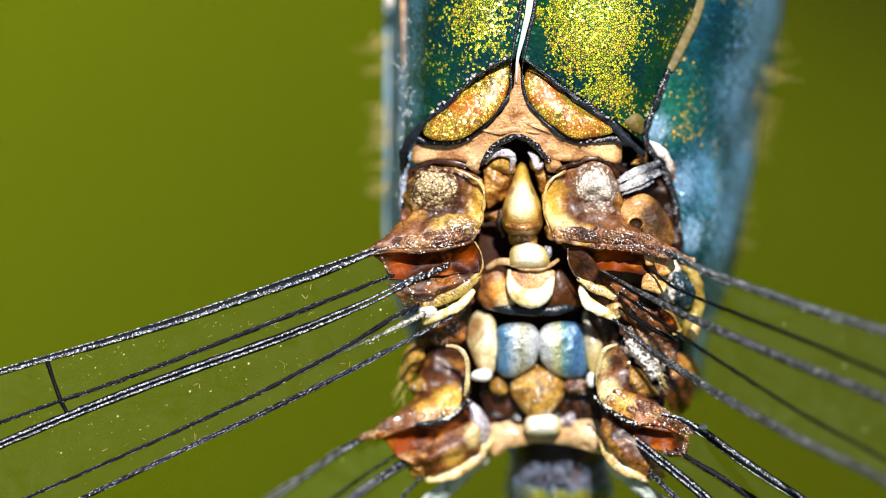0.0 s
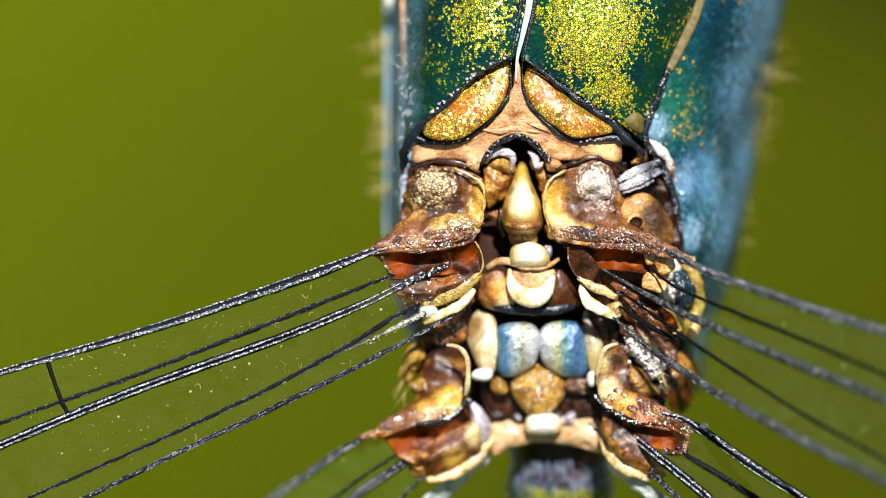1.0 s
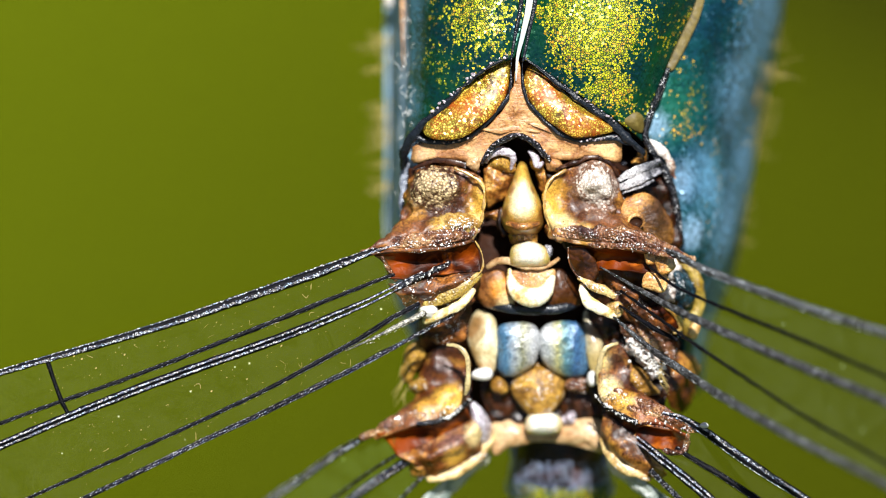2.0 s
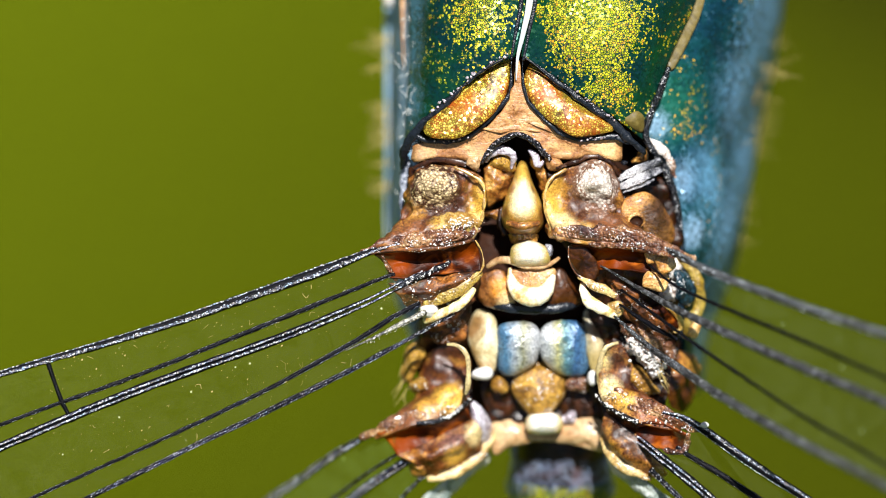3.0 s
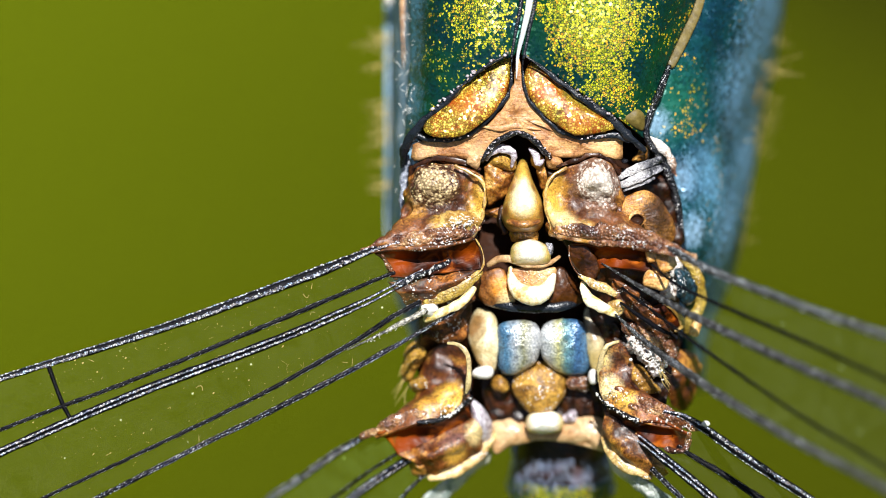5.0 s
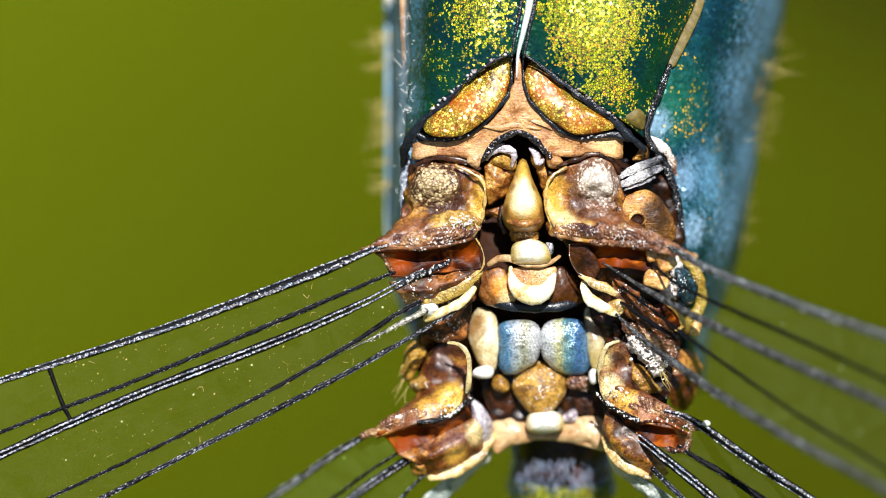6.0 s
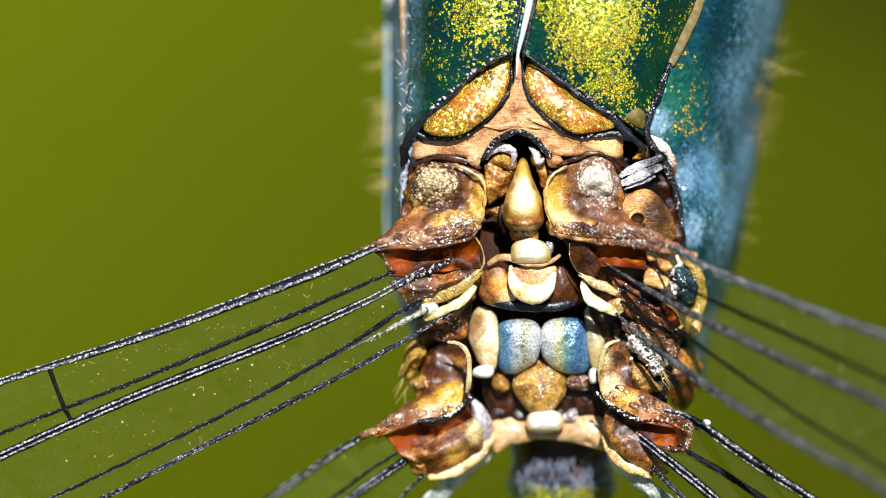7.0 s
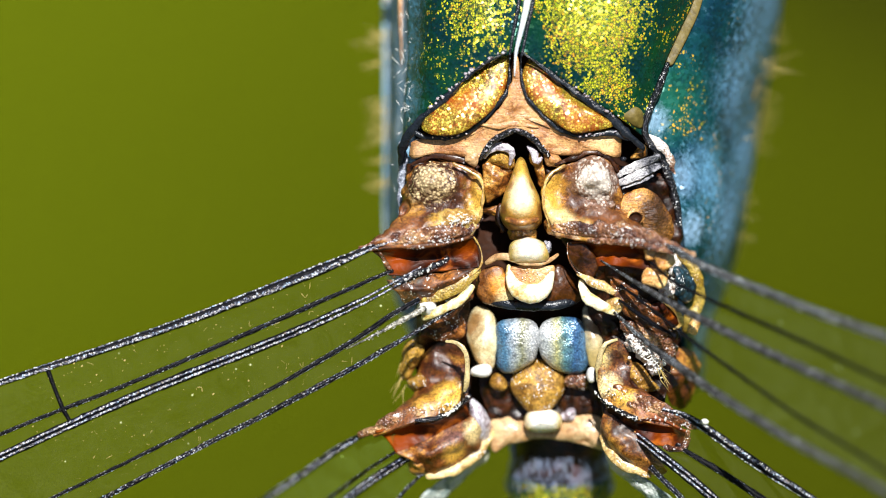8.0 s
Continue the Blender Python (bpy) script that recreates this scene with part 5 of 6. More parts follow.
    part("pane_front", tube([(-0.545, -0.07, 0), (-0.48, -0.195, -0.02), (-0.42, -0.285, -0.04)], [0.015, 0.02, 0.02], 8, rough=0.01), SPARK, fly)
    part("vein_root", tube([(0.08, -0.115, -0.12), (-0.08, -0.195, -0.04), (-0.245, -0.265, 0), (-0.395, -0.345, 0.01)], [0.015, 0.024, 0.024, 0.021], 12, rough=0.03, size=0.05, flat=0.7), BLACK, fly, "black root of the middle veins")
    part("fore_brace", skin([[(-0.48, -0.31, -0.02), (-0.245, -0.295, -0.05), (0.03, -0.235, -0.08), (0.321, -0.165, -0.12)], [(-0.4, -0.425, -0.02), (-0.17, -0.395, 0), (0.08, -0.325, -0.02), (0.341, -0.21, -0.1)], [(-0.321, -0.536, -0.16), (-0.11, -0.486, -0.13), (0.12, -0.406, -0.13), (0.331, -0.276, -0.16)]], 40, 50, 0.03, 0.03, 0.1), RUST, fly, "brown strap of the forewing base")
    part("golden_arm", tube([(-0.16, -0.486, -0.12), (0.005, -0.426, -0.09), (0.18, -0.335, -0.08), (0.321, -0.225, -0.1)], [0.04, 0.068, 0.068, 0.034], 14, rough=0.02, size=0.08, flat=0.5), YOLK, fly, "yellow pitted edge of the strap")
    part("cream_crescent", tube([(-0.16, -0.647, -0.14), (0.005, -0.576, -0.08), (0.155, -0.495, -0.06), (0.27, -0.366, -0.1)], [0.030, 0.038, 0.042, 0.022], 12, rough=0.02, size=0.08, flat=0.6), CREAM, fly, "bright cream crescent")
    part("cream_crescent", plate([(-0.21, -0.536, -0.1), (-0.09, -0.496, -0.08), (-0.04, -0.566, -0.1), (-0.12, -0.636, -0.14), (-0.2, -0.606, -0.12)], 0.06, 0.1, rough=0.02), KEEL, fly, "white knot at the wing root")
    part("under_plate", plate([(-0.196, -0.523, -0.3), (0.03, -0.447, -0.3), (0.272, -0.448, -0.35), (0.141, -0.599, -0.4), (0.141, -0.751, -0.5), (-0.096, -0.781, -0.451)], 0.03, 0.3), RUST, fly)
    part("under_plate", plate([(-0.096, -0.7, -0.45), (0.156, -0.625, -0.5), (0.192, -0.802, -0.506), (0.081, -0.862, -0.509), (-0.121, -0.821, -0.453)], 0.05, 0.3), RUST, fly)
    # hind wing base
    part("hind_lump", plate([(-0.362, -1.002, -0.403), (-0.312, -0.86, -0.362), (-0.211, -0.819, -0.322), (-0.161, -0.95, -0.307), (-0.221, -1.076, -0.328), (-0.312, -1.203, -0.407), (-0.383, -1.143, -0.444)], 0.12, 0.25), BRONZE, fly, "golden lump before the hind wing")
    part("hind_lump", plate([(-0.312, -1.212, -0.367), (-0.196, -1.141, -0.311), (-0.121, -1.252, -0.32), (-0.196, -1.313, -0.356), (-0.272, -1.283, -0.391)], 0.1, 0.2), BRONZE, fly)
    part("hind_base_plate", skin([[(0.08, -0.848, -0.209), (0.211, -0.978, -0.17), (0.226, -1.159, -0.195), (0.201, -1.289, -0.187), (0.11, -1.449, -0.146)],
                                  [(-0.01, -0.859, -0.247), (0.07, -1.024, -0.243), (0.08, -1.175, -0.236), (0.06, -1.308, -0.145), (-0.04, -1.527, -0.093)],
                                  [(-0.095, -0.909, -0.287), (-0.08, -1.075, -0.255), (-0.08, -1.225, -0.262), (-0.11, -1.368, -0.126), (-0.21, -1.557, -0.062)],
                                  [(-0.171, -0.991, -0.348), (-0.181, -1.126, -0.311), (-0.196, -1.262, -0.315), (-0.296, -1.448, -0.132), (-0.396, -1.617, -0.089)],
                                  [(-0.201, -1.077, -0.409), (-0.231, -1.203, -0.391), (-0.272, -1.328, -0.351), (-0.522, -1.55, -0.184), (-0.622, -1.69, -0.183)]], 60, 60, 0.04, 0.028, 0.13), BROWN, fly, "brown saddle-shaped plate at the hind wing base")
    part("hind_rim", tube([(0.03, -0.858, -0.208), (0.14, -0.877, -0.154), (0.211, -0.987, -0.151), (0.221, -1.173, -0.176), (0.191, -1.299, -0.207)], [0.014, 0.022, 0.022, 0.020, 0.014], 10, rough=0.02, size=0.08, flat=0.45), PLATE_EDGE, fly, "cream raised rim of the plate")
    part("hind_shelf", plate([(-0.181, -1.41, -0.22), (0.005, -1.319, -0.177), (0.191, -1.32, -0.209), (0.156, -1.44, -0.215), (-0.045, -1.52, -0.182), (-0.171, -1.51, -0.204)], 0.05, 0.15, rough=0.02), GOLD, fly)
    part("hind_arm", tube([(0.201, -1.361, -0.276), (0.005, -1.449, -0.166), (-0.195, -1.488, -0.121), (-0.396, -1.548, -0.128), (-0.572, -1.62, -0.183), (-0.723, -1.692, -0.261)], [0.03, 0.056, 0.0675, 0.0675, 0.056, 0.034], 18, rough=0.05, size=0.09, flat=0.45), SPARK, fly, "brown arm carrying the front edge of the hind wing")
    part("hind_arm_keel", tube([(0.241, -1.329, -0.201), (0.105, -1.458, -0.126), (-0.07, -1.537, -0.059), (-0.23, -1.556, -0.04)], [0.013, 0.016, 0.0225, 0.0195], 10, rough=0.02, size=0.04), BLACK, fly, "black beaded keel of the hind wing arm")
    part("amber_pane", skin([[(-0.601, -1.649, -0.143), (-0.32, -1.587, -0.093), (-0.07, -1.558, -0.1), (0.201, -1.389, -0.18)], [(-0.502, -1.713, -0.225), (-0.272, -1.674, -0.24), (0.005, -1.64, -0.27), (0.241, -1.519, -0.30)], [(-0.412, -1.842, -0.23), (-0.196, -1.812, -0.23), (0.055, -1.763, -0.279), (0.282, -1.665, -0.361)]], 40, 50, 0.02, 0.025, 0.12), AMBER, fly, "glassy amber skin of the wing base")
    part("hind_lobe", plate([(0.241, -1.361, -0.285), (0.362, -1.453, -0.331), (0.433, -1.606, -0.423), (0.403, -1.76, -0.503), (0.307, -1.748, -0.443), (0.261, -1.578, -0.321)], 0.10, 0.25, rough=0.012), LILAC, fly, "pale lilac lobe")
    part("hind_brace", skin([[(-0.422, -1.842, -0.23), (-0.196, -1.752, -0.228), (0.08, -1.603, -0.293), (0.272, -1.444, -0.364)], [(-0.271, -1.911, -0.203), (-0.045, -1.84, -0.149), (0.206, -1.691, -0.209), (0.382, -1.494, -0.344)], [(-0.131, -2.046, -0.329), (0.08, -1.996, -0.326), (0.307, -1.838, -0.418), (0.444, -1.639, -0.513)]], 40, 50, 0.04, 0.03, 0.12), BROWN, fly, "brown strap of the hind wing base")
    part("strap_edge", tube([(-0.131, -2.056, -0.319), (0.08, -2.006, -0.317), (0.307, -1.848, -0.41), (0.444, -1.649, -0.505)], [0.024, 0.0545, 0.0545, 0.024], 12, rough=0.02, size=0.08, flat=0.45), WHEAT, fly, "golden edge of the strap")
    part("hind_crescent", plate([(-0.212, -2.275, -0.54), (-0.06, -2.122, -0.489), (0.091, -2.011, -0.491), (0.272, -1.882, -0.549), (0.414, -1.824, -0.64), (0.394, -1.916, -0.669), (0.222, -2.056, -0.61), (0.081, -2.197, -0.602), (-0.071, -2.345, -0.637)], 0.05, 0.15, rough=0.018, size=0.1), FROST, fly, "frosted cream flap behind the hind wing")
    part("hinge_knob", plate([(-0.312, -1.915, -0.319), (-0.181, -1.865, -0.314), (-0.111, -1.936, -0.329), (-0.146, -2.037, -0.366), (-0.262, -2.037, -0.367)], 0.1, 0.15), GOLD, fly, "golden hinge knob")


def build_right_base():
    rail_a = [(1.082, 0.686, -0.1), (0.921, 0.531, -0.08), (0.901, 0.38, -0.06), (0.931, 0.23, -0.05), (1.006, 0.07, -0.04)]
    rail_b = [(1.172, 0.716, -0.1), (1.043, 0.531, -0.15), (1.042, 0.366, -0.12), (1.08, 0.215, 0), (1.159, 0.035, 0.03)]
    rail_c = [(1.262, 0.756, -0.08), (1.171, 0.556, -0.06), (1.162, 0.366, -0.12), (1.229, 0.205, 0.04), (1.308, 0.015, 0.08)]
    rail_d = [(1.361, 0.776, -0.06), (1.318, 0.564, 0.1), (1.322, 0.376, -0.08), (1.388, 0.195, 0.07), (1.487, -0.005, 0.14)]
    rail_e = [(1.472, 0.716, -0.1), (1.449, 0.529, 0.06), (1.452, 0.365, -0.08), (1.557, 0.175, 0.1), (1.615, -0.015, 0.19)]
    rail_f = [(1.544, 0.617, -0.16), (1.544, 0.466, -0.14), (1.534, 0.306, -0.14), (1.725, 0.125, 0.16), (1.762, -0.03, 0.26)]
    rail_g = [(1.575, 0.532, -0.2), (1.596, 0.406, -0.22), (1.619, 0.256, -0.16), (1.932, 0.045, 0.26), (2.003, -0.084, 0.36)]
    part("fore_base_plate", skin([rail_a, rail_b, rail_c, rail_d, rail_e, rail_f, rail_g], 80, 70, 0.04, 0.03, 0.09), PALE_HUMP, fly, "brown saddle-shaped plate with a white bloomed hump")
    part("fore_rim", tube([(1.081, 0.686, -0.06), (0.955, 0.615, -0.03), (0.9, 0.48, -0.03), (0.911, 0.28, -0.05), (0.956, 0.145, -0.08)], [0.0085, 0.015, 0.017, 0.017, 0.013], 10, rough=0.02, size=0.08, flat=0.45), RIM, fly, "golden raised rim of the plate")
    part("front_edge", tube([(1.007, 0.706, -0.125), (1.182, 0.756, -0.105), (1.322, 0.806, -0.085), (1.483, 0.747, -0.125), (1.554, 0.632, -0.165)], [0.016, 0.02, 0.02, 0.02, 0.016], 10, flat=0.35, rough=0.025, size=0.04), SMOKED, fly, "dark brown edge of the plate")
    part("strap", plate([(1.575, 0.647, -0.2), (1.711, 0.717, -0.2), (1.888, 0.768, -0.26), (1.919, 0.668, -0.28), (1.838, 0.598, -0.26), (1.687, 0.537, -0.24), (1.576, 0.497, -0.24)], 0.02, 0.1, rough=0.008, size=0.05), INK, fly, "dark strap across the shoulder")
    for line, radii in (([(1.564, 0.607, -0.17), (1.705, 0.682, -0.16), (1.907, 0.758, -0.22)], [0.030, 0.042, 0.030]), ([(1.575, 0.537, -0.19), (1.735, 0.607, -0.17), (1.928, 0.688, -0.24)], [0.034, 0.046, 0.026]), ([(1.596, 0.487, -0.21), (1.736, 0.537, -0.2), (1.867, 0.597, -0.24)], [0.01, 0.015, 0.01])):
        part("strap_strand", tube(line, radii, 14, rough=0.02, size=0.04, flat=0.18), STRAP, fly, "grey white strand of the strap")
    part("strap_bead", knob((1.605, 0.747, -0.2), 0.035, 0.025, 0.025), BLACK, fly)
    part("strap_bead", plate([(1.677, 0.748, -0.24), (1.736, 0.848, -0.2), (1.796, 0.868, -0.2), (1.807, 0.768, -0.24)], 0.04, 0.1), GOLD, fly)
    part("pitted_plate", plate([(1.545, 0.346, -0.2), (1.635, 0.446, -0.2), (1.787, 0.487, -0.22), (1.94, 0.397, -0.3), (2.033, 0.231, -0.38), (2.065, 0.055, -0.44), (1.893, 0.005, -0.4), (1.638, 0.116, -0.3), (1.566, 0.206, -0.24)], 0.10, 0.25, rough=0.015), PITTED, fly, "orange and dark brown plate with a pit")
    # shallow dish, painted dark for the shade of a hole
    part("pit", plate([(1.645, 0.236, -0.095), (1.690, 0.272, -0.092), (1.742, 0.266, -0.10), (1.768, 0.228, -0.11), (1.735, 0.190, -0.12), (1.678, 0.196, -0.11)], -0.035, 0.02, rough=0.008), DEEP_SHADE, fly, "dark pit")
    part("pit_rim", tube([(1.640, 0.23, -0.095), (1.655, 0.268, -0.085), (1.705, 0.292, -0.085), (1.760, 0.268, -0.10), (1.782, 0.222, -0.115), (1.748, 0.178, -0.125)], [0.008, 0.014, 0.015, 0.015, 0.013, 0.007], 10, rough=0.008, flat=0.6), PITTED, fly, "horn lip round the pit")
    part("fore_shelf", plate([(0.907, 0.205, -0.1), (1.081, 0.245, -0.04), (1.306, 0.165, -0.04), (1.281, 0.08, -0.06), (1.081, 0.045, -0.08), (0.942, 0.085, -0.1)], 0.06, 0.15, rough=0.03, size=0.07), GOLD, fly, "golden shelf of the wing base")
    part("fore_arm", tube([(0.981, 0.145, -0.04), (1.229, 0.125, 0.06), (1.477, 0.115, 0.12), (1.724, 0.075, 0.2), (1.969, -0.015, 0.32), (2.188, -0.114, 0.46)], [0.0375, 0.0675, 0.075, 0.0675, 0.049, 0.0375], 18, rough=0.05, size=0.09, flat=0.45), SPARK, fly, "brown arm carrying the front edge of the wing")
    part("fore_arm_keel", tube([(1.278, 0.025, 0.08), (1.476, 0.015, 0.15), (1.723, 0, 0.23), (2.017, -0.084, 0.37)], [0.015, 0.025, 0.025, 0.02], 10, rough=0.03, size=0.04, flat=0.7), SPARK, fly, "beaded keel of the wing arm")
    part("amber_pane", skin([[(1.121, 0.015, -0.04), (1.378, 0.005, 0.08), (1.626, -0.005, 0.16), (1.833, -0.045, 0.22)], [(1.22, -0.095, -0.16), (1.384, -0.075, -0.08), (1.633, -0.085, 0.0), (1.83, -0.115, 0.08)], [(1.31, -0.225, -0.16), (1.43, -0.195, -0.04), (1.628, -0.195, 0.06), (1.826, -0.235, 0.12)]], 40, 50, 0.02, 0.025, 0.12), AMBER, fly, "glassy amber skin of the wing base")
    part("side_pane", plate([(1.111, 0.005, -0.08), (1.231, 0.025, -0.03), (1.331, -0.085, -0.05), (1.372, -0.235, -0.08), (1.282, -0.316, -0.1), (1.182, -0.225, -0.12), (1.122, -0.115, -0.1)], 0.02, 0.1, rough=0.015), SMOKED, fly, "dark red brown pane of the wing base")
    part("pane_rim", tube([(1.106, 0.005, -0.06), (1.111, -0.12, -0.06), (1.181, -0.245, -0.07), (1.292, -0.325, -0.08)], [0.004, 0.005, 0.007, 0.007], 8), RUST, fly)
    part("golden_arm", tube([(1.202, -0.265, -0.08), (1.306, -0.33, -0.05), (1.421, -0.385, -0.03), (1.511, -0.435, -0.04)], [0.02, 0.036, 0.042, 0.030], 12, rough=0.02, size=0.08, flat=0.55), WHEAT, fly, "golden arm of the wing base")
    part("cream_crescent", tube([(1.232, -0.325, -0.13), (1.242, -0.42, -0.1), (1.325, -0.505, -0.08), (1.445, -0.575, -0.08), (1.52, -0.616, -0.1)], [0.024, 0.046, 0.056, 0.050, 0.026], 14, rough=0.02, size=0.08, flat=0.6), CREAM, fly, "bright cream crescent")
    part("cream_crescent", plate([(1.452, -0.506, -0.1), (1.562, -0.476, -0.08), (1.593, -0.566, -0.1), (1.524, -0.636, -0.14), (1.453, -0.576, -0.12)], 0.05, 0.1, rough=0.02), WHEAT, fly, "pale knot at the wing root")
    for x, y, z, rx, ry, turn in ((1.835, -0.075, 0.17, 0.065, 0.075, 10), (1.955, -0.145, 0.20, 0.085, 0.085, 25), (1.87, -0.305, 0.10, 0.115, 0.085, -15), (2.235, -0.73, -0.4, 0.05, 0.08, -20)):
        c, d = math.cos(radians(turn)), math.sin(radians(turn))
        ring = []
        for k in range(12):
            a = 2 * math.pi * k / 12
            u, v = (math.copysign(abs(f(a)) ** 0.6, f(a)) for f in (math.cos, math.sin))
            ring.append((x + c * u * rx - d * v * ry, y + d * u * rx + c * v * ry, z - 0.1 * u * rx))
        part("base_segment", plate(ring, 0.03, 0.12, rough=0.012, size=0.06, segs=48, rings=10, power=3.0), ORANGE, fly, "tan orange segment of the wing base")
    part("flank_edge", tube([(2.074, -0.075, -0.4), (2.207, -0.186, -0.46), (2.269, -0.348, -0.5), (2.283, -0.525, -0.6), (2.202, -0.677, -0.6), (2.165, -0.784, -0.7)], [0.03, 0.055, 0.06, 0.05, 0.061, 0.038], 14, rough=0.02, flat=0.6), YOLK, fly, "yellow edge of the flank")
    part("flank_fleck", plate([(1.981, -0.136, -0.34), (2.073, -0.086, -0.38), (2.115, -0.186, -0.42), (2.085, -0.297, -0.44), (2.013, -0.257, -0.38)], 0.05, 0.1, rough=0.03, size=0.05), WHITE, fly)
    part("flank_fleck", plate([(1.931, -0.407, -0.34), (2.023, -0.337, -0.38), (2.084, -0.398, -0.42), (2.044, -0.478, -0.42), (1.952, -0.468, -0.38)], 0.05, 0.1, rough=0.03, size=0.05), WHITE, fly)
    part("flank_spot", plate([(2.039, -0.226, -0.28), (2.173, -0.246, -0.36), (2.236, -0.398, -0.42), (2.171, -0.524, -0.44), (2.063, -0.448, -0.38), (2.071, -0.322, -0.32)], 0.06, 0.15), TEAL_SPOT, fly, "dark teal spot")
    part("lower_pane", plate([(1.836, -0.537, -0.2), (1.963, -0.522, -0.26), (2.082, -0.629, -0.36), (2.105, -0.74, -0.42), (1.992, -0.709, -0.36), (1.878, -0.628, -0.26)], 0.05, 0.15), AMBER, fly)
    part("lower_rim", tube([(1.955, -0.515, -0.22), (2.07, -0.60, -0.30), (2.115, -0.72, -0.37), (2.05, -0.76, -0.36)], [0.012, 0.024, 0.030, 0.012], 10, rough=0.01, flat=0.6), RIM, fly, "pale golden rim of the lower pane")
    part("lower_pane", plate([(1.483, -0.296, -0.12), (1.684, -0.396, -0.14), (1.888, -0.597, -0.24), (2.042, -0.8, -0.361), (1.84, -0.779, -0.341), (1.611, -0.627, -0.22), (1.514, -0.496, -0.16)], 0.03, 0.2, rough=0.03, size=0.08), RUST, fly, "brown lower pane")
    part("lower_pane", plate([(1.587, -0.668, -0.25), (1.84, -0.769, -0.321), (2.044, -0.861, -0.422), (2.057, -1.003, -0.504), (1.793, -0.911, -0.428), (1.609, -0.799, -0.325)], 0.05, 0.2, rough=0.03, size=0.06), SPARK, fly)
    part("under_plate", plate([(1.34, -0.63, -0.45), (1.515, -0.674, -0.4), (1.567, -0.826, -0.458), (1.402, -0.853, -0.537)], 0.05, 0.3), UMBER_SHADE, fly)
    part("side_block", plate([(1.949, -1.005, -0.606), (2.155, -0.931, -0.702), (2.292, -1.06, -0.851), (2.255, -1.316, -0.953), (2.137, -1.492, -0.908), (2.003, -1.371, -0.712)], 0.08, 0.4), BROWN, fly)
    # hind wing base
    part("hind_fleck", plate([(1.628, -0.829, -0.307), (1.739, -0.859, -0.307), (1.891, -0.981, -0.347), (1.953, -1.122, -0.389), (1.868, -1.163, -0.415), (1.731, -1.001, -0.375), (1.63, -0.91, -0.354)], 0.06, 0.15, rough=0.05, size=0.05), WHITE, fly, "white bloomed patch before the hind wing")
    part("hind_lump", plate([(1.69, -1.051, -0.362), (1.842, -1.178, -0.397), (1.919, -1.304, -0.436), (1.741, -1.314, -0.393), (1.65, -1.202, -0.357)], 0.08, 0.2), BRONZE, fly)
    part("hind_base_plate", skin([[(1.512, -0.839, -0.271), (1.386, -0.999, -0.244), (1.371, -1.16, -0.274), (1.366, -1.261, -0.273), (1.416, -1.391, -0.244)],
                                  [(1.587, -0.879, -0.273), (1.512, -1.04, -0.297), (1.512, -1.19, -0.276), (1.535, -1.299, -0.185), (1.564, -1.499, -0.161)],
                                  [(1.648, -0.965, -0.298), (1.613, -1.111, -0.314), (1.638, -1.241, -0.282), (1.734, -1.358, -0.136), (1.723, -1.557, -0.09)],
                                  [(1.69, -1.076, -0.343), (1.68, -1.177, -0.352), (1.714, -1.277, -0.314), (1.908, -1.437, -0.08), (1.882, -1.597, -0.067)],
                                  [(1.716, -1.142, -0.386), (1.731, -1.223, -0.389), (1.79, -1.312, -0.327), (2.121, -1.506, -0.037), (2.091, -1.636, -0.04)]], 60, 60, 0.04, 0.028, 0.13), BROWN, fly, "brown saddle-shaped plate at the hind wing base")
    part("hind_rim", tube([(1.546, -0.849, -0.251), (1.435, -0.888, -0.222), (1.386, -1.024, -0.248), (1.377, -1.201, -0.3), (1.398, -1.302, -0.334)], [0.014, 0.024, 0.026, 0.020, 0.012], 10, rough=0.02, size=0.08, flat=0.45), PLATE_EDGE, fly, "cream raised rim of the plate")
    part("hind_shelf", plate([(1.407, -1.271, -0.307), (1.561, -1.249, -0.215), (1.695, -1.349, -0.182), (1.675, -1.475, -0.194), (1.527, -1.451, -0.265), (1.417, -1.362, -0.299)], 0.05, 0.15, rough=0.03, size=0.06), GOLD, fly)
    part("hind_arm", tube([(1.536, -1.33, -0.248), (1.734, -1.398, -0.139), (1.908, -1.467, -0.08), (2.082, -1.536, -0.049), (2.241, -1.616, -0.024)], [0.03, 0.064, 0.064, 0.0525, 0.034], 18, rough=0.05, size=0.09, flat=0.45), SPARK, fly, "brown arm carrying the front edge of the hind wing")
    part("hind_arm_keel", tube([(1.346, -1.321, -0.269), (1.46, -1.42, -0.217), (1.609, -1.508, -0.131), (1.707, -1.547, -0.072)], [0.013, 0.016, 0.0195, 0.0225], 10, rough=0.02, size=0.04), BLACK, fly, "black beaded keel of the hind wing arm")
    part("amber_pane", skin([[(1.435, -1.4, -0.221), (1.658, -1.538, -0.112), (1.882, -1.566, -0.056), (2.171, -1.665, -0.017)], [(1.46, -1.536, -0.36), (1.68, -1.625, -0.26), (1.914, -1.643, -0.18), (2.145, -1.719, -0.10)], [(1.539, -1.766, -0.359), (1.737, -1.762, -0.23), (1.935, -1.79, -0.156), (2.113, -1.808, -0.091)]], 40, 50, 0.02, 0.025, 0.12), AMBER, fly, "glassy amber skin of the wing base")
    part("pane_front", tube([(2.16, -1.66, -0.01), (2.15, -1.73, -0.08), (2.11, -1.81, -0.06), (1.94, -1.80, -0.12)], [0.022, 0.03, 0.03, 0.015], 10, rough=0.02, size=0.04), SPARK, fly, "rough brown rim of the amber pane")
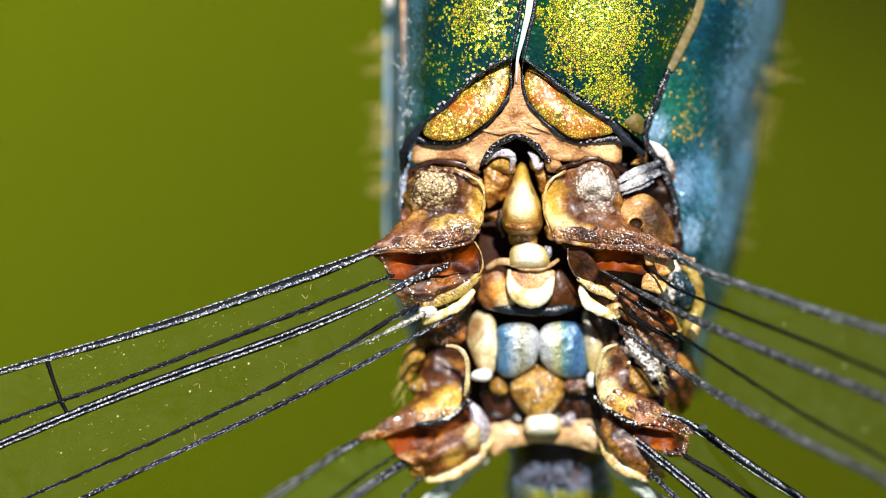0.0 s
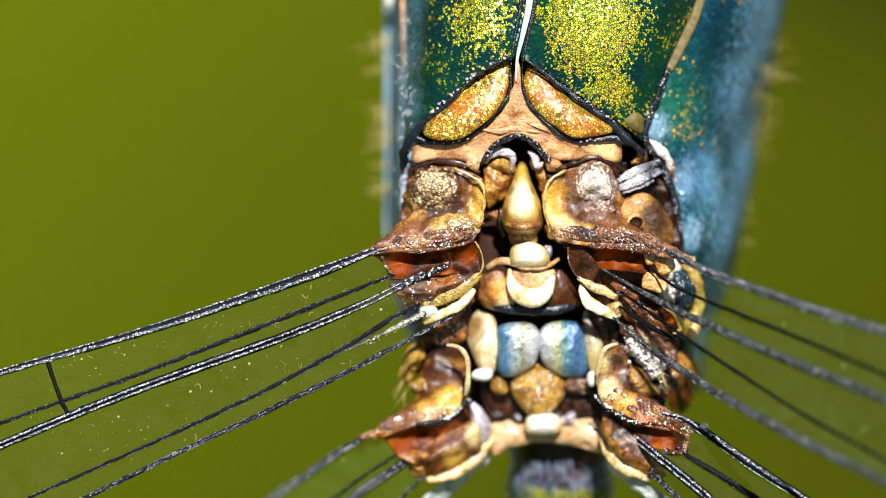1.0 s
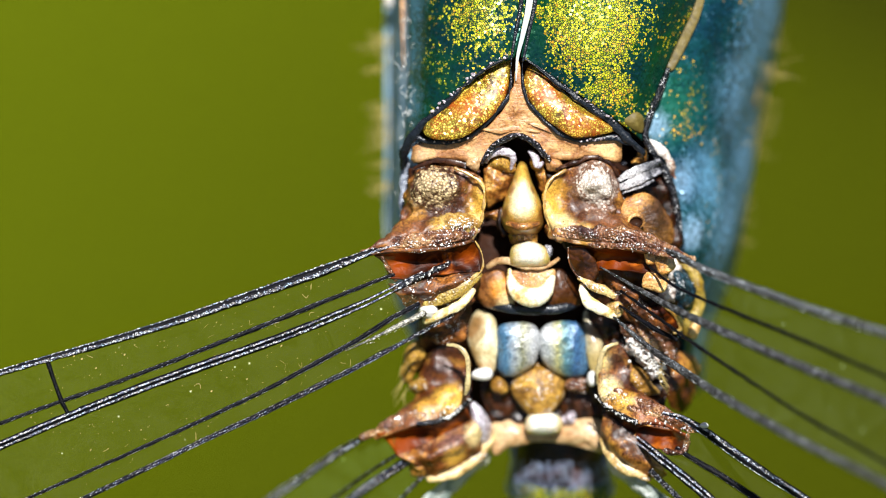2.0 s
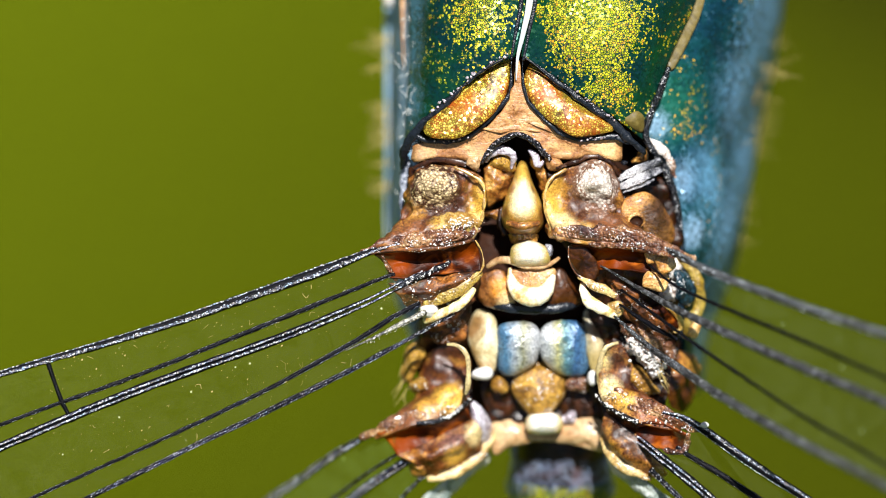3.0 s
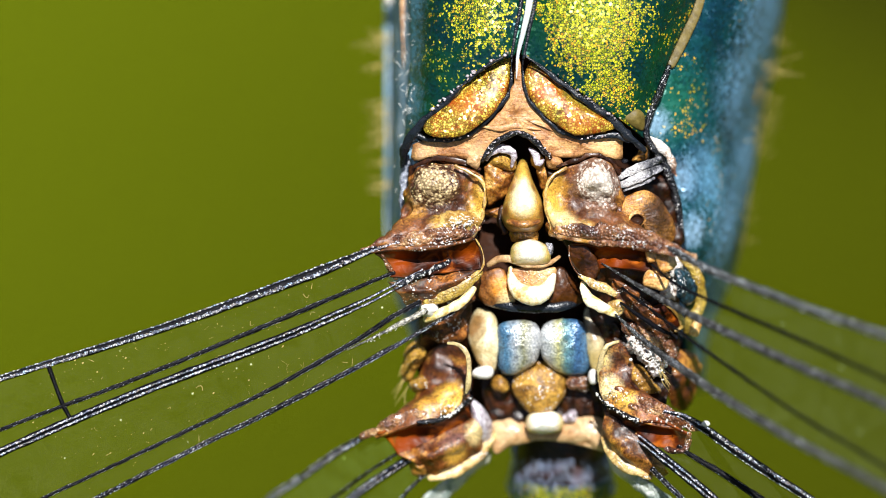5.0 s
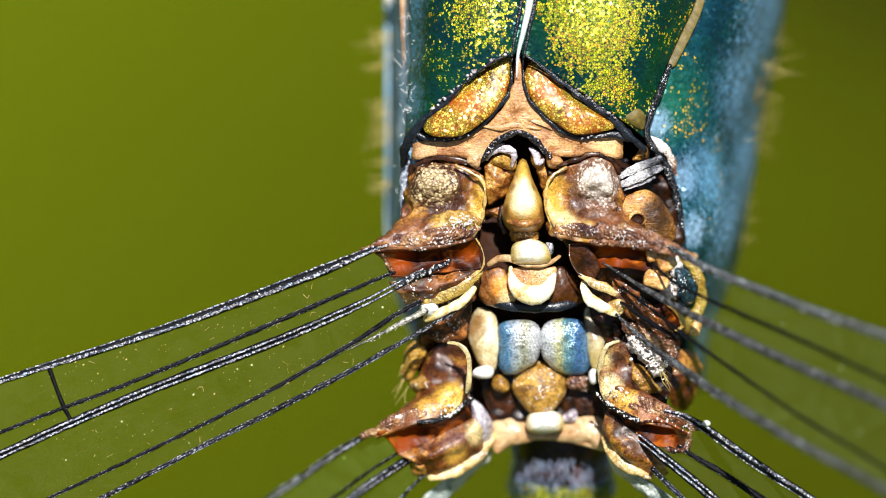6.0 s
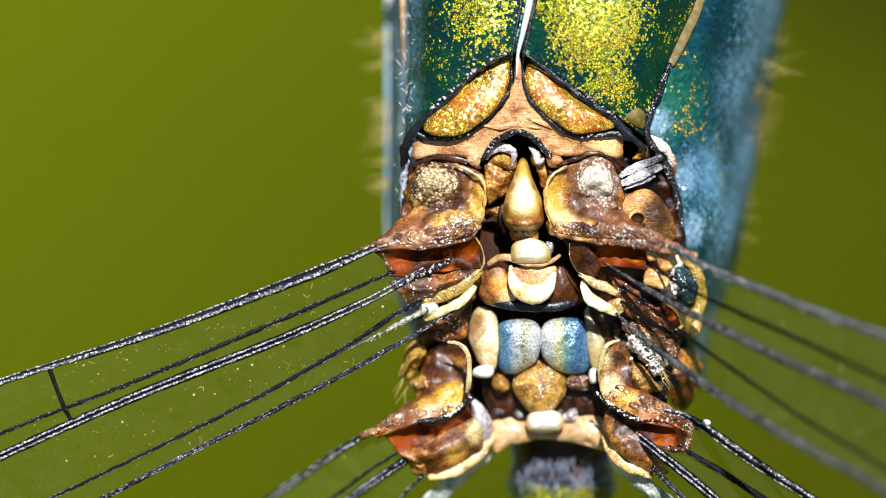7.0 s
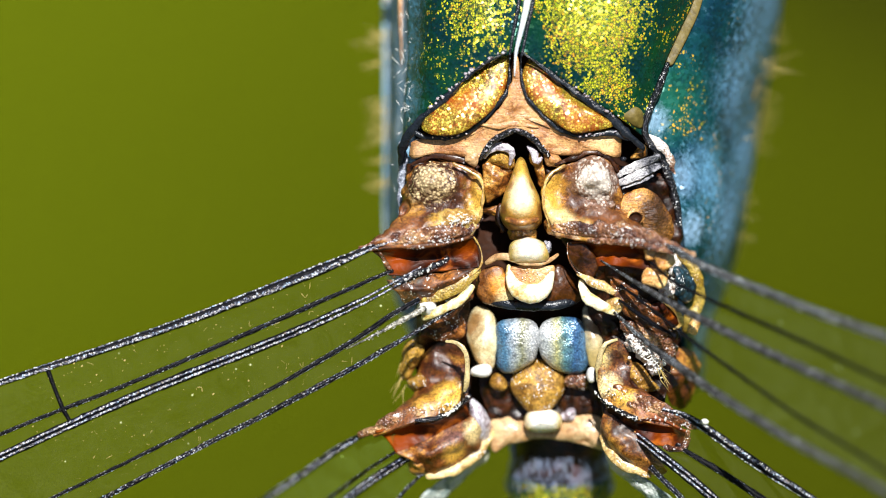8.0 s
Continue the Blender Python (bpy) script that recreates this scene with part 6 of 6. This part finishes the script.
    part("hind_brace", skin([[(1.428, -1.464, -0.353), (1.562, -1.552, -0.287), (1.727, -1.682, -0.258), (1.848, -1.793, -0.26)], [(1.398, -1.579, -0.361), (1.496, -1.712, -0.257), (1.646, -1.832, -0.219), (1.838, -1.923, -0.246)], [(1.411, -1.693, -0.476), (1.47, -1.827, -0.413), (1.609, -1.946, -0.353), (1.831, -2.057, -0.354)]], 40, 50, 0.04, 0.03, 0.12), BROWN, fly, "brown strap of the hind wing base")
    part("strap_edge", tube([(1.411, -1.703, -0.468), (1.47, -1.837, -0.405), (1.609, -1.956, -0.344), (1.83, -2.067, -0.344)], [0.024, 0.0545, 0.0545, 0.024], 12, rough=0.02, size=0.08, flat=0.45), WHEAT, fly, "golden edge of the strap")
    part("hind_crescent", plate([(1.444, -1.852, -0.569), (1.533, -1.901, -0.498), (1.682, -1.999, -0.432), (1.823, -2.1, -0.418), (2.071, -2.313, -0.481), (1.922, -2.366, -0.546), (1.735, -2.194, -0.529), (1.575, -2.074, -0.561), (1.474, -1.964, -0.592)], 0.05, 0.15, rough=0.018, size=0.1), FROST, fly, "frosted cream flap behind the hind wing")
    part("hinge_knob", plate([(1.739, -1.835, -0.324), (1.889, -1.884, -0.276), (1.989, -2.015, -0.285), (1.891, -2.057, -0.341), (1.791, -1.987, -0.36)], 0.06, 0.15), GOLD, fly, "golden hinge knob")


# ---- wings ----
def build_wing(name, label, hinge, veins, cross, seed, film=FILM, horn=VEIN, size=0.0060, share=0.9, wax=BEADS, inset=0, bare=()):
    """A clear film spread over its veins; veins are beaded rods, some of them paired."""
    sheet = skin([[(x, y, z - 0.012) for x, y, z in line[inset:]] for line, _, _ in veins], 24, 60, 0.004)
    wing = part(name, sheet, film, fly, label, hinge)
    wing.location = Vector(hinge) * MM
    rows = []
    for k, (line, radii, pair) in enumerate(veins):
        for off in ((-pair, pair) if pair else (0.0,)):
            moved = [(x, y + off, z) for x, y, z in line]
            part("vein", tube(moved, radii, 8, rough=0.008, size=0.025), VEIN if k in bare else horn, wing, "", hinge)
            if k in bare:
                continue
            if k == 0:
                rows.append(beading(moved, radii, seed + k, 0.009, (28.0, 98.0, 110.0, 122.0), 6.0, size * 1.25, share))
            elif pair:
                rows.append(beading(moved, radii, seed + k + int(off > 0), 0.008, (84.0, 100.0), 6.0, size * 1.2, share))
            else:
                rows.append(beading(moved, radii, seed + k, 0.010, (40.0, 140.0, 90.0)[:3 if k == len(veins) - 1 else 2], 8.0, size * (0.9 if k == len(veins) - 1 else 0.62), share * 0.75))
    tagged(part("vein_beading", joined(rows), wax, wing, "black and white beads along the veins, white for glints", hinge), kind="stuff")
    for line, radius in cross:
        part("cross_vein", tube(line, [radius * 1.3, radius, radius * 1.2], 8), horn, wing, "", hinge)
    return wing


def lifted(vein, root, slope):
    """The vein rises (or sinks) out of the wing's plane beyond its root, along the line of sight."""
    line, radii, pair = vein
    moved = []
    for x, y, z in (sunk(p, 0.32) for p in line) if slope < 0 else line:
        up = z + slope * max(0.0, abs(x - 0.8) - root)
        k = (REACH - up) / (REACH - z)
        moved.append((x * k, y * k, up))
    return moved, radii, pair


def build_wings():
    costa = [(-0.39, 0.035, 0.03), (-0.595, -0.015, 0.03), (-1.12, -0.215, 0.02), (-2.17, -0.575, 0), (-2.92, -0.805, 0), (-3.49, -0.965, 0), (-3.92, -1.09, 0), (-5.12, -1.445, 0)], [0.015, 0.05, 0.045, 0.04, 0.035, 0.03, 0.03, 0.025], 0
    subcosta = [(-0.44, -0.23, 0), (-0.92, -0.415, 0), (-2.17, -0.905, 0), (-2.92, -1.185, 0), (-3.385, -1.345, 0), (-3.92, -1.535, 0), (-5.12, -1.995, 0)], [0.016, 0.023, 0.020, 0.020, 0.018, 0.018, 0.018], 0
    radius = [(-0.195, -0.235, -0.02), (-0.32, -0.295, 0), (-0.72, -0.495, 0), (-1.42, -0.78, 0), (-2.17, -1.045, 0), (-2.92, -1.32, 0), (-3.92, -1.73, 0), (-5.12, -2.245, 0)], [0.005, 0.019, 0.024, 0.025, 0.023, 0.022, 0.022, 0.022], 0.022
    cubitus = [(-0.22, -0.495, -0.02), (-0.47, -0.625, 0), (-0.72, -0.785, 0), (-1.17, -1.035, 0), (-1.67, -1.295, 0), (-2.67, -1.755, 0), (-3.67, -2.195, 0), (-5.12, -2.845, 0)], [0.024, 0.024, 0.020, 0.018, 0.016, 0.016, 0.016, 0.016], 0
    anal = [(0.08, -0.596, -0.14), (-0.07, -0.676, -0.08), (-0.42, -0.865, -0.021), (-0.82, -1.075, 0), (-1.17, -1.245, 0), (-1.67, -1.485, 0), (-2.17, -1.715, 0), (-3.17, -2.195, 0), (-5.12, -3.095, 0)], [0.01, 0.022, 0.025, 0.025, 0.022, 0.022, 0.022, 0.022, 0.022], 0
    fore_left = build_wing("forewing", "clear forewing with black beaded veins", (-0.47, -0.145, 0), [costa, subcosta, radius, cubitus, anal], [([(-3.51, -0.975, 0), (-3.44, -1.185, 0), (-3.38, -1.35, 0)], 0.0175), ([(-3.38, -1.35, 0), (-3.345, -1.415, 0), (-3.31, -1.485, 0)], 0.0175)], 31)
    part("vein", tube([(-0.17, -0.575, -0.02), (-0.42, -0.695, 0.01), (-0.645, -0.805, 0.01), (-0.87, -0.905, 0)], [0.03, 0.022, 0.012, 0.004], 10, rough=0.008, size=0.02, flat=0.6), STREAK, fore_left, "pale banded vein", (-0.47, -0.145, 0))
    costa = lifted(([(1.872, 0.015, 0.24), (2.065, -0.069, 0.437), (2.304, -0.193, 0.673), (2.786, -0.364, 0.939), (3.262, -0.524, 1.218), (3.819, -0.687, 1.547), (4.894, -1.007, 2.198)], [0.015, 0.036, 0.038, 0.038, 0.038, 0.037, 0.036], 0), 1.2, 0.07)
    subcosta = lifted(([(1.777, -0.145, 0.1), (2.066, -0.353, 0.4), (2.545, -0.548, 0.803), (3.12, -0.77, 1.132), (3.819, -1.057, 1.547), (4.894, -1.488, 2.198)], [0.01, 0.017, 0.018, 0.018, 0.018, 0.018], 0), 1.2, 0.07)
    radius = lifted(([(1.381, -0.185, -0.04), (1.724, -0.374, 0.2), (2.066, -0.551, 0.4), (2.545, -0.76, 0.803), (3.12, -1.001, 1.132), (3.819, -1.271, 1.547), (4.894, -1.729, 2.198)], [0.005, 0.030, 0.040, 0.040, 0.040, 0.039, 0.038], 0), 1.2, 0.10)
    cubitus = lifted(([(1.571, -0.395, -0.04), (1.872, -0.602, 0.25), (2.209, -0.837, 0.573), (2.595, -1.08, 0.803), (3.12, -1.408, 1.132), (3.819, -1.788, 1.547), (4.894, -2.404, 2.198)], [0.01, 0.016, 0.016, 0.016, 0.016, 0.016, 0.016], 0), 1.2, 0.14)
    anal = lifted(([(1.512, -0.626, -0.08), (1.826, -0.883, 0.144), (2.167, -1.109, 0.347), (2.547, -1.338, 0.76), (3.12, -1.643, 1.132), (3.819, -1.973, 1.547), (4.894, -2.548, 2.198)], [0.01, 0.036, 0.040, 0.040, 0.036, 0.035, 0.032], 0), 1.2, 0.30)
    fore_right = build_wing("forewing", "clear forewing with black beaded veins", (2.016, -0.243, 0.4), [costa, subcosta, radius, cubitus, anal], [], 41, MILKY_FILM, DUSTY, 0.0062, 0.9, DUSTY_BEADS, 2, (1, 3))
    part("vein", tube([(1.561, -0.525, -0.04), (1.826, -0.694, 0.12), (2.07, -0.811, 0.279)], [0.01, 0.025, 0.02], 8, rough=0.01), VEIN, fore_right, "", (2.016, -0.243, 0.4))
    costa = lifted(([(-0.396, -1.559, -0.138), (-0.622, -1.64, -0.192), (-0.926, -1.806, -0.36), (-1.231, -2.023, -0.55), (-1.59, -2.263, -0.75), (-2.468, -2.851, -1.2)], [0.012, 0.032, 0.028, 0.026, 0.024, 0.022], 0), 1.3, -0.5)
    subcosta = lifted(([(-0.422, -1.833, -0.25), (-0.674, -1.998, -0.402), (-0.98, -2.227, -0.6), (-1.802, -2.846, -1.1)], [0.012, 0.016, 0.015, 0.014], 0), 1.3, -0.5)
    radius = lifted(([(-0.045, -1.724, -0.332), (-0.161, -1.782, -0.244), (-0.397, -1.935, -0.312), (-0.65, -2.1, -0.423), (-0.879, -2.278, -0.601), (-1.599, -2.897, -1.1)], [0.01, 0.022, 0.022, 0.022, 0.020, 0.018], 0.022), 1.3, -0.5)
    cubitus = lifted(([(-0.121, -1.981, -0.349), (-0.322, -2.16, -0.422), (-0.475, -2.344, -0.611), (-1.141, -3.05, -1.1)], [0.014, 0.014, 0.013, 0.012], 0), 1.3, -0.5)
    hind_left = build_wing("hindwing", "clear hind wing with dull black veins", (-0.474, -1.71, -0.526), [costa, subcosta, radius, cubitus], [], 51, HIND_FILM, size=0.0055, share=0.5)
    costa = [(1.942, -1.466, -0.057), (2.105, -1.505, -0.008), (2.279, -1.605, 0.017), (2.578, -1.819, 0.039), (2.878, -2.023, 0.05), (3.177, -2.213, 0.05), (4.08, -2.795, 0)], [0.015, 0.04, 0.044, 0.038, 0.035, 0.035, 0.032], 0
    subcosta = [(2.063, -1.777, -0.074), (2.231, -1.886, -0.026), (2.48, -2.035, -0.001), (2.78, -2.235, 0), (3.68, -2.845, 0)], [0.02, 0.03, 0.03, 0.025, 0.025], 0
    radius = [(1.68, -1.685, -0.349), (1.775, -1.75, -0.171), (1.908, -1.858, -0.092), (2.132, -2.037, -0.052), (2.357, -2.227, -0.043), (3.08, -2.845, 0)], [0.01, 0.024, 0.024, 0.024, 0.024, 0.022], 0.026
    cubitus = [(1.838, -1.983, -0.249), (1.987, -2.133, -0.227), (2.138, -2.283, -0.214), (2.735, -2.9, -0.1)], [0.025, 0.025, 0.025, 0.025], 0
    hind_right = build_wing("hindwing", "clear hind wing with black beaded veins", (2.034, -1.648, -0.114), [costa, subcosta, radius, cubitus], [], 61, share=0.8)
    part("vein_knot", knob((2.303, -1.574, 0.057), 0.04, 0.03, 0.03), KEEL, hind_right, "", (2.034, -1.648, -0.114))
    return fore_left, fore_right, hind_left, hind_right


def build_dust(wing, hinge, corners, seed, count):
    """Yellowish grit and curled threads lying on the film between four corners."""
    dice = random.Random(seed)
    a, b, c, d = [np.array(p, float) for p in corners]
    bits = []
    for k in range(count):
        u, v = dice.random() ** 0.8, dice.random()
        spot = (a * (1 - u) + b * u) * (1 - v) + (d * (1 - u) + c * u) * v + np.array((0, 0, 0.012))
        r = 0.0032 * dice.uniform(0.4, 1.2) * (2.2 if k % 14 == 0 else 1.0)
        if k % 9 == 0:
            way = np.array((dice.gauss(0, .03), dice.gauss(0, .03), 0.0))
            curl = np.array((dice.gauss(0, .022), dice.gauss(0, .022), 0.0))
            bits.append(tube([spot, spot + way * 0.5 + curl, spot + way], [r * 0.35] * 3, 4, 8))
        else:
            bits.append(tube([spot, spot + np.array((r, r, 0.003))], [r, r * 0.6], 5, 3))
    tagged(part("film_dust", joined(bits), HAIR, wing, "yellowish grit on the wing film", hinge), kind="stuff")


def build_hairs():
    dice = random.Random(7)
    roots = []
    for y, count in ((1.895, 9), (1.705, 5), (1.28, 10), (1.045, 10), (0.545, 9), (0.755, 4)):
        for _ in range(count):
            roots.append((-0.47 + dice.gauss(0, 0.01), y + dice.gauss(0, 0.045), -2.2 + dice.gauss(0, 0.2)))
    tagged(part("hairs", hair_fringe(roots, (-1, -.12, .1), 0.26, 0.004, 0.30, 1), HAIR, fly, "pale bristles along the flank"), kind="stuff")
    roots = []
    for k in range(64):
        f = dice.random()
        roots.append((2.94 - 0.45 * f + dice.gauss(0, 0.01), 1.905 - 1.9 * f, -2.3 + dice.gauss(0, 0.3)))
    tagged(part("hairs", hair_fringe(roots, (1, -.15, .2), 0.30, 0.0024, 0.32, 2), HAIR, fly, "pale bristles along the flank"), kind="stuff")
    roots = [(-.36 + dice.gauss(0, .02), -1.15 + dice.gauss(0, .07), -.4) for _ in range(7)]
    tagged(part("hairs", hair_fringe(roots, (-.5, -1, .2), 0.22, 0.003, 0.2, 3), HAIR, fly, "pale bristles before the hind wing"), kind="stuff")
    roots = [(1.92 + dice.gauss(0, .03), -1.1 + dice.gauss(0, .05), -.28) for _ in range(12)]
    tagged(part("hairs", hair_fringe(roots, (.5, -.9, .3), 0.14, 0.003, 0.3, 4), HAIR, fly, "pale bristles before the hind wing"), kind="stuff")


def build_down():
    """Short pale down on the first ring of the abdomen."""
    dice = random.Random(11)
    roots = [(0.64 + 0.83 * k / 260, -1.90 - 0.26 * dice.random(), -1.01 - 0.42 * (k / 130 - 1) ** 2) for k in range(260)]
    tagged(part("down", hair_fringe(roots, (0, -1, .12), 0.09, 0.0018, 0.15, 6), RING, fly, "pale down on the first ring"), kind="stuff")


def build_specks():
    """Clusters of white grains for wax and sun glints: before the right hind wing, on the wing arms and beside the
    flank.
    """
    line_a = ([(1.636, -0.838, -0.228), (1.747, -0.908, -0.229), (1.848, -1.009, -0.26), (1.92, -1.121, -0.31)], 0.045, 170, 0.013, 71)
    line_b = ([(1.99, -0.146, -0.3), (2.052, -0.246, -0.34), (2.031, -0.397, -0.34)], 0.03, 50, 0.010, 72)
    line_c = ([(0.005, 0.165, 0.06), (0.155, 0.195, 0.06), (0.29, 0.215, 0.03)], 0.035, 60, 0.009, 73)
    line_d = ([(-0.16, -0.575, 0), (-0.42, -0.715, 0.03), (-0.67, -0.835, 0.02)], 0.014, 34, 0.006, 79)
    line_e = ([(0.03, -0.145, -0.04), (-0.195, -0.255, 0.05), (-0.395, -0.355, 0.05)], 0.02, 40, 0.007, 80)
    line_f = ([(-0.12, 0.015, 0.1), (0.08, 0.045, 0.08)], 0.03, 34, 0.007, 74)
    line_g = ([(1.525, 0.045, 0.2), (1.821, 0.005, 0.28)], 0.03, 40, 0.007, 75)
    line_h = ([(0.642, -0.266, -0.2), (0.783, -0.296, -0.2), (0.943, -0.266, -0.2)], 0.035, 34, 0.005, 76)
    line_i = ([(-0.07, -1.477, -0.076), (0.08, -1.398, -0.116)], 0.03, 34, 0.007, 77)
    line_j = ([(1.434, -1.324, -0.169), (1.633, -1.358, -0.112)], 0.035, 30, 0.007, 78)
    line_k = ([(0.23, -1.34, -0.18), (0.105, -1.455, -0.105), (-0.02, -1.52, -0.045)], 0.010, 40, 0.010, 81)
    line_l = ([(1.35, -1.325, -0.245), (1.46, -1.42, -0.195), (1.60, -1.505, -0.105), (1.70, -1.545, -0.045)], 0.014, 34, 0.010, 82)
    line_m = ([(1.74, -1.535, -0.03), (1.93, -1.56, 0.0), (2.12, -1.60, 0.02)], 0.020, 24, 0.008, 83)
    for line, wide, count, size, seed in (line_k, line_l, line_m, line_a, line_b, line_c, line_d, line_e, line_f, line_g, line_h, line_i, line_j):
        dice = random.Random(seed)
        grains = []
        for p in curve_through(line, count):
            spot = p + np.array([dice.gauss(0, wide), dice.gauss(0, wide * 0.7), dice.gauss(0, 0.006)])
            k = size * dice.uniform(0.3, 0.8) * (2.1 if dice.random() < 0.12 else 1.0)
            grains.append(tube([spot, spot + np.array([dice.gauss(0, k), dice.gauss(0, k), k])], [k, k * 0.4], 6, 4))
        tagged(part("wax_glints", joined(grains), KEEL, fly, "white grains for wax and modelled glints"), kind="stuff")


def build_wax():
    """Scratchy white wax on the shoulder's edge and the flank, and the pale skin beside the wing base."""
    dice = random.Random(21)
    streaks = []
    for cx, cy, cz, count, sx, sy in ((-0.27, 1.22, -0.52, 60, 0.07, 0.18), (-0.30, 1.9, -0.62, 40, 0.05, 0.4), (-0.36, 0.55, -0.7, 24, 0.04, 0.3)):
        for _ in range(count):
            a = Vector((cx + dice.gauss(0, sx), cy + dice.gauss(0, sy), cz + dice.gauss(0, .03)))
            d = Vector((dice.gauss(0, .03), dice.gauss(0, .05), 0))
            streaks.append(tube([a, a + d * 0.5 + Vector((.004, 0, .01)), a + d], [.0015, .0026, .001], 4, 5))
    tagged(part("wax_streaks", joined(streaks), KEEL, fly, "scratchy white wax on the flanks"), kind="stuff")
    part("side_skin", tube([(-0.363, 0.903, -0.52), (-0.338, 0.711, -0.5), (-0.363, 0.459, -0.52), (-0.342, 0.181, -0.42)], [0.02, 0.04, 0.04, 0.025], 12, rough=0.04, size=0.08, flat=0.6), GREY, fly, "grey white skin beside the wing base")


build_trunk()
build_shield()
build_sinus()
build_front()
build_middle()
build_left_base()
build_right_base()
fore_left, fore_right, hind_left, hind_right = build_wings()
build_dust(fore_left, (-0.47, -0.145, 0), ((-0.42, -0.295, 0), (-3.72, -1.495, 0), (-3.17, -2.095, 0), (-0.22, -0.745, 0)), 81, 170)
build_dust(fore_left, (-0.47, -0.145, 0), ((-0.72, -0.145, 0), (-3.62, -1.045, 0), (-3.52, -1.295, 0), (-0.52, -0.245, 0)), 82, 90)
build_hairs()
build_down()
build_specks()
build_wax()


def wing_rows(wing, turns, rise=0.0):
    """The wing swings towards the tail by each turn, and its tip rises by a share of it."""
    x, y, z = wing.location
    return [(t, pose(x, y, z, 0, rise * (a - turns[0][1]), a)) for t, a in turns]


def motions():
    """The forewings sink slowly; the hind wings hold still."""
    walk(fore_left, wing_rows(fore_left, [(0, 0), (1.5, 0.0), (3.0, 0.29), (3.5, 0.4), (4.0, 0.55), (4.5, 0.77), (6.0, 1.35), (6.5, 1.42), (7.0, 1.55), (7.5, 1.65), (8.0, 1.85)]))
    walk(fore_right, wing_rows(fore_right, [(0, -0.7), (1.0, -1.15), (1.5, -1.35), (3.0, -2.0), (3.5, -2.25), (4.0, -2.4), (4.5, -2.55), (6.0, -3.0), (6.5, -3.15), (7.0, -3.25), (7.5, -3.3), (8.0, -3.4)], 0.6))


motions()
